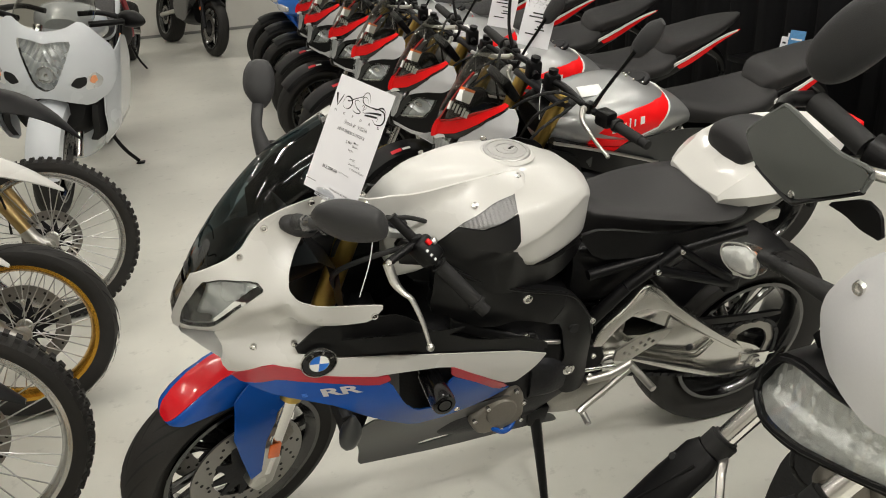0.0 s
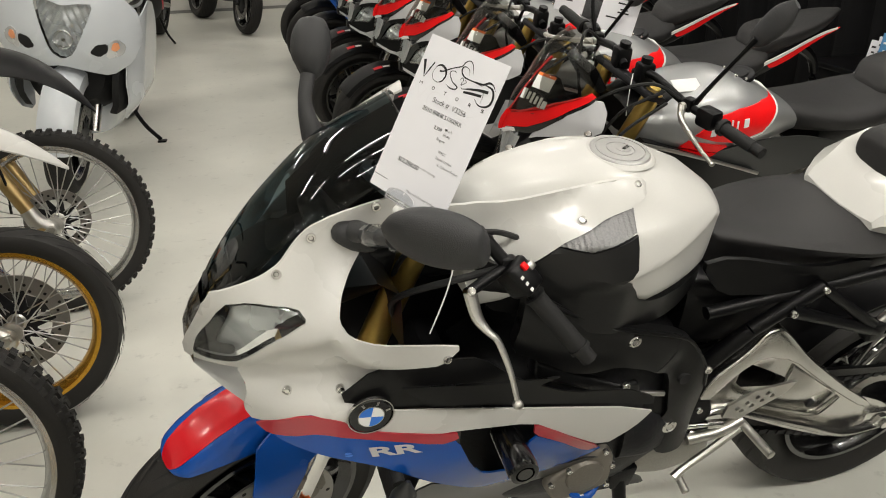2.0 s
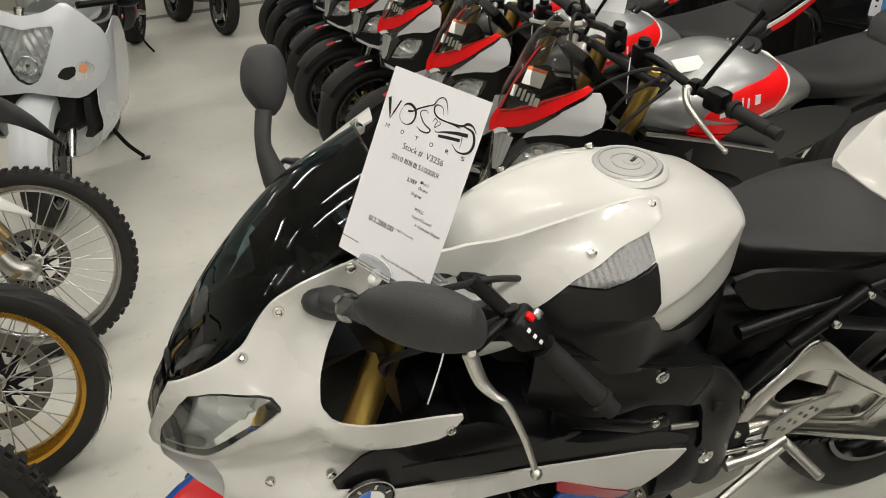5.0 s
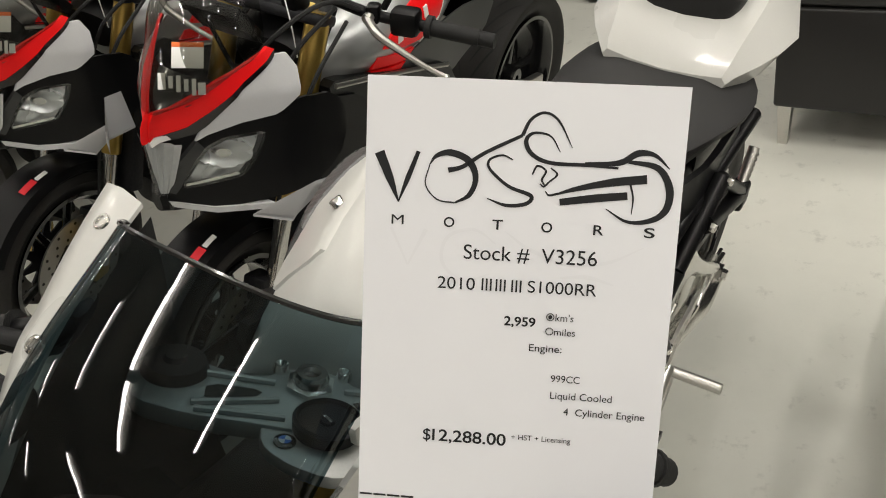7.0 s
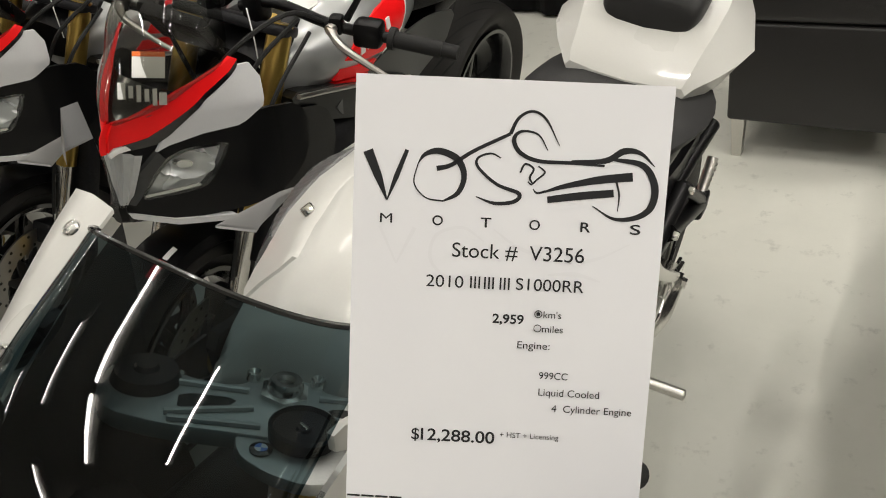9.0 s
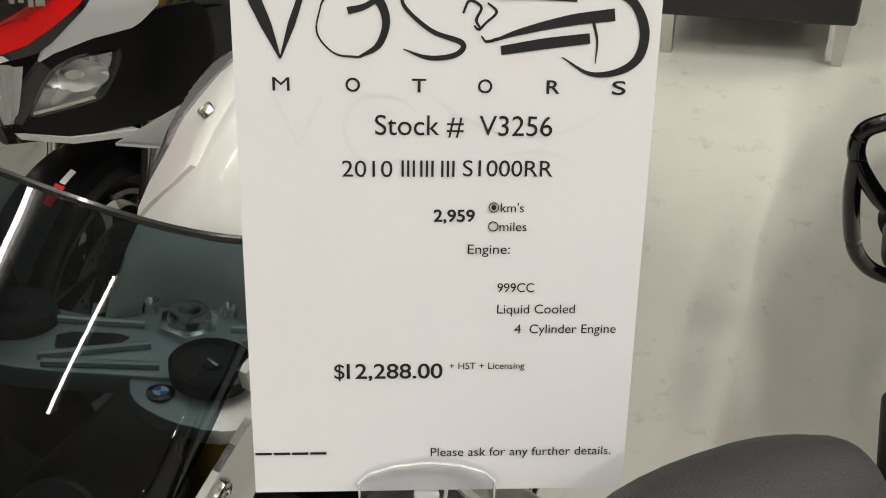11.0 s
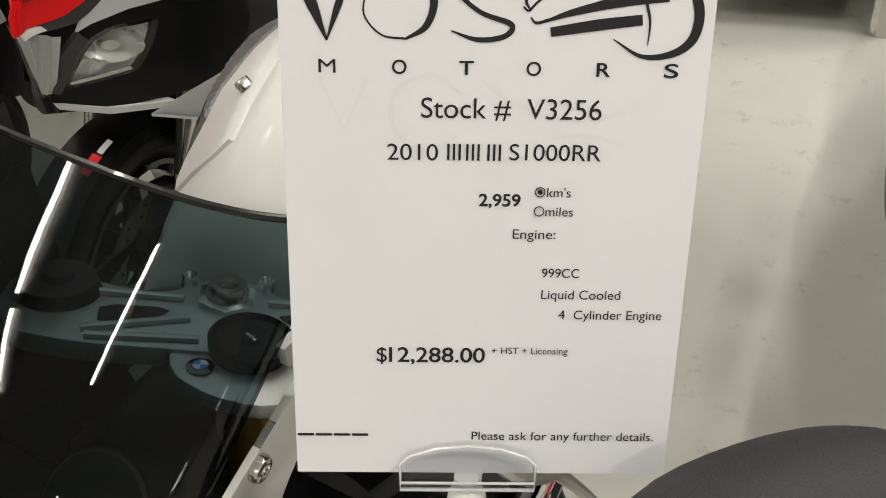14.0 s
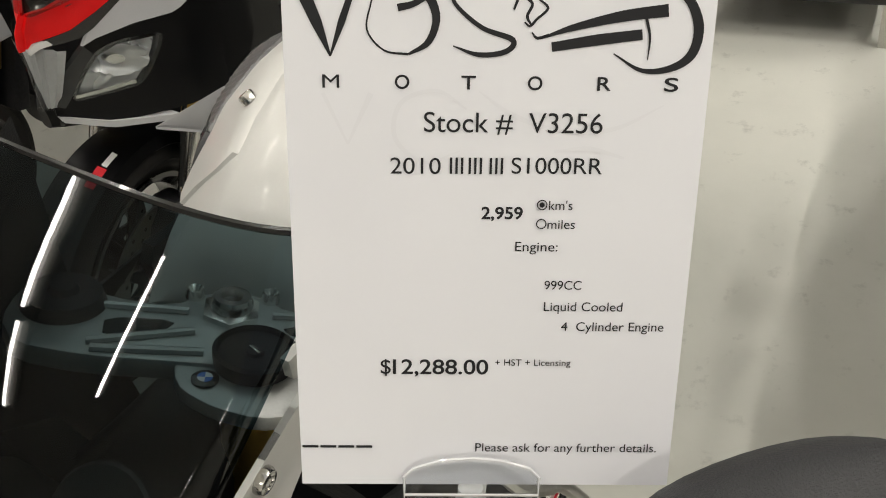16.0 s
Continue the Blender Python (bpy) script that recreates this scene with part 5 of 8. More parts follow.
    # the far lever is black to stand for the shade it sits in
    part("lever", join(tube([lv, (1.149, 0.234, 0.954), (1.135, 0.249, 0.935), (1.121, 0.259, 0.921), (1.108, 0.285, 0.883), (1.102, 0.308, 0.847), tipv] if s > 0 else [lv, lv.lerp(tipv, 0.2) + bend * 0.9, lv.lerp(tipv, 0.35) + bend, lv.lerp(tipv, 0.5) + bend, lv.lerp(tipv, 0.7) + bend * 0.6, lv.lerp(tipv, 0.82) + bend * 0.25, tipv], [0.012, 0.011, 0.008, 0.0068, 0.0056, 0.0048, 0.0055], 10, 5, 0.7),
         moved(lathe([(0.009 * math.sin(math.pi * k / 8), 0.009 * math.cos(math.pi * k / 8)) for k in range(9)], 12), Matrix.Translation(tipv))), ALU if s > 0 else BLACK, hb, "silver lever with a ball end" if s > 0 else "far lever with a ball end, shade put into its black colour")
    part("lever_pivot", moved(lathe([(0, 0.016), (0.005, 0.016), (0.0075, 0.013), (0.0075, -0.013)], 14), Matrix.Translation(lv) @ Matrix.Rotation(radians(40), 4, "X")), CHROME, hb)
part("tag_string", tube([(1.186, 0.22, 1.09), (1.190, 0.222, 1.05), (1.200, 0.224, 1.0), (1.222, 0.226, 0.930)], 0.0013, 5), LABELWHITE, sport, "thin white tag string")
part("cockpit_cover", loft([[Vector((x + 0.02 * (1 - t * t), w * t, z + 0.025 * (1 - t * t))) for t in [k / 5 for k in range(-5, 6)]] for x, w, z in ((1.525, 0.055, 0.905), (1.45, 0.100, 0.940), (1.36, 0.125, 0.965), (1.28, 0.130, 0.965), (1.24, 0.125, 0.93), (1.23, 0.12, 0.80))], False, False), BLACK, sport, "black cover round the instruments")
gauge = part("gauge", moved(rbox(0.05, 0.16, 0.08, 0.012, 3), Matrix.Translation((1.335, 0, 0.995)) @ Matrix.Rotation(radians(35), 4, "Y")), BLACK, sport, "black instrument cluster")
part("gauge_face", moved(lathe([(0, 0.002), (0.034, 0.002), (0.036, 0)], 28), Matrix.Translation((1.316, 0.03, 1.017)) @ Matrix.Rotation(radians(35), 4, "Y") @ Matrix.Rotation(radians(90), 4, "X")), DARKGREY, gauge)
part("cable", tube([(1.02, 0.10, 0.99), (1.12, 0.16, 1.06), (1.22, 0.10, 1.0), (1.24, 0.03, 0.86)], 0.005, 8), GRIP, sport)
part("cable", tube([(1.05, 0.14, 0.97), (1.16, 0.19, 1.0), (1.25, 0.12, 0.92), (1.22, 0.05, 0.80)], 0.006, 8), GRIP, sport)

# mirrors
MIR = [(0.075, 0.012, 0.0, 0.010, -0.010), (0.055, 0.030, 0.0, 0.028, -0.026), (0.015, 0.042, 0.0, 0.048, -0.040), (-0.035, 0.040, 0.0, 0.046, -0.042), (-0.070, 0.030, 0.0, 0.030, -0.030), (-0.078, 0.018, 0.0, 0.016, -0.018)]


def mirror(name, head, turn, path, label, radii):
    m = part(name, moved(body(MIR, 2.2, 24), head @ turn), GRAIN, sport, label)
    part("mirror_stalk", tube(path, radii, 20, 6, 0.85), GRAIN, m)
    return m


mirror("mirror", Matrix.Translation((1.265, 0.340, 1.192)), Matrix.Rotation(radians(-42.8), 4, "Z") @ Matrix.Rotation(radians(7.9), 4, "Y") @ Matrix.Rotation(radians(71.8), 4, "X") @ Matrix.Diagonal((0.914, 1.016, 0.644, 1)), [(1.348, 0.125, 1.072), (1.322, 0.150, 1.086), (1.312, 0.21, 1.118), (1.298, 0.285, 1.158)], "grained grey rear-view mirror", [0.020, 0.020, 0.013, 0.013])
part("mirror_boot", moved(body([(0.046, 0.010, 0, 0.010, -0.010), (0.036, 0.024, 0, 0.028, -0.028), (0.005, 0.032, 0, 0.042, -0.040), (-0.028, 0.026, 0, 0.034, -0.034), (-0.042, 0.010, 0, 0.012, -0.012)], 2.1, 24), Matrix.Translation((1.316, 0.146, 1.074)) @ Matrix.Rotation(radians(-25), 4, "Y") @ Matrix.Diagonal((0.90, 0.72, 0.56, 1))), GRAIN, sport, "smooth grey mirror boot")
part("stalk_wrap", tube([(1.314, 0.200, 1.112), (1.310, 0.225, 1.126), (1.305, 0.250, 1.140)], [0.015, 0.018, 0.015], 9, 3), ACRYLIC, sport, "crumpled clear plastic wrap")
mirror("mirror", Matrix.Translation((1.312, -0.215, 1.222)), Matrix.Rotation(radians(28), 4, "X") @ Matrix.Rotation(radians(84), 4, "Y") @ Matrix.Diagonal((0.68, 0.76, 0.76, 1)), [(1.318, -0.130, 1.070), (1.330, -0.138, 1.100), (1.338, -0.155, 1.150), (1.326, -0.185, 1.190)], "grained grey rear-view mirror turned upright", [0.026, 0.022, 0.012, 0.013])

# ---- price card on the motorcycle ----


def card_frame(tl, tr, bl):
    """x along the card's top edge, y up the card, z out of its face; origin at its lower left corner."""
    tl, tr, bl = Vector(tl), Vector(tr), Vector(bl)
    x = (tr - tl).normalized()
    y = (tl - bl)
    y = (y - x * y.dot(x)).normalized()
    z = x.cross(y)
    m = Matrix.Identity(4)
    for i in range(3):
        m[i][0], m[i][1], m[i][2], m[i][3] = x[i], y[i], z[i], bl[i]
    return m


CARD_W, CARD_H = 0.1410, 0.2170


def lettering(body_text, size, x, y, bold=0.0, spacing=1.0, align="LEFT"):
    cu = bpy.data.curves.new("text", "FONT")
    cu.body, cu.size, cu.align_x, cu.offset, cu.space_character = body_text, size, align, bold, spacing
    cu.fill_mode = "FRONT"
    ob = bpy.data.objects.new("text", cu)
    scene.collection.objects.link(ob)
    me = bpy.data.meshes.new_from_object(ob.evaluated_get(bpy.context.evaluated_depsgraph_get()))
    bpy.data.objects.remove(ob)
    me.transform(Matrix.Translation((x, y, 0.0003)))
    me.materials.clear()
    me.materials.append(INK)
    return me


def stroke(pts, widths, z=0.0003, k=6):
    """A flat inked stroke of changing width along a path in the card's plane."""
    p = spline([(x, y, 0) for x, y in pts], k) if len(pts) > 2 else [Vector((x, y, 0)) for x, y in pts]
    bm = bmesh.new()
    rows = []
    for i, q in enumerate(p):
        d = (p[min(i + 1, len(p) - 1)] - p[max(i - 1, 0)]).normalized()
        n = Vector((-d.y, d.x, 0))
        s = i / (len(p) - 1) * (len(widths) - 1)
        j = min(int(s), len(widths) - 2)
        w = (widths[j] + (widths[j + 1] - widths[j]) * (s - j)) / 2
        rows.append((bm.verts.new(q + n * w + Vector((0, 0, z))), bm.verts.new(q - n * w + Vector((0, 0, z)))))
    for a, b in zip(rows, rows[1:]):
        bm.faces.new((a[0], b[0], b[1], a[1]))
    return bm


def paper_sheet(w, h, bow=0.0):
    bm = bmesh.new()
    rows = []
    for j in range(13):
        rows.append([(w * i / 8, h * j / 12, bow * math.sin(math.pi * j / 12)) for i in range(9)])
    vs = [[bm.verts.new(q) for q in r] for r in rows]
    for a, b in zip(vs, vs[1:]):
        for i in range(8):
            bm.faces.new((a[i], a[i + 1], b[i + 1], b[i]))
    ret = bmesh.ops.extrude_face_region(bm, geom=list(bm.faces))
    bmesh.ops.translate(bm, verts=[v for v in ret["geom"] if isinstance(v, bmesh.types.BMVert)], vec=(0, 0, -0.0009))
    return bm


def logo(parent, material, k=0.001):
    """The dealer's motorcycle sketch as plain inked strokes, in millimetres on the card."""
    marks = [
        ([(7.7, 183.2), (12.7, 171.6), (16.9, 161.0)], [4.6, 3.6, 0.6]), ([(25.4, 184.2), (20.9, 172.0), (16.9, 161.0)], [1.8, 2.4, 0.5]),
        ([(30.6, 178.5), (33.5, 182.5), (39.9, 184.3), (48.1, 181.0), (51.5, 173.6), (49.0, 165.8), (42.5, 161.8)], [0.5, 1.8, 3.0, 3.2, 2.6, 2.2, 0.8]), ([(42.5, 161.8), (34.5, 163.0), (29.0, 169.5), (30.6, 178.5)], [0.8, 0.6, 0.6, 0.5]),
        ([(39.0, 176.4), (45.5, 178.3), (55.5, 185.1), (71.3, 193.3)], [2.4, 1.9, 1.7, 1.5]), ([(71.3, 193.3), (74.6, 200.4), (80.6, 203.6), (86.9, 200.2), (93.4, 188.9)], [1.7, 1.4, 1.2, 1.1, 0.3]),
        ([(67.7, 182.4), (63.1, 184.2), (57.4, 182.0), (57.8, 177.6), (66.4, 170.5), (76.5, 166.8), (74.4, 163.0), (65.6, 161.9), (57.1, 164.6)], [0.5, 0.9, 1.1, 1.3, 1.5, 1.9, 1.8, 1.6, 0.4]),
        ([(88.3, 186.7), (83.7, 193.5), (76.2, 194.6), (73.0, 190.9), (76.0, 185.2), (84.5, 181.8), (100.6, 181.6), (114.0, 180.9)], [0.4, 0.8, 1.2, 2.0, 2.0, 1.8, 1.6, 1.0]),
        ([(99.3, 182.6), (114.0, 183.2), (122.1, 187.8), (129.5, 187.2), (136.1, 181.6)], [0.5, 2.6, 3.0, 1.8, 0.4]),
        ([(118.0, 184.0), (131.0, 181.8), (136.8, 172.9), (136.0, 163.5), (129.7, 158.4), (119.6, 157.4), (109.9, 162.7)], [1.5, 2.8, 3.4, 3.2, 2.4, 1.4, 0.4]),
        ([(126.8, 176.6), (112.2, 174.6), (96.4, 170.9), (85.4, 167.2)], [4.0, 3.6, 2.2, 0.5]), ([(118.9, 168.9), (104.1, 167.0), (89.4, 164.6)], [3.4, 3.6, 3.0]), ([(119.8, 174.0), (121.4, 168.0), (121.2, 160.8)], [1.0, 0.8, 0.3]),
        ([(76.6, 176.2), (78.6, 180.2), (82.5, 178.2), (81.0, 174.2), (82.6, 171.3)], [0.7, 1.0, 0.9, 1.0, 0.6]), ([(84.6, 179.6), (87.6, 176.8), (84.2, 173.4), (82.0, 171.2), (80.2, 172.4)], [0.6, 0.9, 0.8, 0.9, 0.5]), ([(82.7, 169.2), (84.6, 167.4), (88.4, 168.6)], [0.4, 1.0, 0.6]),
    ]
    for pts, ws in marks:
        part("logo_stroke", stroke([(a * k, b * k) for a, b in pts], [w * k for w in ws]), material, parent, "", False)


def info_card(name, label, m, detail=True, group=""):
    t = thing(name, label, "price card", m, group)
    sh = part("card", moved(paper_sheet(CARD_W, CARD_H), Matrix.Translation((0.0015, 0, 0))), PAPER, t, "laminated white paper card")
    logo(sh, INK)

    def put(text, x0, x1, y, cap, bold=0.0):
        """One line of print between two places on its baseline, in millimetres, with the height of its capitals."""
        me = lettering(text, 0.01, 0, 0, bold)
        xs = [v.co.x for v in me.vertices]
        kx, ky = (x1 - x0) * 0.001 / (max(xs) - min(xs)), cap * 0.001 / 0.0072
        me.transform(Matrix.Translation((x0 * 0.001 - min(xs) * kx, y * 0.001, 0)) @ Matrix.Diagonal((kx, ky, 1, 1)))
        ob = new("print", me)
        ob.parent = sh
        return ob
    for ch, x0, x1 in zip("MOTORS", (14.0, 38.0, 60.0, 82.1, 105.2, 127.5), (19.6, 42.8, 64.8, 86.9, 109.8, 132.2)):
        put(ch, x0, x1, 150.7, 4.6, 0.0 if ch == "M" else 0.00012)
    if detail:
        # the print of a second sheet shows faintly through the paper
        for pts, ws in (([(128, 146), (112, 138), (95, 137), (78, 142), (66, 150)], [0.4, 1.6, 1.2, 1.8, 0.4]), ([(62, 144), (52, 150), (40, 146), (38, 134), (48, 126), (60, 130)], [0.6, 1.4, 1.6, 1.6, 1.2, 0.5]), ([(30, 149), (22, 132)], [2.0, 0.8]), ([(14, 149), (22, 132)], [1.4, 0.8]), ([(116, 128), (104, 131), (92, 130)], [0.8, 2.0, 0.8])):
            part("faint_print", stroke([(a * 0.001, b * 0.001) for a, b in pts], [w * 0.001 for w in ws], 0.0001), GREYINK, sh, "", False)
        put("Stock #  V3256", 47.7, 107.9, 136.4, 7.0)
        put("2010", 36.3, 53.5, 122.0, 5.8)
        for x in (56.6, 63.0, 70.2):
            for k in range(3):
                part("print_bar", moved(rbox(0.0008, 0.0056, 0.0003, 0), Matrix.Translation((x * 0.001 + 0.0004 + 0.0019 * k, 0.1249, 0.0002))), INK, sh)
        put("S1000RR", 77.7, 108.8, 122.4, 5.8)
        put("2,959", 67.8, 82.2, 106.3, 4.4, 0.0002)
        put("km's", 91.2, 99.4, 109.7, 3.4)
        put("miles", 91.0, 100.6, 102.9, 3.4)
        put("Engine:", 80.0, 95.0, 94.6, 3.6)
        put("999CC", 91.0, 104.3, 80.3, 3.5)
        put("Liquid Cooled", 91.2, 119.6, 72.1, 3.6)
        put("4  Cylinder Engine", 97.8, 135.2, 64.4, 3.6)
        put("$", 32.2, 35.9, 46.9, 6.0, 0.00003)
        put("12,288.00", 36.7, 71.8, 46.9, 6.0, 0.00012)
        put("+ HST + Licensing", 74.3, 102.1, 50.4, 2.7)
        put("Please ask for any further details.", 67.8, 136.9, 14.6, 3.7)
        for k in range(4):
            part("print_bar", moved(rbox(0.0060, 0.0008, 0.0004, 0), Matrix.Translation((0.0052 + 0.0068 * k, 0.0164, 0.0002))), INK, sh)
        for y in (111.4, 104.6):
            part("option_ring", moved(lathe([(0.0015, 0.0002), (0.0018, 0.0002), (0.0018, -0.0002), (0.0015, -0.0002)], 24, closed=True), Matrix.Translation((0.0888, y * 0.001, 0.0003)) @ Matrix.Rotation(radians(90), 4, "X")), INK, sh)
        part("option_dot", moved(lathe([(0, 0.0002), (0.0009, 0.0002), (0.0009, -0.0002)], 16), Matrix.Translation((0.0888, 0.1114, 0.0003)) @ Matrix.Rotation(radians(90), 4, "X")), INK, sh)
    else:
        for u, v, w_ in ((0.5, 0.41, 0.4), (0.45, 0.475, 0.5), (0.55, 0.55, 0.25), (0.62, 0.64, 0.2), (0.62, 0.69, 0.3), (0.4, 0.785, 0.4)):
            part("print_bar", moved(rbox(w_ * CARD_W, 0.005, 0.0004, 0), Matrix.Translation((u * CARD_W, CARD_H * (1 - v), 0.001))), INK, sh)
    return t


CM = card_frame((1.225, 0.409, 1.338), (1.165, 0.530, 1.315), (1.324, 0.417, 1.144))
EDGEPLASTIC = mat("cloudy_plastic_edge", (0.62, 0.62, 0.64), 0.2, var=0.1, coat=0.6)
card = info_card("price_card", "laminated white price card with black print clipped beside the windscreen", CM)
clip = part("clip", moved(prism([(-0.0255, -0.0045), (0.0255, -0.0045), (0.0255, 0.006), (0.016, 0.0120), (0.0, 0.0140), (-0.016, 0.0120), (-0.0255, 0.006)], -0.001, 0.001, 0.0005), Matrix.Translation((0.0665, 0.0, 0.004)) @ Matrix.Rotation(radians(-90), 4, "X")), ACRYLIC, card, "clear acrylic card clip")
part("clip_lip", moved(rbox(0.051, 0.002, 0.004, 0.0006), Matrix.Translation((0.0665, -0.0045, 0.003))), ACRYLIC, clip)
CLIPLINE = [(-0.0255, 0.006), (-0.022, 0.0095), (-0.012, 0.0128), (0.0, 0.0140), (0.012, 0.0128), (0.022, 0.0095), (0.0255, 0.006), (0.0255, -0.0045), (-0.0255, -0.0045), (-0.0255, 0.006)]
part("clip_edge", tube([(0.0665 + x, y, 0.0045) for x, y in CLIPLINE], 0.0008, 6, 0), EDGEPLASTIC, clip)
part("clip_edge", bar((0.041, -0.0015, 0.0048), (0.092, -0.0015, 0.0048), 0.0006, 6), EDGEPLASTIC, clip)
part("clip_stem", join(moved(lathe([(0.0078 * math.sin(math.pi * k / 10), 0.0078 * math.cos(math.pi * k / 10)) for k in range(11)], 18), Matrix.Translation((0.0668, -0.013, -0.002))), bar((0.0665, -0.002, -0.001), (0.0665, -0.012, -0.002), 0.005, 12)), LABELWHITE, clip, "white plastic ball joint")
clamp = part("clip_clamp", tube([(0.0668, -0.020, -0.004), (0.0665, -0.030, -0.009), (0.066, -0.045, -0.016), (0.0655, -0.060, -0.024), (0.065, -0.070, -0.030)], [0.006, 0.010, 0.0085, 0.012, 0.010], 10, 4, 0.7), ACRYLIC, clip, "clear plastic spring clamp")
part("clamp_rib", tube([(0.0668, -0.021, -0.003), (0.063, -0.034, -0.006), (0.070, -0.046, -0.012), (0.062, -0.060, -0.020)], 0.0016, 6), EDGEPLASTIC, clamp)

# slanted white model letters on the lower fairing
LETTERGREY = mat("silver_grey_letters", (0.55, 0.56, 0.58), 0.35, metal=0.3, var=0.05)
for s, lo in lowers:
    for text, x0, z0, size, material in (("RR", 1.320 if s > 0 else 1.190, 0.700, 0.031, LETTERGREY), ("s", 1.362 if s > 0 else 1.165, 0.712, 0.020, SKYBLUE)):
        me = lettering(text, size, 0, 0, 0.0011 if text == "RR" else 0.0006)
        for v in me.vertices:
            u, w_ = v.co.x * (2.3 if text == "RR" else 1.75) - v.co.y * 0.30, v.co.y
            x, z = x0 - s * u, z0 + w_ - 0.17 * u if s > 0 else z0 + w_ - 0.02 + 0.17 * u
            v.co = (x, s * (fair(x, z) + 0.0018), z)
        if s < 0:
            me.flip_normals()
        me.materials.clear()
        me.materials.append(material)
        ob = new("model_letters", me)
        ob.parent = lo

# ---- the row of naked sport motorcycles ----


def nose_mid(z):
    """The nose's middle line stands off the wheel's plane, more so higher up."""
    return 0.018 + 0.040 * smooth01(0.88, 1.05, z)


def nose_reach(x, z):
    w = lerp_table([(0.0, 0.008), (0.015, 0.030), (0.04, 0.066), (0.08, 0.118), (0.12, 0.168), (0.17, 0.222), (0.22, 0.252), (0.30, 0.262), (0.40, 0.25)], max(0.0, 1.50 - x))
    return w * (1 - 0.17 * min(1.0, max(0.0, (z - 0.97) / 0.09)))


def nose_w(x, z):
    """How far the left of the nose reaches, which widens fast behind its tip."""
    return max(nose_reach(x, z), nose_mid(z) + 0.006)


def nose_far(x, z):
    """The same on the right."""
    return max(nose_reach(x, z) - 2 * nose_mid(z), 0.006 - nose_mid(z))


def nose_shift(bm):
    """Carries a screen over to the nose's middle line; its left edge stays."""
    for v in bm.verts:
        v.co.y += nose_mid(v.co.z) * (1 - v.co.y / 0.188)
    return bm


def naked_tank(x, z):
    w = lerp_table([(0.48, 0.08), (0.55, 0.115), (0.62, 0.145), (0.70, 0.170), (0.79, 0.180), (0.90, 0.178), (1.02, 0.15), (1.10, 0.11)], x)
    zt = lerp_table([(0.48, 0.866), (0.55, 0.905), (0.62, 0.942), (0.70, 0.975), (0.79, 0.998), (0.90, 0.988), (1.02, 0.965), (1.10, 0.94)], x)
    zm = 0.88
    u = min(1.0, max(0.0, (z - zm) / max(0.02, zt - zm)))
    return w * max(0.0, 1 - u ** 2.4) ** (1 / 2.4) if z > zm else w * (1 - 1.2 * (zm - z))


NAKED_LAMP = [(1.353, 0.892), (1.406, 0.885), (1.432, 0.864), (1.448, 0.831), (1.470, 0.780), (1.465, 0.768), (1.431, 0.778), (1.392, 0.791), (1.376, 0.823), (1.361, 0.860)]
LAMPGREY = mat("clear_lamp_grey", (0.50, 0.51, 0.52), 0.3, metal=0.5, var=0.1, scale=120)


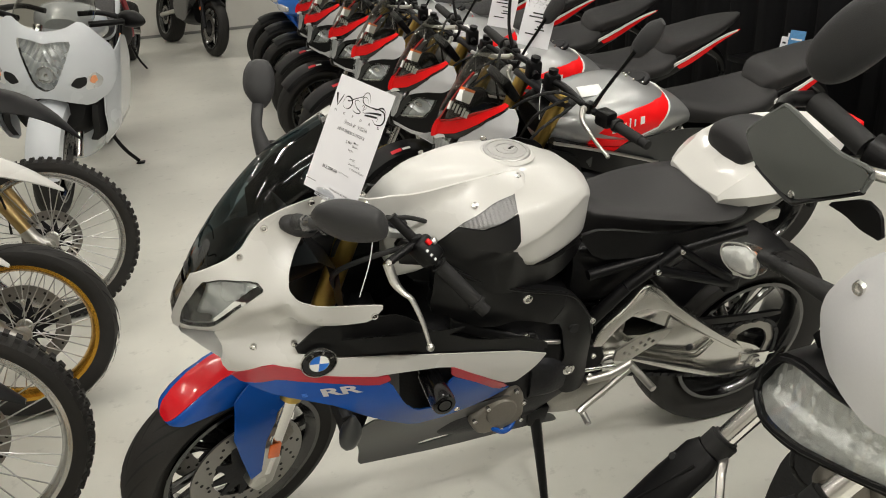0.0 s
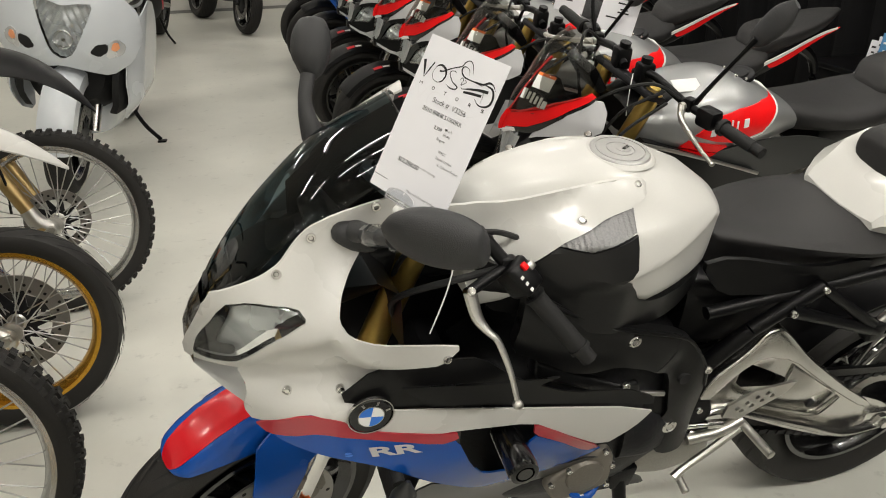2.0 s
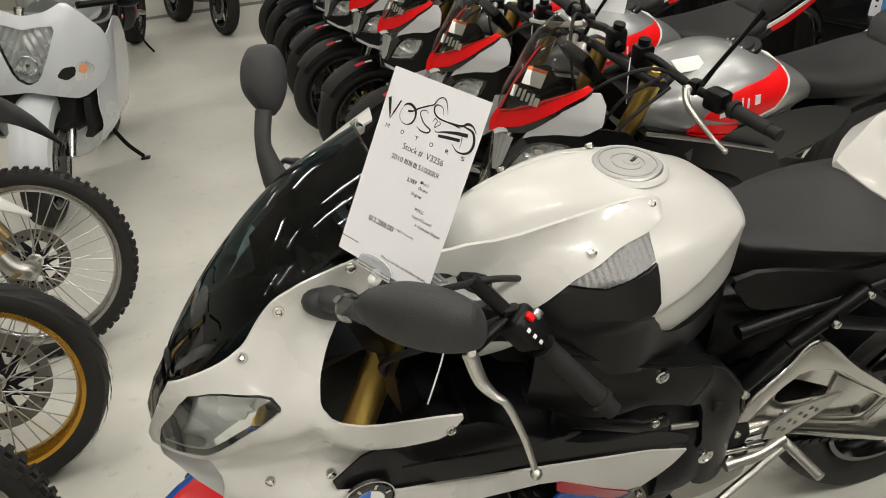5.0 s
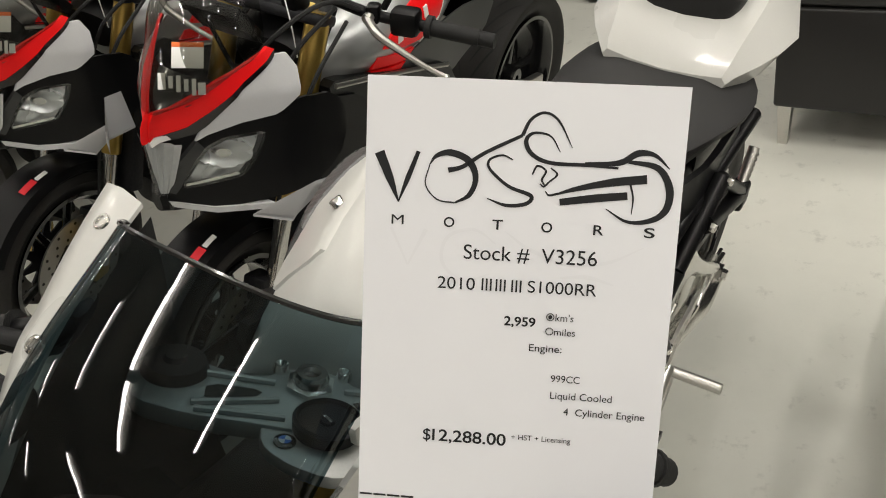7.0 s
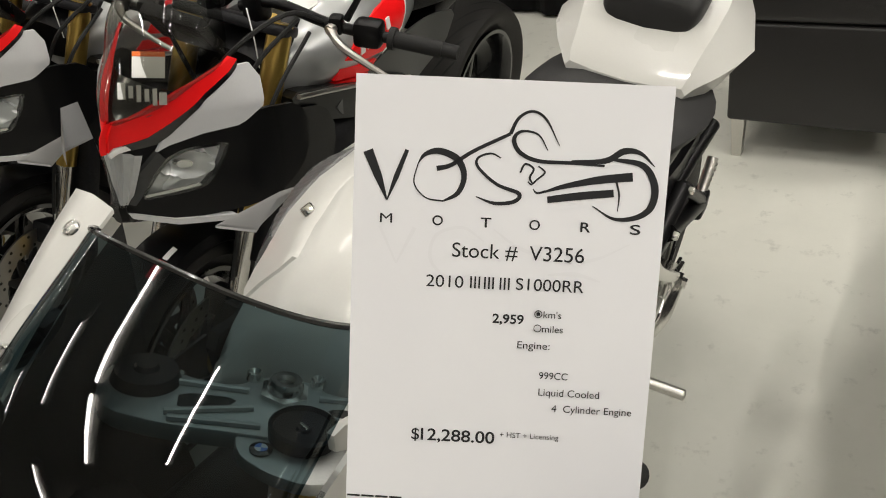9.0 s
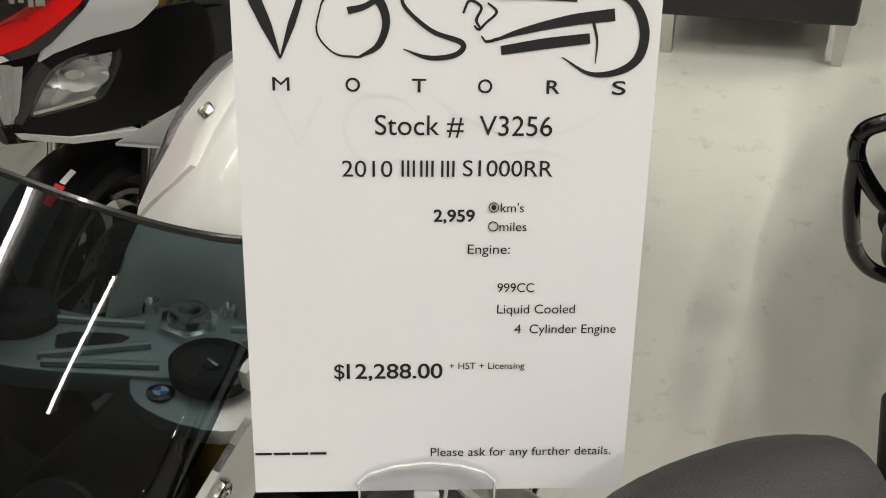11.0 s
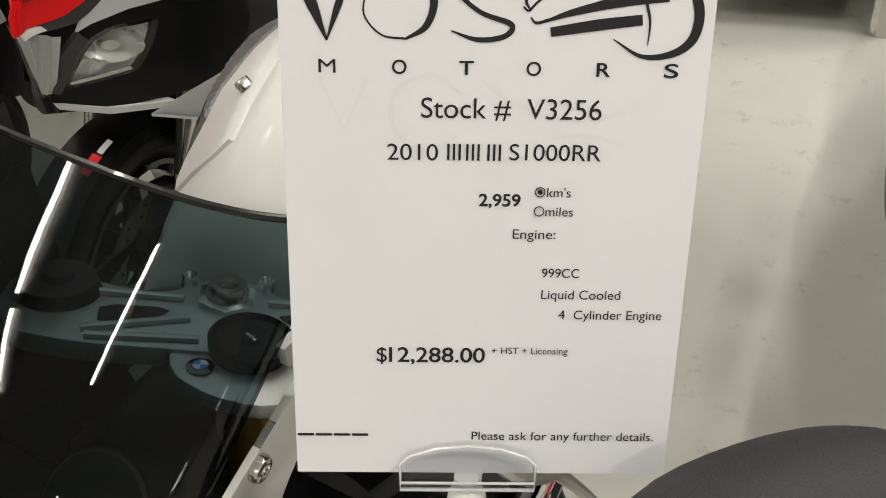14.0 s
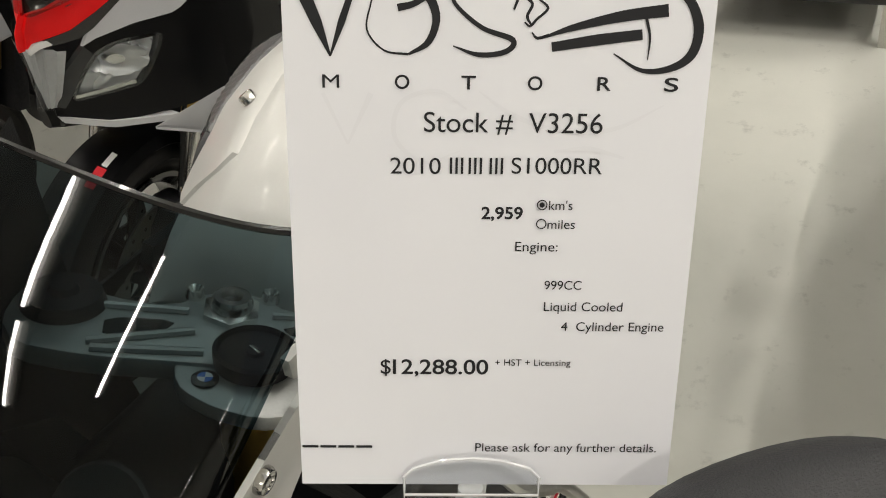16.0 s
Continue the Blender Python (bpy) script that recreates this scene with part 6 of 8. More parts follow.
def naked_motorcycle(m, label, group):
    t = thing("naked_motorcycle", label, "motorcycle", m, group)
    st = steering(1.545, 25, 10)
    rk = Vector((-math.sin(radians(25)), 0, math.cos(radians(25))))

    def fk(h, y):
        return Vector((1.415, y, 0.30)) + rk * h
    cast_wheel(t, "front_wheel", 0.30, 0.122, st @ Matrix.Translation((1.445, 0, 0.30)), GLOSSBLACK, 6, (0.06, -0.06), 0.160)
    cast_wheel(t, "rear_wheel", 0.32, 0.19, Matrix.Translation((0, 0, 0.32)), GLOSSBLACK, 6, (-0.07,), 0.11)
    part("fender", moved(lathe([(0.292, 0.064), (0.312, 0.052), (0.322, 0.0), (0.312, -0.052), (0.292, -0.064), (0.288, -0.060), (0.318, 0), (0.288, 0.060)], 24, True, 112), st @ Matrix.Translation((1.445, 0, 0.30)) @ Matrix.Rotation(radians(-38), 4, "Y")), BLACK, t, "black plastic front fender")
    fl = part("fender_label", moved(lathe([(0.3175, 0.034), (0.3215, 0.016), (0.320, 0.016), (0.316, 0.034)], 6, True, 9), st @ Matrix.Translation((1.445, 0, 0.30)) @ Matrix.Rotation(radians(-76), 4, "Y")), LABELRED, t, "small red label")
    part("fender_mark", moved(lathe([(0.3165, 0.030), (0.3205, 0.020), (0.319, 0.020), (0.315, 0.030)], 6, True, 7), st @ Matrix.Translation((1.445, 0, 0.30)) @ Matrix.Rotation(radians(-86), 4, "Y")), LABELWHITE, fl)
    for s in (1, -1):
        nw = nose_w if s > 0 else nose_far
        leg = part("fork_leg", moved(bar(fk(0.34, s * 0.107), fk(0.78, s * 0.107), 0.027, 18), st), GOLD, t, "gold fork tube")
        part("fork_slider", moved(bar(fk(0.0, s * 0.107), fk(0.36, s * 0.107), 0.0215, 16), st), CHROME, leg)
        part("fork_foot", moved(prism([(1.37, 0.43), (1.37, 0.34), (1.41, 0.265), (1.465, 0.27), (1.47, 0.32), (1.42, 0.40)], s * 0.088, s * 0.124, 0.008), st), GOLD, leg)
        part("caliper", moved(prism([(1.38, 0.47), (1.32, 0.44), (1.31, 0.38), (1.355, 0.36), (1.40, 0.41)], s * 0.045, s * 0.105, 0.008), st), DARKMETAL, t)
        part("beak_side", shell([(1.499, 0.888), (1.477, 0.899), (1.449, 0.914), (1.420, 0.943), (1.372, 0.996), (1.312, 1.046), (1.320, 1.052), (1.355, 1.031), (1.398, 1.005), (1.436, 0.977), (1.463, 0.955), (1.484, 0.949), (1.495, 0.925)], off(nw, 0.004), 0.008, 0.012, s, (), 0), RED, t, "red gloss beak")
        part("beak_edge", shell([(1.312, 1.044), (1.372, 0.994), (1.420, 0.941), (1.449, 0.912), (1.477, 0.897), (1.470, 0.886), (1.441, 0.897), (1.425, 0.914), (1.376, 0.982), (1.316, 1.034)], off(nw, 0.002), 0.008, 0.012, s, (), 0), GLOSSBLACK, t)
        part("side_panel", shell([(1.316, 1.035), (1.294, 1.034), (1.287, 1.008), (1.300, 0.956), (1.341, 0.925), (1.384, 0.915), (1.426, 0.893), (1.441, 0.880), (1.432, 0.905), (1.419, 0.922), (1.374, 0.985)], off(nw, 0.0), 0.006, 0.012, s, (), 0), PALEGREY, t, "pale grey nose side panel")
        part("lamp_cheek", shell([(1.441, 0.880), (1.468, 0.833), (1.490, 0.765), (1.480, 0.758), (1.472, 0.775), (1.450, 0.834), (1.434, 0.864)], off(nw, 0.002), 0.010, 0.012, s, (), 0), DARKGREY, t)
        part("beak_chevron", shell([(1.499, 0.886), (1.474, 0.897), (1.470, 0.889), (1.497, 0.875)], off(nw, 0.005), 0.006, 0.012, s, (), 0), LABELWHITE, t, "white chevron under the beak")
        part("headlight_surround", shell([(1.441, 0.878), (1.426, 0.890), (1.384, 0.912), (1.341, 0.922), (1.300, 0.952), (1.22, 0.93), (1.18, 0.86), (1.22, 0.78), (1.32, 0.740), (1.44, 0.715), (1.492, 0.735), (1.490, 0.765), (1.468, 0.833)], off(nw, -0.004), 0.008, 0.014, s, [NAKED_LAMP]), BLACK, t, "black headlight surround")
        hl = part("headlight", shell(NAKED_LAMP, fluted(nw, 0.022, 1.405, 0.842, 0.030, 0.018), 0.003, 0.006, s), REFLECTOR, t, "clear side headlight")
        part("headlight_bezel", shell([(1.353, 0.892), (1.406, 0.885), (1.432, 0.864), (1.448, 0.831), (1.470, 0.780), (1.462, 0.780), (1.441, 0.830), (1.425, 0.858), (1.402, 0.877), (1.354, 0.884)], off(nw, -0.008), 0.010, 0.012, s, (), 0), GLOSSBLACK, hl)
        part("lamp_strip", shell([(1.462, 0.772), (1.431, 0.781), (1.394, 0.794), (1.396, 0.800), (1.431, 0.788), (1.461, 0.779)], off(nw, -0.010), 0.006, 0.012, s, (), 0), CHROME, hl)
        part("bulb_cap", shell([(1.405 + 0.010 * math.cos(a), 0.842 + 0.010 * math.sin(a)) for a in [radians(36 * k) for k in range(10)]], off(nw, -0.020), 0.012, 0.01, s), CHROME, hl)
        part("lens", shell(NAKED_LAMP, off(nw, -0.004), 0.0015, 0.012, s), LENS, hl)
        part("winglet", join(shell([(1.490, 0.742), (1.437, 0.722), (1.362, 0.722), (1.362, 0.710), (1.437, 0.708), (1.488, 0.728)], off(nw, 0.004), 0.02, 0.02, s, (), 0), loft([[Vector(q) for q in ((1.440, s * 0.205, 0.750), (1.352, s * 0.300, 0.812), (1.300, s * 0.310, 0.800), (1.330, s * 0.250, 0.745), (1.400, s * 0.270, 0.738))], [Vector(q) - Vector((0, 0, 0.006)) for q in ((1.440, s * 0.205, 0.750), (1.352, s * 0.300, 0.812), (1.300, s * 0.310, 0.800), (1.330, s * 0.250, 0.745), (1.400, s * 0.270, 0.738))]])), PALEGREY, t, "pale grey winglet")
        part("side_duct", shell([(1.15, 0.85), (1.13, 0.76), (1.20, 0.70), (1.16, 0.60), (1.02, 0.58), (0.98, 0.72), (1.02, 0.80)], lambda x, z: 0.165, 0.006, 0.03, s), BLACK, t)
        part("tank_flash", shell([(0.628, 0.942), (0.700, 0.950), (0.800, 0.944), (0.884, 0.926), (0.940, 0.874), (0.860, 0.848), (0.793, 0.838), (0.700, 0.864)], off(naked_tank, 0.006), 0.014, 0.012, s, (), 0), RED, t, "red flash on the tank")
        part("flash_line", shell([(0.622, 0.944), (0.700, 0.862), (0.793, 0.835), (0.793, 0.830), (0.696, 0.855), (0.612, 0.944)], off(naked_tank, 0.006), 0.014, 0.012, s, (), 0), LABELWHITE, t)
        for k in range(3):
            part("tank_stripe", shell([(0.955 + 0.016 * k, 0.858 - 0.033 * k), (0.970 + 0.014 * k, 0.832 - 0.030 * k), (0.845 + 0.030 * k, 0.806 - 0.024 * k), (0.815 + 0.030 * k, 0.826 - 0.024 * k)], off(naked_tank, 0.006), 0.014, 0.014, s, (), 0), RED, t)
        for k, (w_, h_) in enumerate(((0.022, 0.026), (0.006, 0.034), (0.006, 0.026), (0.006, 0.034), (0.006, 0.026), (0.022, 0.026))):
            x = 0.895 - 0.019 * k - (0.008 if k > 0 else 0) - (0.006 if k == 5 else 0)
            z = 0.872 + 0.004 * k
            part("tank_mark", shell([(x, z), (x - w_ * 0.8, z + 0.002), (x - w_ * 0.8, z + h_), (x, z + h_)], off(naked_tank, 0.0095), 0.004, 0.03, s, (), 0), LABELWHITE, t, "", False)
        part("frame_spar", shell([(1.12, 0.87), (1.00, 0.835), (0.82, 0.775), (0.66, 0.72), (0.60, 0.60), (0.56, 0.45), (0.63, 0.43), (0.70, 0.56), (0.78, 0.66), (0.98, 0.74), (1.10, 0.79)], lambda x, z: 0.155 + 0.02 * smooth01(1.1, 0.8, x), 0.03, 0.02, s), SATIN, t, "black frame spar")
        part("frame_line", tube([(1.12, s * 0.176, 0.868), (1.00, s * 0.182, 0.833), (0.82, s * 0.184, 0.773), (0.68, s * 0.184, 0.722)], 0.006, 6, 4), ALU, t, "bright edge of the frame")
        part("tail_side", shell([(0.13, 0.852), (0.02, 0.896), (-0.24, 0.975), (-0.225, 0.962), (-0.02, 0.880), (0.11, 0.836)], lambda x, z: 0.125 - 0.05 * smooth01(0.1, -0.2, x), 0.006, 0.02, s), RED, t, "red tail panel")
        part("tail_edge", shell([(0.18, 0.855), (0.02, 0.915), (-0.225, 0.975), (-0.222, 0.965), (0.02, 0.902), (0.17, 0.842)], lambda x, z: 0.128 - 0.05 * smooth01(0.1, -0.2, x), 0.006, 0.02, s), LABELWHITE, t)
        part("tank_skirt", shell([(0.98, 0.775), (0.80, 0.815), (0.66, 0.825), (0.50, 0.815), (0.36, 0.78), (0.42, 0.70), (0.62, 0.655), (0.80, 0.665), (0.95, 0.735)], lambda x, z: 0.145 + 0.02 * smooth01(0.5, 0.8, x), 0.006, 0.03, s), DARKGREY, t, "dark grey panel under the tank")
        part("foot_peg", bar((0.45, s * 0.14, 0.44), (0.44, s * 0.24, 0.43), 0.012), ALU, t)
        # bars
        def held(x, y, z):
            """A place on the left bar, or its mirror on the right one, about the turned steering."""
            q = st.inverted() @ Vector((x, y, z))
            return st @ Vector((q.x, s * q.y, q.z))
        hb = part("handlebar", tube([held(1.10, 0.03, 1.030), held(1.078, 0.10, 1.045), held(1.03, 0.20, 1.005), held(0.99, 0.28, 0.985), held(0.955, 0.42, 0.974)], 0.012, 10), BLACK, t, "black tubular handlebar")
        part("grip", join(bar(held(0.978, 0.325, 0.981), held(0.953, 0.430, 0.9735), 0.0175, 14), bar(held(0.979, 0.318, 0.982), held(0.976, 0.330, 0.981), 0.024, 14), bar(held(0.953, 0.430, 0.9735), held(0.946, 0.462, 0.971), 0.0155, 12)), GRIP, hb, "black rubber grip")
        part("switch_pod", join(moved(rbox(0.050, 0.062, 0.056, 0.012, 2), Matrix.Translation(held(0.992, 0.275, 0.988)) @ Matrix.Rotation(radians(14 * s), 4, "Z")), moved(rbox(0.034, 0.030, 0.040, 0.008, 2), Matrix.Translation(held(1.022, 0.215, 1.004)) @ Matrix.Rotation(radians(20 * s), 4, "Z"))), BLACK, hb, "black switch pod")
        part("bar_clamp", join(moved(rbox(0.05, 0.045, 0.07, 0.010, 2), Matrix.Translation(held(1.085, 0.06, 1.035))), bar(held(1.085, 0.06, 1.05), held(1.083, 0.06, 1.085), 0.017, 12)), BLACK, hb)
        part("lever", join(tube([held(1.045, 0.215, 1.000), held(1.070, 0.260, 0.985), held(1.070, 0.320, 0.962), held(1.062, 0.370, 0.940), held(1.055, 0.412, 0.926)], [0.011, 0.009, 0.007, 0.006, 0.006], 8, 4), bar(held(1.010, 0.215, 1.005), held(1.050, 0.215, 1.000), 0.012, 8), moved(lathe([(0.008 * math.sin(math.pi * k / 6), 0.008 * math.cos(math.pi * k / 6)) for k in range(7)], 10), Matrix.Translation(held(1.055, 0.412, 0.926)))), ALU, hb, "silver brake or clutch lever")
        part("mirror_stalk", tube([held(1.02, 0.24, 1.02), held(1.015, 0.28, 1.09), held(0.985, 0.325, 1.19), held(0.968, 0.345, 1.24)], [0.008, 0.006, 0.006, 0.009], 8, 4), BLACK, hb)
        part("mirror_head", moved(body([(0.085, 0.012, 0, 0.008, -0.008), (0.055, 0.030, 0, 0.014, -0.014), (-0.02, 0.036, 0, 0.015, -0.015), (-0.070, 0.014, 0, 0.006, -0.006)], 2.4, 16), Matrix.Translation(held(0.945, 0.37, 1.29)) @ Matrix.Rotation(radians(-32 * s), 4, "X") @ Matrix.Rotation(radians(78), 4, "Y")), GRAIN, hb, "black rear-view mirror")
    # beak tip, centre lens, screen
    rows = []
    for x, z in ((1.494, 0.884), (1.495, 0.895), (1.492, 0.922), (1.481, 0.949)):
        rows.append([(x + 0.015 * (1 - (i / 5) ** 2), nose_mid(z) + (nose_w(x, z) - nose_mid(z)) * i / 5, z) for i in range(-5, 6)])
    part("beak_tip", loft(rows, False, False), RED, t)
    rows = [[(x + 0.012 * (1 - (i / 5) ** 2) - 0.004 * (i % 2), 0.018 + w * i / 5, z) for i in range(-5, 6)] for x, w, z in ((1.468, 0.058, 0.880), (1.474, 0.044, 0.84), (1.482, 0.028, 0.795), (1.486, 0.012, 0.762))]
    cl = part("centre_light", loft(rows, False, False), LAMPGREY, t, "clear centre headlight")
    rows = [[(x + 0.020 * (1 - (i / 5) ** 2), 0.018 + w * i / 5, z) for i in range(-5, 6)] for x, w, z in ((1.472, 0.060, 0.880), (1.478, 0.046, 0.84), (1.486, 0.030, 0.795), (1.490, 0.013, 0.762))]
    part("lens", loft(rows, False, False), LENS, cl)
    part("nose_tip", moved(rbox(0.05, 0.03, 0.03, 0.008), Matrix.Translation((1.465, 0.018, 0.73))), BLACK, t)
    part("nose_chin", body([(1.50, 0.012, 0.735, 0.760, 0.715), (1.47, 0.045, 0.735, 0.775, 0.705), (1.40, 0.11, 0.74, 0.80, 0.69), (1.28, 0.14, 0.76, 0.85, 0.70)], 2.6), BLACK, t)
    sc_c = [(1.486, 0, 0.945), (1.466, 0, 0.985), (1.424, 0, 1.058), (1.378, 0, 1.122), (1.325, 0, 1.180)]
    sc_e = [(1.482, 0.026, 0.950), (1.438, 0.095, 0.978), (1.385, 0.148, 1.014), (1.325, 0.188, 1.052), (1.275, 0.130, 1.130)]
    sc = part("windscreen", nose_shift(loft(screen_sheet(sc_c, sc_e), False, False)), CLEARSCREEN, t, "lightly smoked windscreen")
    LM = Matrix.Translation((1.420, 0.096, 1.052)) @ Matrix.Rotation(radians(30), 4, "Z") @ Matrix.Rotation(radians(-40), 4, "Y")
    part("screen_label", moved(rbox(0.002, 0.058, 0.046, 0.0005), LM), LABELWHITE, sc, "white warning label")
    part("label_band", moved(rbox(0.003, 0.058, 0.009, 0.0005), LM @ Matrix.Translation((0, 0, 0.019))), ORANGE, sc)
    inner = screen_sheet([(1.474, 0, 0.938), (1.445, 0, 0.965), (1.405, 0, 0.995)], [(1.47, 0.026, 0.940), (1.42, 0.092, 0.965), (1.36, 0.140, 1.000)])
    part("screen_base", nose_shift(loft(inner, False, False)), GLOSSBLACK, t)
    for k in range(6):
        part("screen_mark", moved(rbox(0.002, 0.008 if k % 5 else 0.014, 0.022 if k % 2 else 0.030, 0.0005), Matrix.Translation((1.452 - 0.0055 * k + (0.003 if k == 0 else 0), 0.052 + 0.0135 * k, 1.004 - 0.002 * k)) @ Matrix.Rotation(radians(32), 4, "Z") @ Matrix.Rotation(radians(-38), 4, "Y")), LABELWHITE, sc)
    part("instrument", moved(rbox(0.03, 0.15, 0.09, 0.008), Matrix.Translation((1.24, 0, 1.03)) @ Matrix.Rotation(radians(35), 4, "Y")), BLACK, t)
    part("yoke", moved(rbox(0.07, 0.27, 0.025, 0.008), st @ Matrix.Translation(fk(0.765, 0)) @ Matrix.Rotation(radians(-25), 4, "Y")), DARKMETAL, t)
    part("tank", body([(1.10, 0.11, 0.88, 0.94, 0.80), (1.02, 0.15, 0.88, 0.965, 0.79), (0.90, 0.178, 0.88, 0.988, 0.78), (0.79, 0.180, 0.88, 0.998, 0.77), (0.70, 0.170, 0.88, 0.975, 0.77), (0.62, 0.145, 0.875, 0.942, 0.77), (0.55, 0.115, 0.855, 0.905, 0.78), (0.48, 0.080, 0.83, 0.866, 0.79)], 2.4), SILVER, t, "silver-grey fuel tank")
    cp = part("filler_cap", moved(lathe([(0, 0.010), (0.030, 0.010), (0.033, 0.004), (0.042, 0.006), (0.050, 0.004), (0.052, -0.008)], 32), Matrix.Translation((0.705, 0, 0.976)) @ Matrix.Rotation(radians(90), 4, "X") @ Matrix.Rotation(radians(-16), 4, "Z")), DARKMETAL, t, "round black filler cap")
    for k in range(8):
        a = 2 * math.pi * k / 8
        bolt((0.705 + 0.045 * math.cos(a), 0.045 * math.sin(a), 0.981 + 0.0125 * math.cos(a)), (-0.27, 0, 0.96), 0.005, cp)
    part("tank_front", body([(1.13, 0.09, 0.90, 0.94, 0.85), (1.06, 0.11, 0.92, 0.975, 0.87), (0.98, 0.09, 0.94, 0.985, 0.88)], 3.0), BLACK, t)
    part("tank_label", moved(rbox(0.09, 0.05, 0.003, 0.001), Matrix.Translation((0.93, 0.06, 0.986)) @ Matrix.Rotation(radians(-22), 4, "X")), LABELWHITE, t)
    part("emblem", moved(lathe([(0, 0.004), (0.016, 0.004), (0.018, 0)], 20), Matrix.Translation((1.03, 0.05, 0.98)) @ Matrix.Rotation(radians(75), 4, "X")), GOLD, t)
    part("seat", body([(0.55, 0.070, 0.86, 0.900, 0.80), (0.46, 0.110, 0.845, 0.885, 0.79), (0.33, 0.145, 0.835, 0.875, 0.79), (0.20, 0.145, 0.845, 0.890, 0.80), (0.13, 0.12, 0.86, 0.91, 0.82)], 2.8), VINYL, t, "black rider seat")
    part("pillion_seat", body([(0.17, 0.060, 0.875, 0.900, 0.84), (0.135, 0.095, 0.918, 0.950, 0.86), (0.09, 0.106, 0.940, 0.968, 0.88), (0.0, 0.104, 0.958, 0.984, 0.905), (-0.12, 0.084, 0.984, 1.008, 0.945), (-0.21, 0.050, 1.006, 1.024, 0.98), (-0.27, 0.014, 1.020, 1.030, 1.008)], 3.4), VINYL, t, "black pillion seat")
    part("tail_body", body([(0.40, 0.10, 0.77, 0.82, 0.70), (0.15, 0.10, 0.83, 0.89, 0.76), (-0.05, 0.08, 0.90, 0.94, 0.85), (-0.21, 0.04, 0.95, 0.97, 0.92)], 3.0), BLACK, t)
    part("plate_holder", tube([(-0.10, 0, 0.89), (-0.22, 0, 0.80), (-0.28, 0, 0.64)], [0.03, 0.02, 0.016], 8), BLACK, t)
    part("engine", body([(1.12, 0.12, 0.55, 0.66, 0.42), (0.98, 0.17, 0.56, 0.74, 0.36), (0.75, 0.17, 0.54, 0.74, 0.33), (0.60, 0.12, 0.5, 0.66, 0.36)], 3.5), DARKMETAL, t, "dark engine")
    part("radiator", moved(rbox(0.04, 0.32, 0.26, 0.006), Matrix.Translation((1.20, 0, 0.60)) @ Matrix.Rotation(radians(-20), 4, "Y")), DARKMETAL, t)
    part("belly_pan", body([(1.10, 0.06, 0.33, 0.38, 0.28), (1.0, 0.13, 0.33, 0.42, 0.25), (0.75, 0.14, 0.32, 0.40, 0.24), (0.60, 0.10, 0.31, 0.36, 0.26)], 3.0), BLACK, t)
    part("swingarm", join(prism([(0.60, 0.50), (0.40, 0.50), (0.05, 0.36), (-0.05, 0.34), (-0.05, 0.29), (0.05, 0.28), (0.58, 0.42)], 0.10, 0.13, 0.008), prism([(0.60, 0.50), (0.40, 0.50), (0.05, 0.36), (-0.05, 0.34), (-0.05, 0.29), (0.05, 0.28), (0.58, 0.42)], -0.13, -0.10, 0.008)), ALU, t, "aluminium swingarm")
    part("exhaust", body([(0.42, 0.03, 0.42, 0.46, 0.38), (0.36, 0.055, 0.45, 0.52, 0.38), (0.12, 0.055, 0.52, 0.59, 0.45), (0.06, 0.045, 0.54, 0.59, 0.49)], 2.6), CAST, t).matrix_basis = Matrix.Translation((0, -0.19, 0))
    part("side_stand", join(tube([(0.70, 0.12, 0.33), (0.69, 0.16, 0.18), (0.67, 0.215, -0.03)], [0.014, 0.012, 0.010], 8), moved(rbox(0.045, 0.04, 0.008, 0.002), Matrix.Translation((0.67, 0.225, -0.042)) @ Matrix.Rotation(radians(11), 4, "X"))), BLACK, t)
    for k, pts in enumerate(([(1.06, 0.20, 1.02), (1.16, 0.16, 1.07), (1.26, 0.08, 1.0), (1.27, 0.0, 0.86)], [(1.06, -0.20, 1.02), (1.17, -0.15, 1.09), (1.25, -0.05, 1.02), (1.24, 0.02, 0.86)], [(1.09, 0.15, 1.03), (1.19, 0.10, 0.95), (1.20, 0.05, 0.80), (1.05, 0.03, 0.72)], [(1.10, 0.18, 1.01), (1.24, 0.17, 0.92), (1.30, 0.12, 0.70), (1.36, 0.11, 0.50)])):
        part("cable", moved(tube(pts, 0.005, 6), st), GRIP, t)
    part("key_tag", moved(tube([(1.14, 0.06, 1.05), (1.16, 0.085, 1.0), (1.155, 0.09, 0.93)], 0.0015, 5), st), LABELWHITE, t)
    return t


NAKED = "black, red and grey naked sport motorcycle with a red beak"
first = naked_motorcycle(pose(-0.815, -0.86, 0, -11.2, 0, 0), NAKED, "row of naked motorcycles")
for dx, dy, rz in ((-0.07, -0.75, 0.6), (-0.12, -1.50, -0.8), (-0.15, -2.18, 0.5), (-0.14, -2.78, -0.5), (-0.19, -3.38, 0.8)):
    copy_thing(first, pose(-0.815 + dx, -0.86 + dy, 0, -11.2, 0, rz))

# ---- off-road motorcycles across the aisle ----


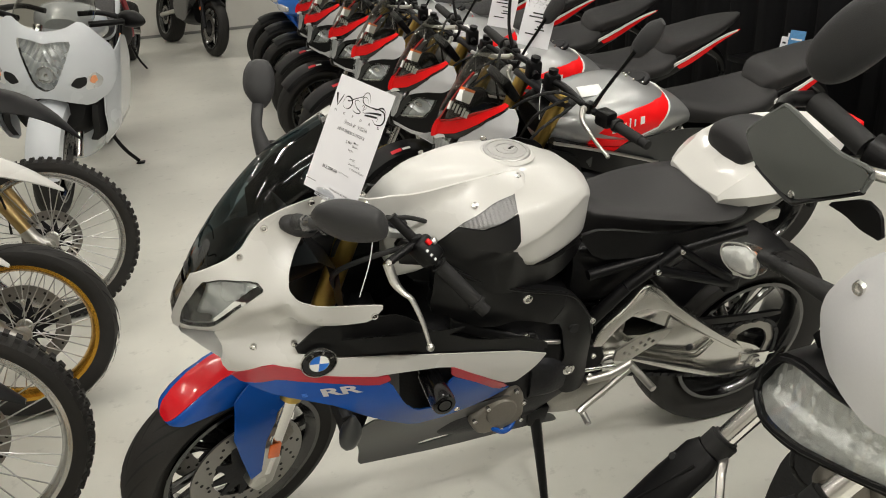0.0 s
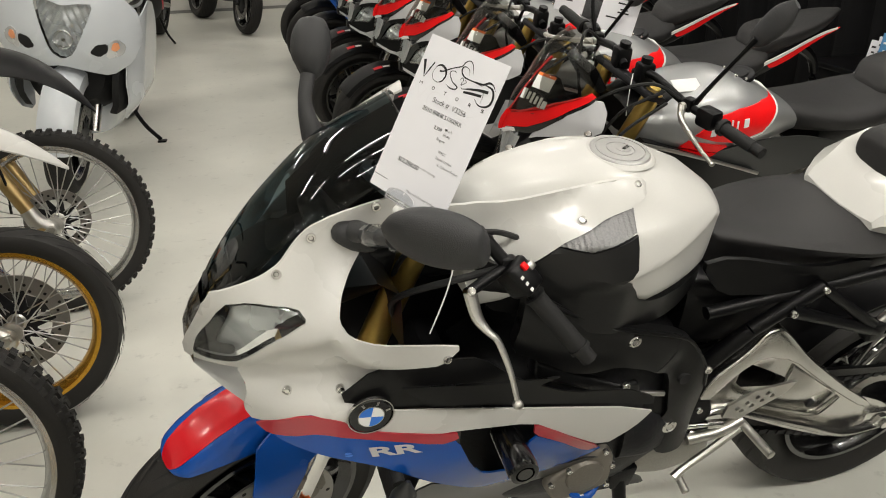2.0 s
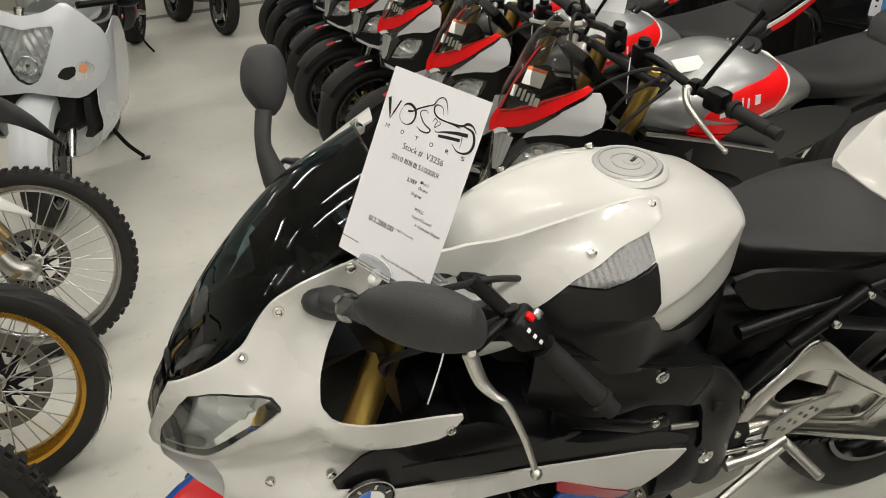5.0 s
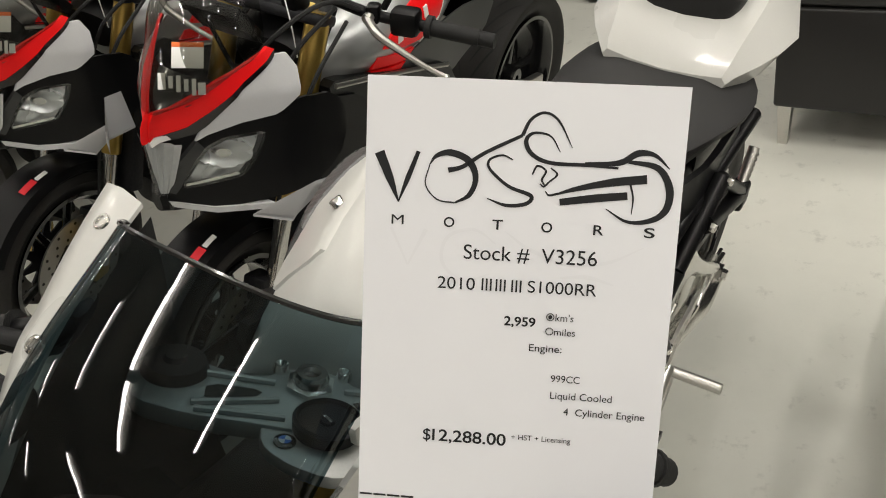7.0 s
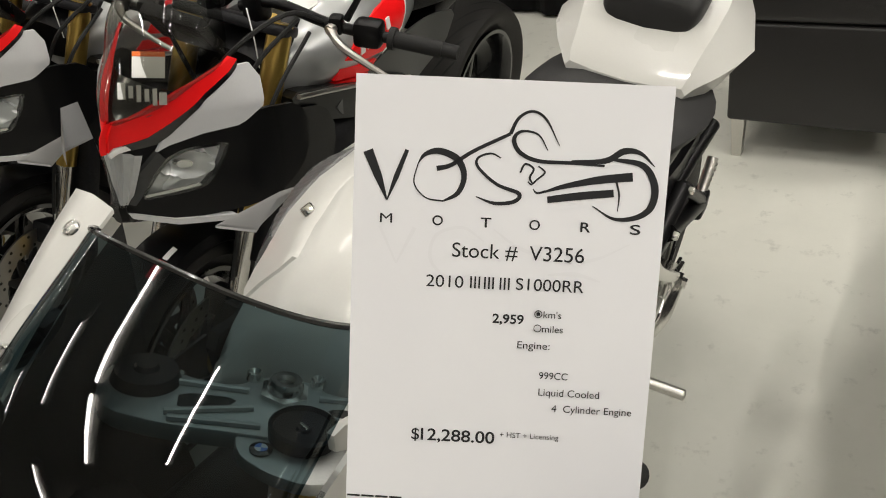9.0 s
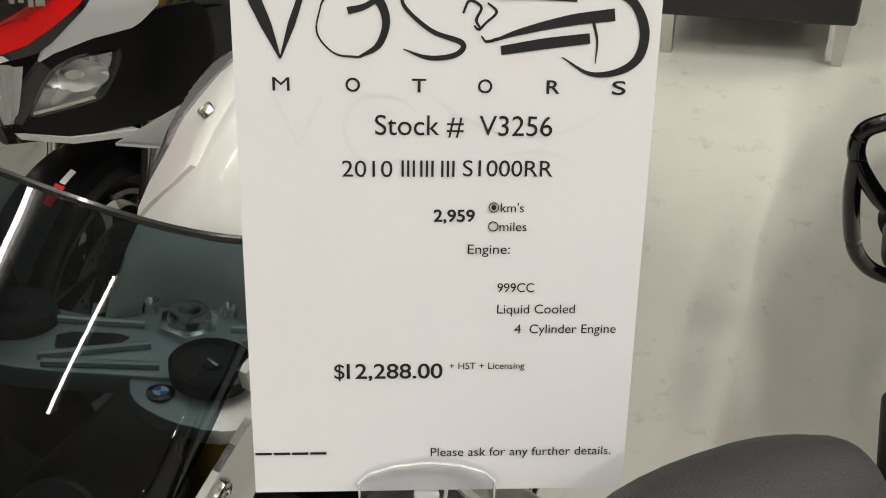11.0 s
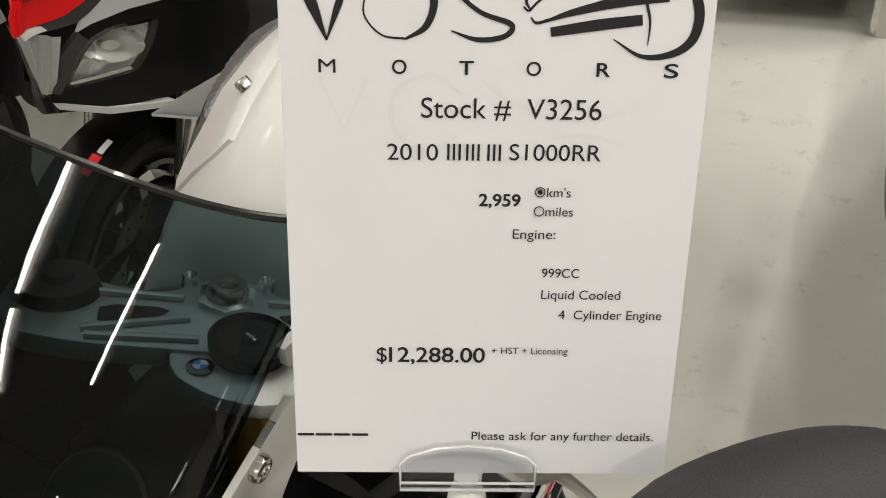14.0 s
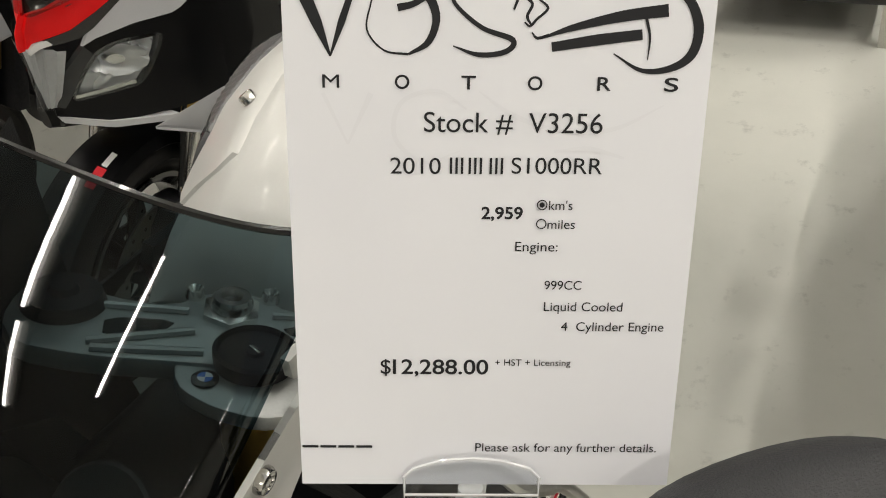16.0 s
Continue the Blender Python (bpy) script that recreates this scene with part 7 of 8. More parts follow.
def spoked_wheel(parent, name, R, width, rim, m, rimmat, knobby, disc_r=0.13, disc_y=0.05):
    w = width * 0.40
    rim_prof = [(rim + 0.010, w), (rim - 0.002, w), (rim - 0.008, w * 0.8), (rim - 0.018, w * 0.35), (rim - 0.018, -w * 0.35), (rim - 0.008, -w * 0.8), (rim - 0.002, -w), (rim + 0.010, -w)]
    wheel = part(name, moved(lathe(rim_prof, 64), m), rimmat, parent)
    h = width / 2
    prof = [(rim - 0.002, h * 0.66), (rim + 0.02, h * 0.92), (R - 0.035, h), (R - 0.018, h * 0.92), (R - 0.010, h * 0.55), (R - 0.008, 0)]
    tyre = part("tyre", moved(lathe(prof + [(r, -y) for r, y in reversed(prof[:-1])], 72), m), RUBBER, wheel, "black knobbly tyre" if knobby else "black road tyre")
    if knobby:
        n = 64
        blocks = bmesh.new()
        for k in range(n):
            a = 2 * math.pi * k / n
            for j, y in enumerate((-0.78, -0.30, 0.30, 0.78) if k % 2 else (-0.55, 0.0, 0.55)):
                rr = R - 0.006 - 0.014 * abs(y) ** 2.5
                b = rbox(0.013, h * 0.36, 0.016, 0)
                b.transform(m @ Matrix.Rotation(-a, 4, "Y") @ Matrix.Translation((rr, y * h, 0)) @ Matrix.Rotation(-0.5 * y, 4, "Z"))
                me = bpy.data.meshes.new("tmp")
                b.to_mesh(me)
                b.free()
                blocks.from_mesh(me)
                bpy.data.meshes.remove(me)
        tagged(part("tread_block", blocks, RUBBER, wheel, "", False), "", "", "", "stuff")
    else:
        part("tread", moved(tread_grooves(R, width, 20), m), GROOVE, wheel)
    part("hub", moved(lathe([(0.012, 0.055), (0.032, 0.055), (0.034, 0.045), (0.022, 0.038), (0.020, -0.038), (0.034, -0.045), (0.032, -0.055), (0.012, -0.055)], 28), m), ALU, wheel, "machined aluminium hub")
    sp = bmesh.new()
    for k in range(36):
        a = 2 * math.pi * k / 36
        s = 1 if k % 2 else -1
        tw = 0.42 * (1 if (k // 2) % 2 else -1)
        b = bar((0.032 * math.cos(a + tw), s * 0.045, 0.032 * math.sin(a + tw)), ((rim - 0.015) * math.cos(a), s * 0.006, (rim - 0.015) * math.sin(a)), 0.0022, 5)
        me = bpy.data.meshes.new("tmp")
        b.to_mesh(me)
        b.free()
        sp.from_mesh(me)
        bpy.data.meshes.remove(me)
    tagged(part("spoke", moved(sp, m), SPOKE, wheel, "thin steel wire spokes"), "", "", "", "stuff")
    if disc_r:
        add_discs(wheel, m @ Matrix.Translation((0, disc_y, 0)), disc_r, 0.66, 36)
    return wheel


def long_fender(x0, z0, x1, z1, wide, drop, material, parent, label, blunt=3.2):
    """A long pointed mudguard from its tail (x0, z0) to its tip (x1, z1)."""
    rings = []
    for i in range(19):
        t = 1 - (1 - i / 18) ** 1.5
        x, z = x0 + (x1 - x0) * t, z0 + (z1 - z0) * t ** (3.4 if blunt < 5 else 5) + 0.035 * math.sin(math.pi * t)
        w = wide * (1 - t ** blunt) * (0.75 + 0.25 * min(1, t * 4)) + 0.010
        d = drop * (1 - t ** 4) + 0.004
        up = [(x, w * math.sin(a), z - d * (1 - math.cos(a)) * 0.9) for a in [radians(-82 + 164 * k / 10) for k in range(11)]]
        lo = [(q[0], q[1] * 0.93, q[2] - 0.005) for q in reversed(up)]
        rings.append([Vector(q) for q in up + lo])
    return part("front_fender", loft(rings), material, parent, label)


def dirt_motorcycle(m, label, R, rim, width, rimmat, knobby, fendermat, upper, lower, boots=False, disc=0.13, fender=(1.02, 0.93, 1.66, 0.80), rake=27, reflector=(1.43, 0.880), broad=0.09, blunt=3.2):
    t = thing("dirt_motorcycle", label, "motorcycle", m, "off-road motorcycles in a row")
    rk = Vector((-math.sin(radians(rake)), 0, math.cos(radians(rake))))
    A = Vector((1.45, 0, R))

    def fk(h, y):
        return A + Vector((-0.03, y, 0)) + rk * h
    spoked_wheel(t, "front_wheel", R, width, rim, Matrix.Translation(A), rimmat, knobby, disc, 0.045)
    spoked_wheel(t, "rear_wheel", 0.32, 0.11, 0.235, Matrix.Translation((0, 0, 0.32)), rimmat, knobby, 0.10, -0.045)
    for s in (1, -1):
        leg = part("fork_leg", bar(fk(0.30, s * 0.10), fk(0.82, s * 0.10), 0.024, 18), upper, t)
        part("fork_slider", bar(fk(0.0, s * 0.10), fk(0.36, s * 0.10), 0.027 if lower is not CHROME else 0.021, 18), lower, leg)
        part("fork_foot", join(tube([fk(0.09, s * 0.10), fk(0.03, s * 0.098), A + Vector((0.0, s * 0.09, -0.005)), A + Vector((0.005, s * 0.088, -0.03))], [0.029, 0.032, 0.028, 0.014], 14), moved(lathe([(0, 0.014), (0.012, 0.014), (0.014, 0.006), (0.020, 0.004), (0.020, -0.02)], 6), Matrix.Translation(A + Vector((0, s * 0.115, 0))) @ Matrix.Rotation(0 if s > 0 else math.pi, 4, "Z"))), ALU, leg, "machined aluminium fork foot")
        if boots:
            for k in range(14):
                part("fork_boot", moved(lathe([(0.030, 0.008), (0.040, 0.0), (0.030, -0.008)], 18), Matrix.Translation(fk(0.46 + 0.0165 * k, s * 0.10)) @ Vector((0, 1, 0)).rotation_difference(rk).to_matrix().to_4x4()), GRIP, leg)
        if reflector:
            part("reflector", moved(lathe([(0, 0.010), (0.024, 0.008), (0.030, 0.003), (0.030, -0.006)], 24), Matrix.Translation((reflector[0], s * 0.105, reflector[1])) @ Matrix.Rotation(0 if s > 0 else math.pi, 4, "Z")), ORANGE, t, "round orange reflector")
        part("brake_hose", tube([fk(0.72, s * 0.12), fk(0.5, s * 0.135) + Vector((0.05, 0, 0)), fk(0.25, s * 0.13) + Vector((0.02, 0, 0)), fk(0.08, s * 0.09) + Vector((-0.06, 0, 0))], 0.005, 8), BLACK, t)
        part("handlebar", tube([(0.95, s * 0.03, 1.12), (0.94, s * 0.14, 1.15), (0.88, s * 0.26, 1.20), (0.82, s * 0.40, 1.19)], 0.011, 10), BLACK, t)
        part("tank_shroud", shell([(1.12, 0.98), (0.98, 1.0), (0.70, 0.93), (0.78, 0.80), (0.98, 0.68), (1.06, 0.78)], lambda x, z: 0.15 + 0.05 * smooth01(0.7, 1.0, x), 0.005, 0.03, s), fendermat, t)
        part("frame_rail", tube([(1.06, s * 0.05, 1.0), (0.85, s * 0.12, 0.82), (0.55, s * 0.12, 0.62), (0.52, s * 0.11, 0.40)], 0.018, 10), DARKMETAL, t)
        part("swingarm", bar((0.52, s * 0.11, 0.42), (0.0, s * 0.10, 0.32), 0.022), ALU, t)
        part("side_plate", shell([(0.55, 0.88), (0.20, 0.93), (0.12, 0.88), (0.40, 0.70), (0.55, 0.72)], lambda x, z: 0.12, 0.005, 0.04, s), fendermat, t)
    part("yoke", join(moved(rbox(0.06, 0.26, 0.03, 0.008), Matrix.Translation(fk(0.80, 0))), moved(rbox(0.06, 0.26, 0.035, 0.008), Matrix.Translation(fk(0.62, 0)))), DARKMETAL, t)
    long_fender(*fender, broad, broad * 1.1, fendermat, t, "long plastic front mudguard with a drooping tip", blunt)
    part("headlight_mask", body([(1.24, 0.02, 0.96, 1.02, 0.86), (1.21, 0.09, 0.96, 1.10, 0.84), (1.15, 0.11, 0.97, 1.13, 0.83), (1.10, 0.10, 0.98, 1.10, 0.86)], 3.0), fendermat, t)
    part("headlight", moved(lathe([(0, 0.012), (0.05, 0.008), (0.06, 0)], 24), Matrix.Translation((1.235, 0, 0.97)) @ Matrix.Rotation(radians(-90), 4, "Z")), REFLECTOR, t)
    part("tank", body([(1.02, 0.06, 0.92, 0.98, 0.84), (0.92, 0.11, 0.93, 1.02, 0.80), (0.75, 0.11, 0.92, 0.99, 0.80), (0.62, 0.07, 0.90, 0.94, 0.84)], 2.6), fendermat, t)
    part("seat", body([(0.82, 0.06, 0.95, 0.98, 0.90), (0.60, 0.075, 0.93, 0.96, 0.88), (0.25, 0.09, 0.94, 0.97, 0.89), (-0.02, 0.08, 0.96, 0.99, 0.92)], 3.0), VINYL, t)
    part("rear_fender", body([(0.30, 0.08, 0.90, 0.92, 0.87), (0.0, 0.08, 0.93, 0.95, 0.90), (-0.25, 0.07, 0.95, 0.965, 0.93), (-0.40, 0.03, 0.95, 0.96, 0.94)], 2.6), fendermat, t)
    part("engine", body([(0.90, 0.09, 0.50, 0.66, 0.36), (0.78, 0.13, 0.50, 0.74, 0.32), (0.60, 0.13, 0.48, 0.60, 0.32), (0.50, 0.08, 0.46, 0.54, 0.36)], 3.2), DARKMETAL, t)
    part("side_stand", tube([(0.60, 0.12, 0.35), (0.58, 0.19, 0.18), (0.56, 0.25, 0.05)], 0.011, 8), DARKMETAL, t)
    return t


def parked(hub_x, hub_y, R, lean=-8.0, yaw=180.0):
    """The pose of a motorcycle whose front hub, 1.45 m ahead of its rear wheel, stands at this place."""
    f = Matrix.Rotation(radians(yaw), 4, "Z") @ Matrix.Rotation(radians(lean), 4, "X")
    p = f @ Vector((1.45, 0, R))
    return Matrix.Translation((hub_x - p.x, hub_y - p.y, 0)) @ f


DULLGOLD = mat("pale_gold_fork_tube", (0.46, 0.33, 0.15), 0.3, metal=1.0, var=0.08, scale=200)
RAWRIM = mat("polished_alloy_rim", (0.62, 0.62, 0.61), 0.18, metal=1.0, var=0.06, scale=150)
dirt_motorcycle(parked(2.07, -1.69, 0.352), "off-road motorcycle with a black mudguard and wire-spoked alloy wheel", 0.352, 0.285, 0.085, RAWRIM, True, BLACK, DULLGOLD, DULLGOLD, True, 0.12, (0.98, 0.985, 1.655, 0.755), 27, (1.36, 0.965), 0.115, 9)
dirt_motorcycle(parked(2.125, -0.95, 0.312), "supermoto motorcycle with a white mudguard and gold rims", 0.312, 0.235, 0.115, RIMGOLD, False, WHITE, DULLGOLD, GLOSSBLACK, False, 0.15, (1.00, 0.955, 1.68, 0.776))
dirt_motorcycle(parked(2.225, -0.25, 0.345), "off-road motorcycle with a white mudguard and alloy rims", 0.345, 0.280, 0.088, RAWRIM, True, WHITE, DULLGOLD, DULLGOLD, False, 0.13, (1.00, 1.04, 1.69, 0.812))
dirt_motorcycle(parked(2.215, 0.42, 0.302), "supermoto motorcycle with a black mudguard and gold rims", 0.302, 0.226, 0.115, RIMGOLD, False, BLACK, DULLGOLD, GLOSSBLACK, False, 0.15, (1.12, 1.00, 1.77, 0.79))

# ---- the big white touring sport motorcycle ----


def front_shell(outline, f, thick=0.005, step=0.025, holes=(), rounds=1):
    """A curved front panel: an outline in the front view (y, z), laid on x = f(y, z)."""
    bm = shell(outline, f, thick, step, 1, holes, rounds)
    bm.transform(Matrix(((0, 1, 0, 0), (1, 0, 0, 0), (0, 0, 1, 0), (0, 0, 0, 1))))
    return bm


def hyper_nose(y, z):
    a = (y / 0.37) ** 2 + ((z - 0.80) / 0.46) ** 2
    return 1.30 + 0.32 * max(0.0, 1 - a) ** 0.5 - 0.05 * smooth01(0.75, 0.5, z)


hyper = thing("sport_touring_motorcycle", "large bluish-white fully faired motorcycle on its side stand", "motorcycle", pose(1.975, -4.641, 0, 0, 0, 82) @ pose(0, 0, 0, -10, 0, 0) @ Matrix.Scale(1.07, 4))
HLIGHT = [(0.0, 0.69), (0.050, 0.72), (0.096, 0.84), (0.128, 0.950), (0.06, 0.945), (0.0, 0.930)]
HLIGHT = HLIGHT + [(-y, z) for y, z in reversed(HLIGHT[1:-1])]
NOSE = [(0.0, 0.66), (0.10, 0.64), (0.20, 0.62), (0.29, 0.69), (0.33, 0.80), (0.305, 0.92), (0.235, 0.99), (0.16, 1.05), (0.09, 1.005), (0.0, 0.985)]
NOSE = NOSE + [(-y, z) for y, z in reversed(NOSE[1:-1])]
part("front_cowl", front_shell(NOSE, hyper_nose, 0.006, 0.022, [HLIGHT]), PEARL, hyper, "bluish-white front cowl")
hh = part("headlight", front_shell(HLIGHT, lambda y, z: hyper_nose(y, z) - 0.036 - 0.010 * abs((abs(y) * 2.2 + z) / 0.035 % 2 - 1), 0.003, 0.007), REFLECTOR, hyper, "tall clear twin headlight")
for bz, br, bx in ((0.775, 0.044, 1.585), (0.875, 0.052, 1.555)):
    part("lamp_bowl", moved(lathe([(br, 0.004), (br * 0.92, 0.006), (br * 0.86, 0.0), (br * 0.55, -0.020), (br * 0.30, -0.024), (br * 0.28, -0.006), (br * 0.16, 0.002), (0, 0.004)], 28), Matrix.Translation((bx, 0, bz)) @ Matrix.Rotation(radians(-90), 4, "Z")), CHROME, hh, "chrome lamp bowl")
part("lens", front_shell([(y * 1.02, z) for y, z in HLIGHT], lambda y, z: hyper_nose(y, z) - 0.001, 0.0015, 0.02), LENS, hh)
for s in (1, -1):
    part("air_intake", front_shell([(s * 0.115, 0.733), (s * 0.143, 0.773), (s * 0.190, 0.780), (s * 0.192, 0.742), (s * 0.155, 0.715)], lambda y, z: hyper_nose(y, z) + 0.002, 0.02, 0.02), GROOVE, hyper, "black air intake")
    tl = part("turn_signal", front_shell([(s * 0.181, 0.707), (s * 0.199, 0.788), (s * 0.228, 0.806), (s * 0.264, 0.772), (s * 0.253, 0.729)], lambda y, z: hyper_nose(y, z) + 0.004, 0.02, 0.02), REFLECTOR, hyper, "clear turn signal with an amber bulb")
    part("amber_bulb", front_shell([(s * 0.203, 0.755), (s * 0.212, 0.785), (s * 0.232, 0.788), (s * 0.240, 0.762), (s * 0.222, 0.745)], lambda y, z: hyper_nose(y, z) + 0.007, 0.004, 0.02), AMBER, tl)
    part("side_cowl", shell([(1.44, 0.84), (1.30, 0.96), (1.12, 0.93), (0.95, 0.80), (0.90, 0.62), (1.02, 0.42), (1.22, 0.33), (1.42, 0.40), (1.50, 0.62)], lambda x, z: 0.318 - 0.06 * smooth01(1.30, 1.52, x) - 0.10 * smooth01(0.50, 0.3, z), 0.005, 0.03, s), PEARL, hyper, "bluish-white side cowl")
    part("lower_duct", shell([(1.50, 0.64), (1.40, 0.60), (1.36, 0.44), (1.43, 0.40), (1.50, 0.52)], lambda x, z: 0.285 - 0.06 * smooth01(1.30, 1.52, x) - 0.10 * smooth01(0.50, 0.3, z), 0.03, 0.03, s), GROOVE, hyper)
    part("fork_leg", bar((1.45, s * 0.11, 0.32), (1.17, s * 0.11, 0.95), 0.026), CHROME, hyper)
    part("handlebar", tube([(1.12, s * 0.08, 1.02), (1.08, s * 0.20, 1.03), (1.0, s * 0.34, 0.99)], [0.014, 0.014, 0.018], 10), GRIP, hyper)
    mr = part("mirror", moved(body(MIR, 2.2, 20), Matrix.Translation((1.22, s * 0.37, 1.03)) @ Matrix.Rotation(radians(60 * s), 4, "Z")), BLACK, hyper, "black rear-view mirror")
    part("mirror_stalk", tube([(1.32, s * 0.17, 1.0), (1.28, s * 0.25, 1.01), (1.24, s * 0.33, 1.02)], 0.016, 10), BLACK, mr)
part("windscreen", loft(screen_sheet([(1.50, 0, 0.99), (1.40, 0, 1.08), (1.28, 0, 1.15), (1.16, 0, 1.19)], [(1.40, 0.16, 0.99), (1.33, 0.19, 1.02), (1.22, 0.19, 1.05), (1.10, 0.17, 1.08)]), False, False), CLEARSCREEN, hyper)
part("lower_cowl", body([(1.36, 0.08, 0.38, 0.46, 0.30), (1.25, 0.17, 0.38, 0.50, 0.24), (1.0, 0.19, 0.36, 0.50, 0.20), (0.75, 0.16, 0.34, 0.46, 0.20)], 3.0), PEARL, hyper)
part("inner_cowl", body([(1.46, 0.16, 0.66, 0.84, 0.46), (1.35, 0.22, 0.66, 0.90, 0.40), (1.0, 0.22, 0.62, 0.86, 0.36), (0.8, 0.18, 0.58, 0.8, 0.36)], 3.0), GROOVE, hyper)
cast_wheel(hyper, "front_wheel", 0.30, 0.12, Matrix.Translation((1.48, 0, 0.30)), GLOSSBLACK, 6, (0.07, -0.07), 0.155)
cast_wheel(hyper, "rear_wheel", 0.32, 0.19, Matrix.Translation((0, 0, 0.32)), GLOSSBLACK, 6, (-0.07,), 0.12)
part("front_fender", moved(lathe([(0.25, 0.085), (0.305, 0.078), (0.328, 0.045), (0.334, 0.0), (0.328, -0.045), (0.305, -0.078), (0.25, -0.085), (0.246, -0.08), (0.30, -0.07), (0.326, 0), (0.30, 0.07), (0.246, 0.08)], 24, True, 120), Matrix.Translation((1.48, 0, 0.30)) @ Matrix.Rotation(radians(2), 4, "Y")), PEARL, hyper, "bluish-white front fender")
part("tank", body([(1.08, 0.10, 0.92, 0.98, 0.84), (0.95, 0.18, 0.94, 1.05, 0.84), (0.78, 0.19, 0.92, 1.03, 0.82), (0.62, 0.11, 0.88, 0.94, 0.80)], 2.4), PEARL, hyper)
part("seat", body([(0.64, 0.08, 0.86, 0.90, 0.80), (0.45, 0.16, 0.84, 0.88, 0.78), (0.25, 0.15, 0.88, 0.93, 0.82), (0.0, 0.12, 0.95, 0.99, 0.90)], 2.8), VINYL, hyper)
part("tail", body([(0.30, 0.16, 0.84, 0.90, 0.74), (0.0, 0.15, 0.92, 0.98, 0.84), (-0.20, 0.11, 0.98, 1.05, 0.90), (-0.35, 0.05, 1.0, 1.04, 0.95)], 2.8), PEARL, hyper)
part("tank_pad", body([(0.60, 0.05, 0.97, 0.99, 0.93), (0.52, 0.07, 0.93, 0.97, 0.88), (0.47, 0.04, 0.9, 0.93, 0.87)], 2.4), GLOSSBLACK, hyper)
part("side_stand", join(tube([(0.72, 0.14, 0.30), (0.71, 0.24, 0.16), (0.69, 0.33, 0.075)], 0.012, 8), moved(rbox(0.05, 0.05, 0.008, 0.002), Matrix.Translation((0.69, 0.34, 0.066)) @ Matrix.Rotation(radians(10), 4, "X"))), BLACK, hyper, "black side stand")
part("exhaust", tube([(0.55, -0.2, 0.35), (0.30, -0.23, 0.38), (-0.15, -0.24, 0.45)], [0.05, 0.075, 0.07], 14), CHROME, hyper)


def plain_motorcycle(m, paint, label, group="", bare=False):
    """A fully faired motorcycle seen only from afar."""
    t = thing("faired_motorcycle", label, "motorcycle", m, group)
    cast_wheel(t, "front_wheel", 0.30, 0.12, Matrix.Translation((1.42, 0, 0.30)), GLOSSBLACK, 5, (0.065, -0.065), 0.15)
    cast_wheel(t, "rear_wheel", 0.32, 0.18, Matrix.Translation((0, 0, 0.32)), GLOSSBLACK, 5, (-0.065,), 0.11)
    for s in (1, -1):
        leg = part("fork_leg", bar((1.40, s * 0.105, 0.30), (1.10, s * 0.105, 0.98), 0.026), DARKMETAL, t)
        part("reflector", moved(lathe([(0, 0.006), (0.018, 0.005), (0.02, -0.004)], 12), Matrix.Translation((1.34, s * 0.14, 0.50)) @ Matrix.Rotation(0 if s > 0 else math.pi, 4, "Z")), ORANGE, leg)
        if bare:
            part("frame_tube", tube([(1.18, s * 0.10, 0.93), (0.95, s * 0.15, 0.66), (0.72, s * 0.15, 0.42), (0.55, s * 0.12, 0.40)], 0.026, 10), paint, t)
        else:
            part("side_fairing", shell([(1.38, 0.92), (1.18, 0.96), (0.92, 0.78), (0.72, 0.52), (0.80, 0.36), (1.10, 0.34), (1.24, 0.48), (1.40, 0.70)], lambda x, z: 0.225 - 0.08 * smooth01(1.15, 1.42, x), 0.005, 0.03, s), paint, t)
        part("handlebar", tube([(1.10, s * 0.08, 1.0), (1.06, s * 0.2, 0.99), (0.98, s * 0.33, 0.96)], 0.014, 8), GRIP, t)
        part("mirror", moved(body(MIR, 2.2, 16), Matrix.Translation((1.20, s * 0.34, 1.08)) @ Matrix.Rotation(radians(60 * s), 4, "Z")), BLACK, t)
    part("nose", body([(1.52, 0.03, 0.86, 0.89, 0.82), (1.46, 0.12, 0.87, 0.95, 0.78), (1.36, 0.17, 0.88, 1.02, 0.76), (1.2, 0.18, 0.9, 1.06, 0.78)], 2.6), paint, t)
    part("headlight", body([(1.525, 0.02, 0.85, 0.865, 0.83), (1.50, 0.09, 0.85, 0.875, 0.81), (1.46, 0.12, 0.85, 0.875, 0.81)], 3.0), REFLECTOR, t)
    part("front_fender", moved(lathe([(0.29, 0.065), (0.315, 0.04), (0.322, 0.0), (0.315, -0.04), (0.29, -0.065), (0.286, -0.06), (0.316, 0), (0.286, 0.06)], 20, True, 64), Matrix.Translation((1.42, 0, 0.30)) @ Matrix.Rotation(radians(-58), 4, "Y")), BLACK, t)
    part("tank", body([(1.05, 0.10, 0.92, 0.98, 0.84), (0.92, 0.17, 0.92, 1.03, 0.82), (0.75, 0.17, 0.90, 1.0, 0.80), (0.60, 0.08, 0.86, 0.90, 0.80)], 2.4), paint, t)
    part("seat", body([(0.62, 0.07, 0.85, 0.88, 0.80), (0.42, 0.14, 0.83, 0.87, 0.78), (0.22, 0.14, 0.85, 0.90, 0.80)], 2.8), VINYL, t)
    part("tail", body([(0.28, 0.14, 0.86, 0.92, 0.78), (0.05, 0.12, 0.94, 1.0, 0.88), (-0.20, 0.05, 1.0, 1.03, 0.97)], 2.6), paint, t)
    part("engine", body([(1.10, 0.12, 0.5, 0.7, 0.32), (0.8, 0.17, 0.5, 0.74, 0.28), (0.6, 0.12, 0.5, 0.62, 0.34)], 3.2), DARKMETAL, t)
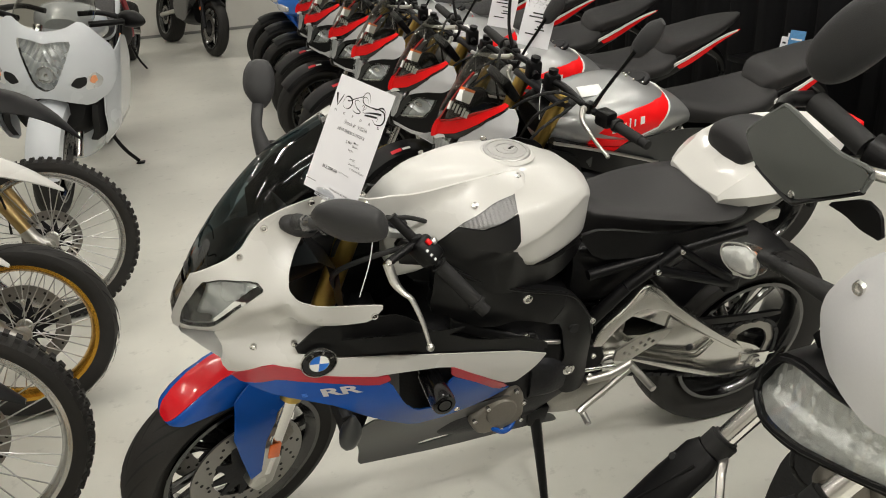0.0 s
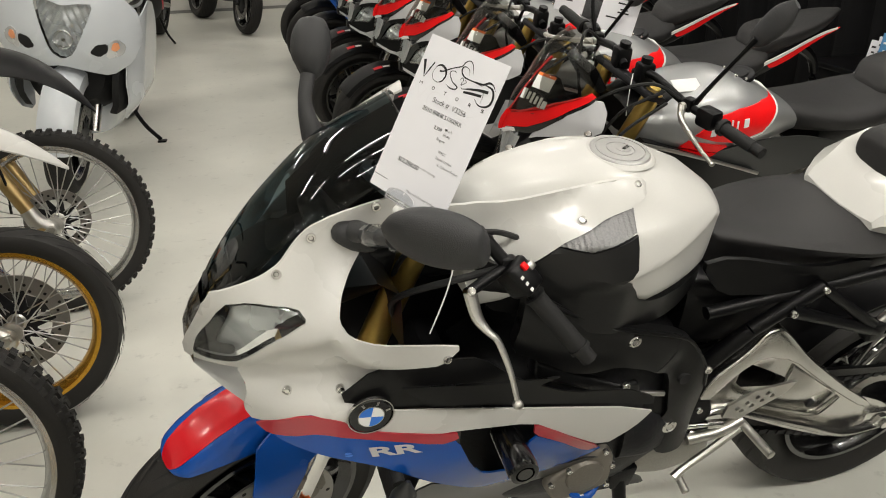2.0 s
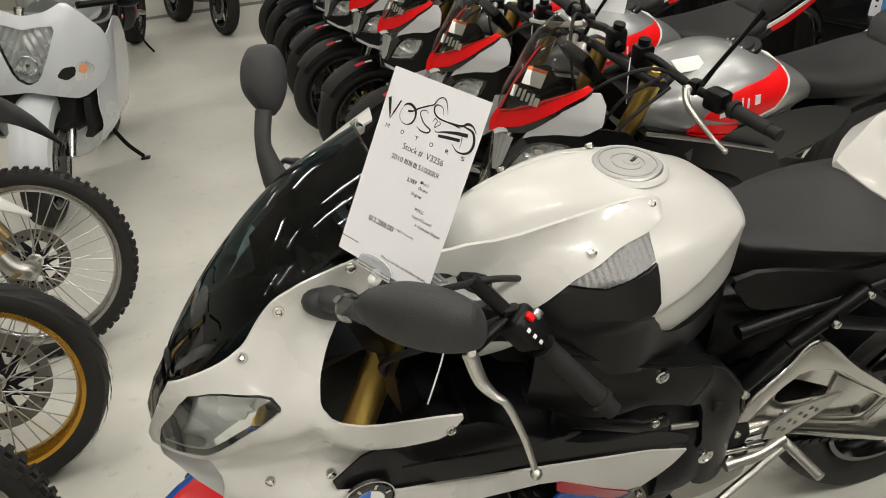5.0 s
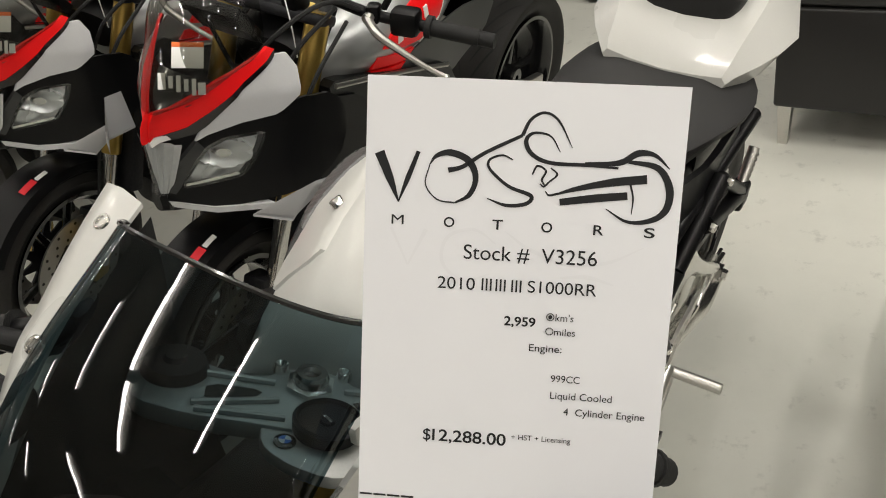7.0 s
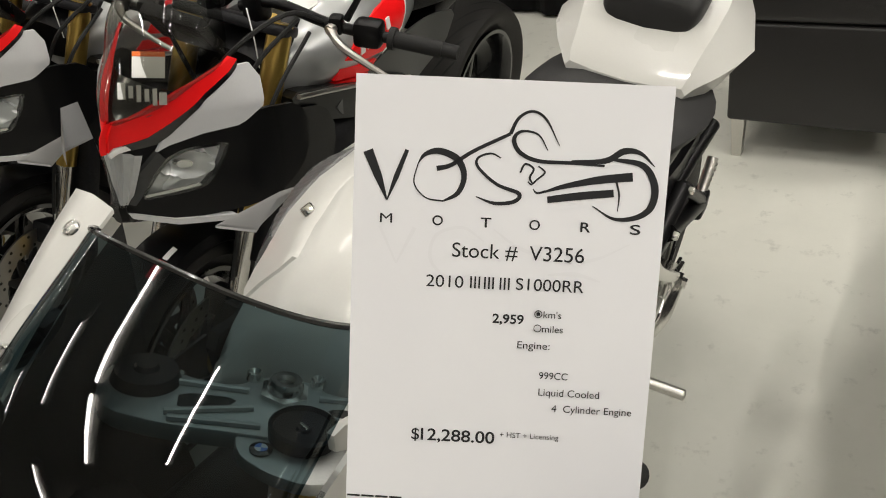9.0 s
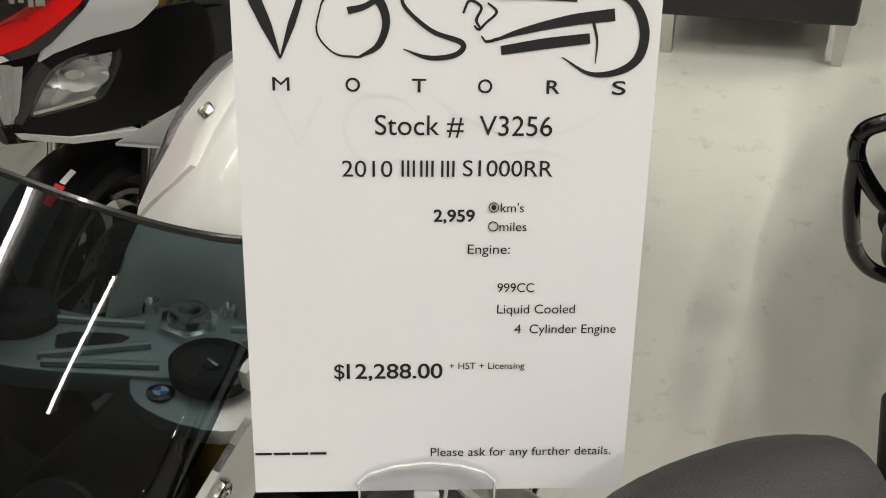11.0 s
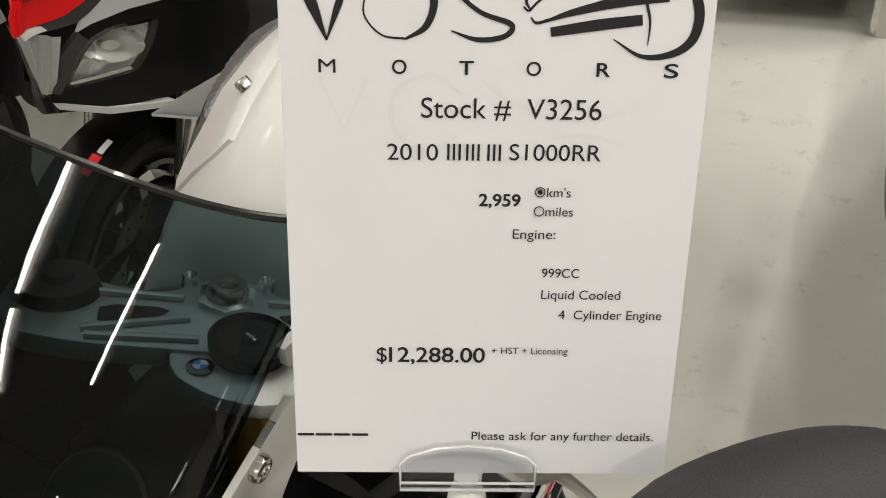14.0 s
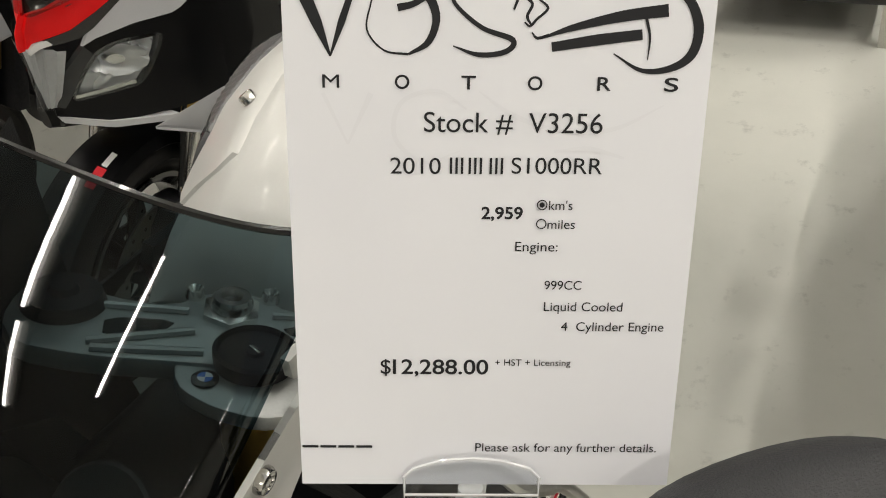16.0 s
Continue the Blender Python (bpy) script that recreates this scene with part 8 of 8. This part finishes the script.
    part("swingarm", join(bar((0.58, 0.12, 0.42), (0, 0.11, 0.32), 0.025), bar((0.58, -0.12, 0.42), (0, -0.11, 0.32), 0.025)), ALU, t)
    part("side_stand", tube([(0.68, 0.13, 0.30), (0.67, 0.21, 0.15), (0.66, 0.29, 0.055)], 0.011, 8), BLACK, t)
    return t


plain_motorcycle(pose(1.20, -9.05, 0, 0, 0, 106) @ pose(0, 0, 0, -10, 0, 0), GLOSSBLACK, "black sport motorcycle parked by the far wall")
plain_motorcycle(pose(1.72, -8.04, 0, 0, 0, 80) @ pose(0, 0, 0, -10, 0, 0), CRIMSON, "dark red bare-framed motorcycle behind the white one", "", True)
for k, (x, y) in enumerate(((-1.02, -4.90), (-1.06, -5.55), (-1.10, -6.2))):
    plain_motorcycle(pose(x, y, 0, -10, 0, 0), SKYBLUE if k < 2 else BLUE, "blue sport motorcycle in the row", "row of blue motorcycles")

# ---- the pale grey adventure motorcycle beside the camera ----
adv = thing("adventure_motorcycle", "pale grey adventure motorcycle with grey handguards and crash bars", "motorcycle", pose(-0.45, 0.90, 0))


def W(x, y, z):
    return Vector((x + 0.45, y - 0.90, z))


LEANW = pose(0, 0, 0, -13, 0, 0)
WRAPPED = mat("wrapped_lamp_reflector", (0.74, 0.74, 0.72), 0.24, metal=0.45, var=0.2, bump=1.0, scale=60, depth=0.006)
for s in (1, -1):
    o = Vector((0, 0.115 * s + 0.115, 0.026 * s + 0.026))
    top, mid, low = W(0.47, 1.03, 1.05) + o, W(0.727, 0.929, 0.722) + o, W(1.04, 0.815, 0.33) + o
    ax = (low - mid).normalized()
    leg = part("fork_leg", bar(top, mid, 0.0195, 24), CHROME, adv, "polished fork tube")
    part("fork_slider", bar(mid, low, 0.025, 24), BLACK, leg, "black fork lower")
    part("fork_collar", join(bar(mid - ax * 0.004, mid + ax * 0.024, 0.029, 24), bar(mid - ax * 0.010, mid - ax * 0.002, 0.024, 24)), GRIP, leg, "black dust seal")
    turn = Vector((0, 0, -1)).rotation_difference(ax).to_matrix().to_4x4()
    gm = Matrix.Translation(mid) @ turn
    guard_ = loft([[gm @ Vector((0.034 * w * math.cos(a) + 0.006, 0.052 * w * math.sin(a), -h)) for a in [radians(-95 + 190 * q / 10) for q in range(11)]] + [gm @ Vector((0.030 * w * math.cos(a) + 0.002, 0.048 * w * math.sin(a), -h)) for a in [radians(95 - 190 * q / 10) for q in range(11)]] for h, w in ((0.028, 0.60), (0.050, 0.80), (0.13, 0.86), (0.30, 0.80), (0.42, 0.74))])
    part("fork_guard", guard_, BLACK, leg, "black plastic fork guard", True, 24)
    part("guard_ridge", join(bar(gm @ Vector((0.030, 0.018, -0.06)), gm @ Vector((0.033, -0.010, -0.20)), 0.004, 8), bar(gm @ Vector((0.033, -0.010, -0.20)), gm @ Vector((0.030, -0.010, -0.42)), 0.004, 8)), BLACK, leg)
    part("guard_bolt", moved(lathe([(0, 0.004), (0.007, 0.004), (0.009, 0)], 12), gm @ Matrix.Translation((0.027, -0.026, -0.085)) @ Matrix.Rotation(radians(-90), 4, "Z")), GRIP, leg)
    part("hose_bracket", tube([mid + Vector((0.01, 0.020, -0.02)), mid + Vector((0.035, 0.045, -0.035)), mid + Vector((0.06, 0.075, -0.09)), mid + Vector((0.10, 0.10, -0.17)), mid + Vector((0.14, 0.085, -0.22))], [0.008, 0.008, 0.007, 0.007, 0.009], 8, 5, 0.6), ALU, leg, "bent aluminium hose bracket")
    im = Matrix.Translation(W(0.670, 0.866, 1.040) if s < 0 else W(0.672, 1.46, 1.10)) @ Matrix.Scale(0.80, 4) @ Matrix.Rotation(radians(-18 * s), 4, "X") @ Matrix.Rotation(radians(90 * s), 4, "Z")
    ind = part("indicator", moved(body([(0.060, 0.006, 0.012, 0.020, 0.004), (0.048, 0.020, 0.008, 0.030, -0.012), (0.015, 0.028, 0.0, 0.034, -0.030), (-0.030, 0.030, -0.004, 0.030, -0.036), (-0.052, 0.020, -0.004, 0.018, -0.026), (-0.058, 0.008, -0.002, 0.006, -0.012)], 2.3, 24), im), LENS, adv, "clear indicator with an amber bulb")
    part("indicator_reflector", moved(body([(0.055, 0.004, 0.010, 0.014, 0.006), (0.044, 0.012, 0.006, 0.024, -0.010), (0.012, 0.016, -0.002, 0.028, -0.026), (-0.030, 0.016, -0.006, 0.024, -0.031), (-0.050, 0.008, -0.006, 0.012, -0.020)], 2.3, 20), im @ Matrix.Translation((0, 0.010 * -s, 0))), WRAPPED, ind, "pale ribbed reflector")
    part("indicator_rim", moved(tube([(0.060, -0.012 * s, 0.012), (0.045, -0.014 * s, 0.030), (0.012, -0.016 * s, 0.036), (-0.034, -0.016 * s, 0.030), (-0.060, -0.014 * s, 0.0), (-0.050, -0.014 * s, -0.028), (-0.028, -0.016 * s, -0.037), (0.015, -0.016 * s, -0.030), (0.050, -0.013 * s, -0.010), (0.061, -0.012 * s, 0.010)], 0.0020, 6, 3), im), ALU, ind)
    part("amber_bulb", moved(lathe([(0.012 * math.sin(math.pi * k / 6), 0.012 * math.cos(math.pi * k / 6)) for k in range(7)], 10), im @ Matrix.Translation((-0.004, 0.019 * s, 0.0)) @ Matrix.Scale(1.05, 4)), AMBER, ind)
    sa, sb = (W(0.668, 0.905, 1.060), W(0.665, 1.075, 1.055)) if s < 0 else (W(0.668, 1.42, 1.11), W(0.665, 1.30, 1.075))
    part("indicator_stalk", join(tube([sa, sa.lerp(sb, 0.3), sa.lerp(sb, 0.65), sb], [0.012, 0.0105, 0.014, 0.018], 12), *[moved(lathe([(0.0135, 0.0025), (0.0135, -0.0025)], 14), Matrix.Translation(sa.lerp(sb, 0.10 + 0.07 * q)) @ Vector((0, 1, 0)).rotation_difference(sb - sa).to_matrix().to_4x4()) for q in range(4)]), GRIP, ind, "ribbed black rubber stalk")
# pale cowl and headlight, both a little left of the wheel's line as the machine leans
COWL = [(1.118, 1.085), (1.122, 1.112), (1.150, 1.152), (1.172, 1.182), (1.207, 1.212), (1.270, 1.235), (1.335, 1.212), (1.375, 1.16), (1.395, 1.10), (1.375, 1.04), (1.325, 1.00), (1.255, 0.990), (1.208, 1.005), (1.166, 1.020), (1.136, 1.048)]


def cowl_face(y, z):
    return 1.195 + 0.05 * max(0.0, 1 - ((y - 0.355) / 0.15) ** 2) - 0.45 * max(0.0, z - 1.08) ** 1.3 - 0.1 * max(0.0, 1.05 - z)


part("front_cowl", front_shell([(y - 0.90, z) for y, z in COWL], cowl_face, 0.10, 0.02), PALEGREY, adv, "pale grey front cowl")
part("cowl_bolt", join(moved(lathe([(0.0, 0.002), (0.005, 0.002), (0.0055, 0.005), (0.009, 0.005), (0.011, 0)], 16), Matrix.Translation((cowl_face(0.290, 1.155) + 0.0, 0.290, 1.155)) @ Matrix.Rotation(radians(-90), 4, "Z"))), CHROME, adv)
SURR = [(1.012, 0.888), (1.014, 0.926), (1.052, 0.980), (1.104, 0.995), (1.170, 0.990), (1.240, 0.990), (1.290, 0.975), (1.320, 0.93), (1.305, 0.895), (1.247, 0.890), (1.187, 0.880), (1.136, 0.868), (1.055, 0.862)]
HLENS = [(1.022, 0.895), (1.025, 0.926), (1.058, 0.970), (1.107, 0.984), (1.171, 0.981), (1.237, 0.978), (1.284, 0.962), (1.305, 0.928), (1.290, 0.903), (1.187, 0.888), (1.133, 0.878), (1.058, 0.872)]
SURR, HLENS = [(y - 0.90, z) for y, z in SURR], [(y - 0.90, z) for y, z in HLENS]


def lamp_face(y, z):
    return 1.190 + 0.03 * max(0.0, 1 - ((y - 0.27) / 0.16) ** 2) + 0.25 * (0.94 - z)


part("headlight_shell", front_shell(SURR, lamp_face, 0.09, 0.025, [HLENS]), BLACK, adv, "black headlight surround")

def lamp_bowl(y, z):
    """Streaky film over the upper reflector, crumpled at its far end, above one plain sloping facet."""
    edge = 0.902 + 0.06 * (y - 0.12)
    upper = smooth01(edge, edge + 0.012, z)
    streak = noise.noise(Vector((y * 150 + z * 60, z * 22, 0.3))) * 0.004 + noise.noise(Vector((y * 330 + z * 120, z * 40, 2.0))) * 0.002
    crumple = noise.noise(Vector((y * 75, z * 75, 5.0))) * 0.007 + noise.noise(Vector((y * 190, z * 190, 7.0))) * 0.003
    k = smooth01(0.24, 0.31, y)
    return lamp_face(y, z) - 0.022 + 0.012 * (1 - upper) + upper * (streak * (1 - k) + crumple * k)


hl = part("headlight", front_shell(HLENS, lamp_bowl, 0.004, 0.004), WRAPPED, adv, "clear headlight still wrapped in film")
part("lens", front_shell(HLENS, lambda y, z: lamp_face(y, z) + 0.001, 0.0015, 0.02), LENS, hl)
part("lens_trim", tube([(lamp_face(y, z) + 0.001, y, z) for y, z in HLENS + HLENS[:1]], 0.0045, 6, 2), BLACK, hl)
part("nose_panel", front_shell([(y - 0.90, z) for y, z in ((1.05, 0.985), (1.12, 1.08), (1.37, 1.03), (1.33, 0.985), (1.2, 0.985))], lambda y, z: 1.15, 0.08, 0.03), BLACK, adv)
part("oil_cooler", moved(rbox(0.10, 0.12, 0.10, 0.02, 3), Matrix.Translation(W(0.60, 1.14, 0.74))), BRONZE, adv)
part("horn", moved(lathe([(0, 0.03), (0.03, 0.03), (0.045, 0.01), (0.045, -0.01), (0, -0.02)], 24), Matrix.Translation(W(0.66, 1.13, 0.75)) @ Matrix.Rotation(radians(-70), 4, "Z")), BRONZE, adv, "round bronze horn")
part("wire", tube([W(0.66, 1.05, 0.83), W(0.70, 1.06, 0.77), W(0.68, 1.08, 0.72), W(0.64, 1.12, 0.73)], 0.004, 8), GRIP, adv)
part("bracket_plate", moved(rbox(0.05, 0.05, 0.004, 0.001), Matrix.Translation(W(0.66, 1.08, 0.80)) @ Matrix.Rotation(radians(30), 4, "Y")), STEEL, adv)
# right bar with handguard and mirror
part("handlebar", tube([W(0.48, 1.20, 1.19), W(0.52, 1.12, 1.21), W(0.56, 1.03, 1.25), W(0.60, 0.98, 1.275), W(0.60, 0.90, 1.310)], 0.012, 12), BLACK, adv)
part("grip", tube([W(0.592, 1.005, 1.262), W(0.598, 0.96, 1.285), W(0.60, 0.905, 1.308)], 0.0185, 14), GRIP, adv, "black rubber grip")
part("throttle_collar", tube([W(0.575, 1.045, 1.245), W(0.59, 1.01, 1.260)], 0.027, 14, 0), BLACK, adv)
part("switch_pod", moved(rbox(0.06, 0.06, 0.06, 0.012, 3), Matrix.Translation(W(0.55, 1.08, 1.23))), BLACK, adv)
part("brake_lever", tube([W(0.59, 1.10, 1.235), W(0.635, 1.04, 1.245), W(0.64, 0.97, 1.265), W(0.635, 0.90, 1.29)], [0.010, 0.009, 0.007, 0.008], 10), ALU, adv)
GUARDLINE = [(0.898, 1.304), (0.842, 1.262), (0.833, 1.244), (0.866, 1.207), (0.945, 1.176), (0.975, 1.184), (1.066, 1.224), (1.075, 1.255), (1.025, 1.268), (0.967, 1.293), (0.917, 1.312)]


def guard_face(y, z):
    return 1.105 + 0.022 * max(0.0, 1 - ((y - 0.04) / 0.14) ** 2) * (1.0 - 6 * abs(z - 1.235))


gob = part("handguard", front_shell([(y - 0.90, z) for y, z in GUARDLINE], guard_face, 0.006, 0.016), GUARD, adv, "grey plastic handguard")
part("guard_lip", tube([(guard_face(y - 0.90, z) - 0.004, y - 0.90, z) for y, z in GUARDLINE[6:] + GUARDLINE[:4]], 0.0042, 6, 3), GUARD, gob)
part("guard_flange", tube([(guard_face(y - 0.90, z) - 0.006, y - 0.90, z - 0.003) for y, z in GUARDLINE[3:7]], [0.008, 0.011, 0.009, 0.006], 8, 3, 0.5), BLACK, gob)
part("guard_bolt", moved(lathe([(0, 0.004), (0.006, 0.004), (0.008, 0)], 12), Matrix.Translation((1.118, 0.052, 1.185)) @ Matrix.Rotation(radians(-90), 4, "Z")), CHROME, gob)
part("guard_bracket", tube([W(0.655, 0.895, 1.303), W(0.635, 0.885, 1.312), W(0.60, 0.895, 1.312)], 0.013, 10), BLACK, gob)
part("guard_spoiler", front_shell([(y - 0.90, z) for y, z in ((0.990, 1.178), (1.06, 1.208), (1.09, 1.195), (1.10, 1.155), (1.06, 1.160), (1.03, 1.172))], lambda y, z: 1.09, 0.006, 0.02), BLACK, gob, "black lower spoiler")
mm = part("mirror", moved(body([(0.098, 0.012, 0, 0.010, -0.010), (0.075, 0.036, 0, 0.020, -0.020), (0.02, 0.048, 0, 0.026, -0.026), (-0.05, 0.044, 0, 0.024, -0.024), (-0.085, 0.030, 0, 0.016, -0.016), (-0.10, 0.012, 0, 0.008, -0.008)], 2.5, 22), Matrix.Translation(W(0.55, 0.916, 1.402)) @ Matrix.Rotation(radians(42), 4, "X") @ Matrix.Rotation(radians(90), 4, "Z") @ Matrix.Rotation(radians(-75), 4, "X")), GRAIN, adv, "grey rear-view mirror")
part("mirror_stalk", tube([W(0.54, 1.07, 1.25), W(0.52, 1.06, 1.31), W(0.535, 0.98, 1.36)], 0.007, 8), BLACK, mm)
part("left_bar", tube([W(0.44, 1.12, 1.16), W(0.42, 1.26, 1.17), W(0.38, 1.40, 1.17), W(0.34, 1.54, 1.15)], 0.013, 12), BLACK, adv)
part("left_grip", tube([W(0.375, 1.41, 1.17), W(0.34, 1.55, 1.15)], 0.0185, 12, 0), GRIP, adv)
part("yoke", moved(rbox(0.07, 0.27, 0.03, 0.008), LEANW @ Matrix.Translation((0.93, 0.0, 1.07))), DARKMETAL, adv)
part("tank", moved(body([(1.02, 0.10, 0.98, 1.05, 0.86), (0.90, 0.19, 0.97, 1.10, 0.80), (0.72, 0.19, 0.95, 1.08, 0.80), (0.55, 0.10, 0.90, 0.96, 0.82)], 2.6), LEANW), PALEGREY, adv, "pale grey fuel tank")
part("seat", moved(body([(0.58, 0.09, 0.88, 0.93, 0.82), (0.35, 0.15, 0.86, 0.90, 0.80), (0.05, 0.14, 0.90, 0.95, 0.84), (-0.22, 0.09, 0.92, 0.96, 0.87)], 2.8), LEANW), VINYL, adv)
part("tail", moved(body([(0.20, 0.12, 0.80, 0.86, 0.72), (-0.10, 0.10, 0.85, 0.89, 0.79), (-0.35, 0.05, 0.88, 0.91, 0.85)], 2.8), LEANW), BLACK, adv)
part("engine", moved(body([(1.0, 0.14, 0.5, 0.68, 0.32), (0.8, 0.19, 0.5, 0.76, 0.30), (0.6, 0.15, 0.5, 0.70, 0.32), (0.5, 0.1, 0.5, 0.6, 0.36)], 3.2), LEANW), DARKMETAL, adv)
cast_wheel(adv, "front_wheel", 0.31, 0.12, LEANW @ Matrix.Translation((1.52, 0.02, 0.31)), GLOSSBLACK, 6, (0.065, -0.065), 0.15)
cast_wheel(adv, "rear_wheel", 0.32, 0.17, LEANW @ Matrix.Translation((0, 0, 0.32)), GLOSSBLACK, 6, (-0.07,), 0.12)
part("front_fender", moved(lathe([(0.30, 0.065), (0.325, 0.04), (0.332, 0.0), (0.325, -0.04), (0.30, -0.065), (0.296, -0.06), (0.326, 0), (0.296, 0.06)], 20, True, 90), LEANW @ Matrix.Translation((1.52, 0.02, 0.31)) @ Matrix.Rotation(radians(-60), 4, "Y")), BLACK, adv)
part("crash_bar", tube([W(0.0, 0.764, 0.537), W(0.0, 0.705, 0.510), W(0.0, 0.672, 0.486), W(0.0, 0.666, 0.445), W(0.0, 0.679, 0.407), W(0.0, 0.710, 0.359), W(0.0, 0.739, 0.325), W(0.0, 0.823, 0.253)], 0.0165, 12), GLOSSBLACK, adv, "black tubular crash bar")
part("crash_bar", tube([W(0.0, 0.672, 0.426), W(0.0, 0.677, 0.339), W(0.0, 0.699, 0.226), W(0.0, 0.728, 0.171), W(0.0, 0.769, 0.145), W(0.0, 0.848, 0.136)], 0.0165, 12), GLOSSBLACK, adv)
part("crash_pad", moved(lathe([(0, 0.05), (0.03, 0.05), (0.045, 0.03), (0.05, -0.05), (0.04, -0.12)], 20), Matrix.Translation(W(0.0, 0.79, 0.30)) @ Matrix.Rotation(radians(-150), 4, "Z")), BLACK, adv)
head_ = part("cylinder", moved(rbox(0.17, 0.16, 0.15, 0.02, 3), Matrix.Translation(W(0.03, 0.90, 0.37)) @ Matrix.Rotation(radians(-13), 4, "X")), DARKMETAL, adv, "black finned cylinder")
for k in range(5):
    part("fin", moved(rbox(0.20, 0.005, 0.18, 0.002), Matrix.Translation(W(0.03, 0.965 - 0.024 * k, 0.385 - 0.0055 * k)) @ Matrix.Rotation(radians(-13), 4, "X")), DARKMETAL, head_)
part("cylinder_cover", moved(rbox(0.21, 0.075, 0.19, 0.035, 4), Matrix.Translation(W(0.03, 0.795, 0.345)) @ Matrix.Rotation(radians(-13), 4, "X")), BLACK, head_, "black rounded cylinder cover")
# plain black block added low by the engine, close to the floor
part("low_block", moved(rbox(0.22, 0.16, 0.10, 0.02, 3), Matrix.Translation(W(0.47, 0.855, 0.225)) @ Matrix.Rotation(radians(52), 4, "X")), BLACK, adv, "black block low by the engine")
part("foot_peg", moved(bar((0.50, -0.14, 0.42), (0.49, -0.26, 0.41), 0.014), LEANW), ALU, adv)
part("side_stand", tube([W(0.15, 1.10, 0.28), W(0.14, 1.16, 0.14), W(0.13, 1.22, 0.008)], 0.012, 8), BLACK, adv)
part("swingarm", moved(join(bar((0.55, 0.12, 0.44), (0, 0.12, 0.32), 0.026), bar((0.55, -0.12, 0.44), (0, -0.12, 0.32), 0.026)), LEANW), BLACK, adv)

# ---- furniture and small things ----
stool = thing("leather_bench", "low black leatherette bench on square metal legs", "bench", pose(-1.37, 0.35, 0))
part("seat_box", moved(rbox(0.56, 0.60, 0.34, 0.012, 3), Matrix.Translation((0, 0, 0.315))), LEATHER, stool, "black leatherette box")
part("seat_pad", moved(rbox(0.57, 0.61, 0.11, 0.03, 4), Matrix.Translation((0, 0, 0.54))), LEATHER, stool)
for sx in (-1, 1):
    for sy in (-1, 1):
        part("leg", loft([[Vector((sx * 0.245 + a * r, sy * 0.265 + b * r, z)) for a, b in ((-1, -1), (1, -1), (1, 1), (-1, 1))] for z, r in ((0.0, 0.016), (0.145, 0.022))]), ALU, stool, "square brushed metal leg")
side = thing("display_stand", "small black display stand", "stand", pose(-2.05, -1.95, 0))
part("top", moved(rbox(0.42, 0.70, 0.03, 0.005), Matrix.Translation((0, 0, 0.565))), BLACK, side)
part("cabinet", moved(rbox(0.38, 0.66, 0.55, 0.006), Matrix.Translation((0, 0, 0.275))), BLACK, side)
BLUEPRINT = mat("blue_leaflet_print", (0.06, 0.22, 0.45), 0.4, var=0.3, scale=60)
for k, (y, rz, h, mt) in enumerate(((-1.86, 12, 0.20, BLUEPRINT), (-1.93, -6, 0.17, PAPER), (-1.99, 4, 0.14, PAPER), (-1.80, 20, 0.12, PAPER))):
    lf = thing("leaflet", "printed paper leaflet on a display stand", "leaflet", pose(-1.93 - 0.03 * k, y, 0.58, 0, -12, rz), "leaflets on the display stand")
    part("sheet", moved(rbox(0.003, 0.10, h, 0.0008), Matrix.Translation((0, 0, h / 2))), mt, lf)
    for j in range(3):
        part("print_bar", moved(rbox(0.001, 0.07 - 0.015 * j, 0.010, 0), Matrix.Translation((0.0022, 0, h * (0.75 - 0.2 * j)))), INK if mt is PAPER else LABELWHITE, lf)

# price cards on two motorcycles of the row
info_card("price_card", "white price card clipped to a handlebar", card_frame((0.075, -1.155, 1.262), (0.000, -1.045, 1.245), (0.150, -1.140, 1.045)), False, "price cards in the row")
info_card("price_card", "white price card clipped to a handlebar", card_frame((-0.115, -1.905, 1.215), (-0.195, -1.795, 1.200), (-0.045, -1.890, 1.000)), False, "price cards in the row")
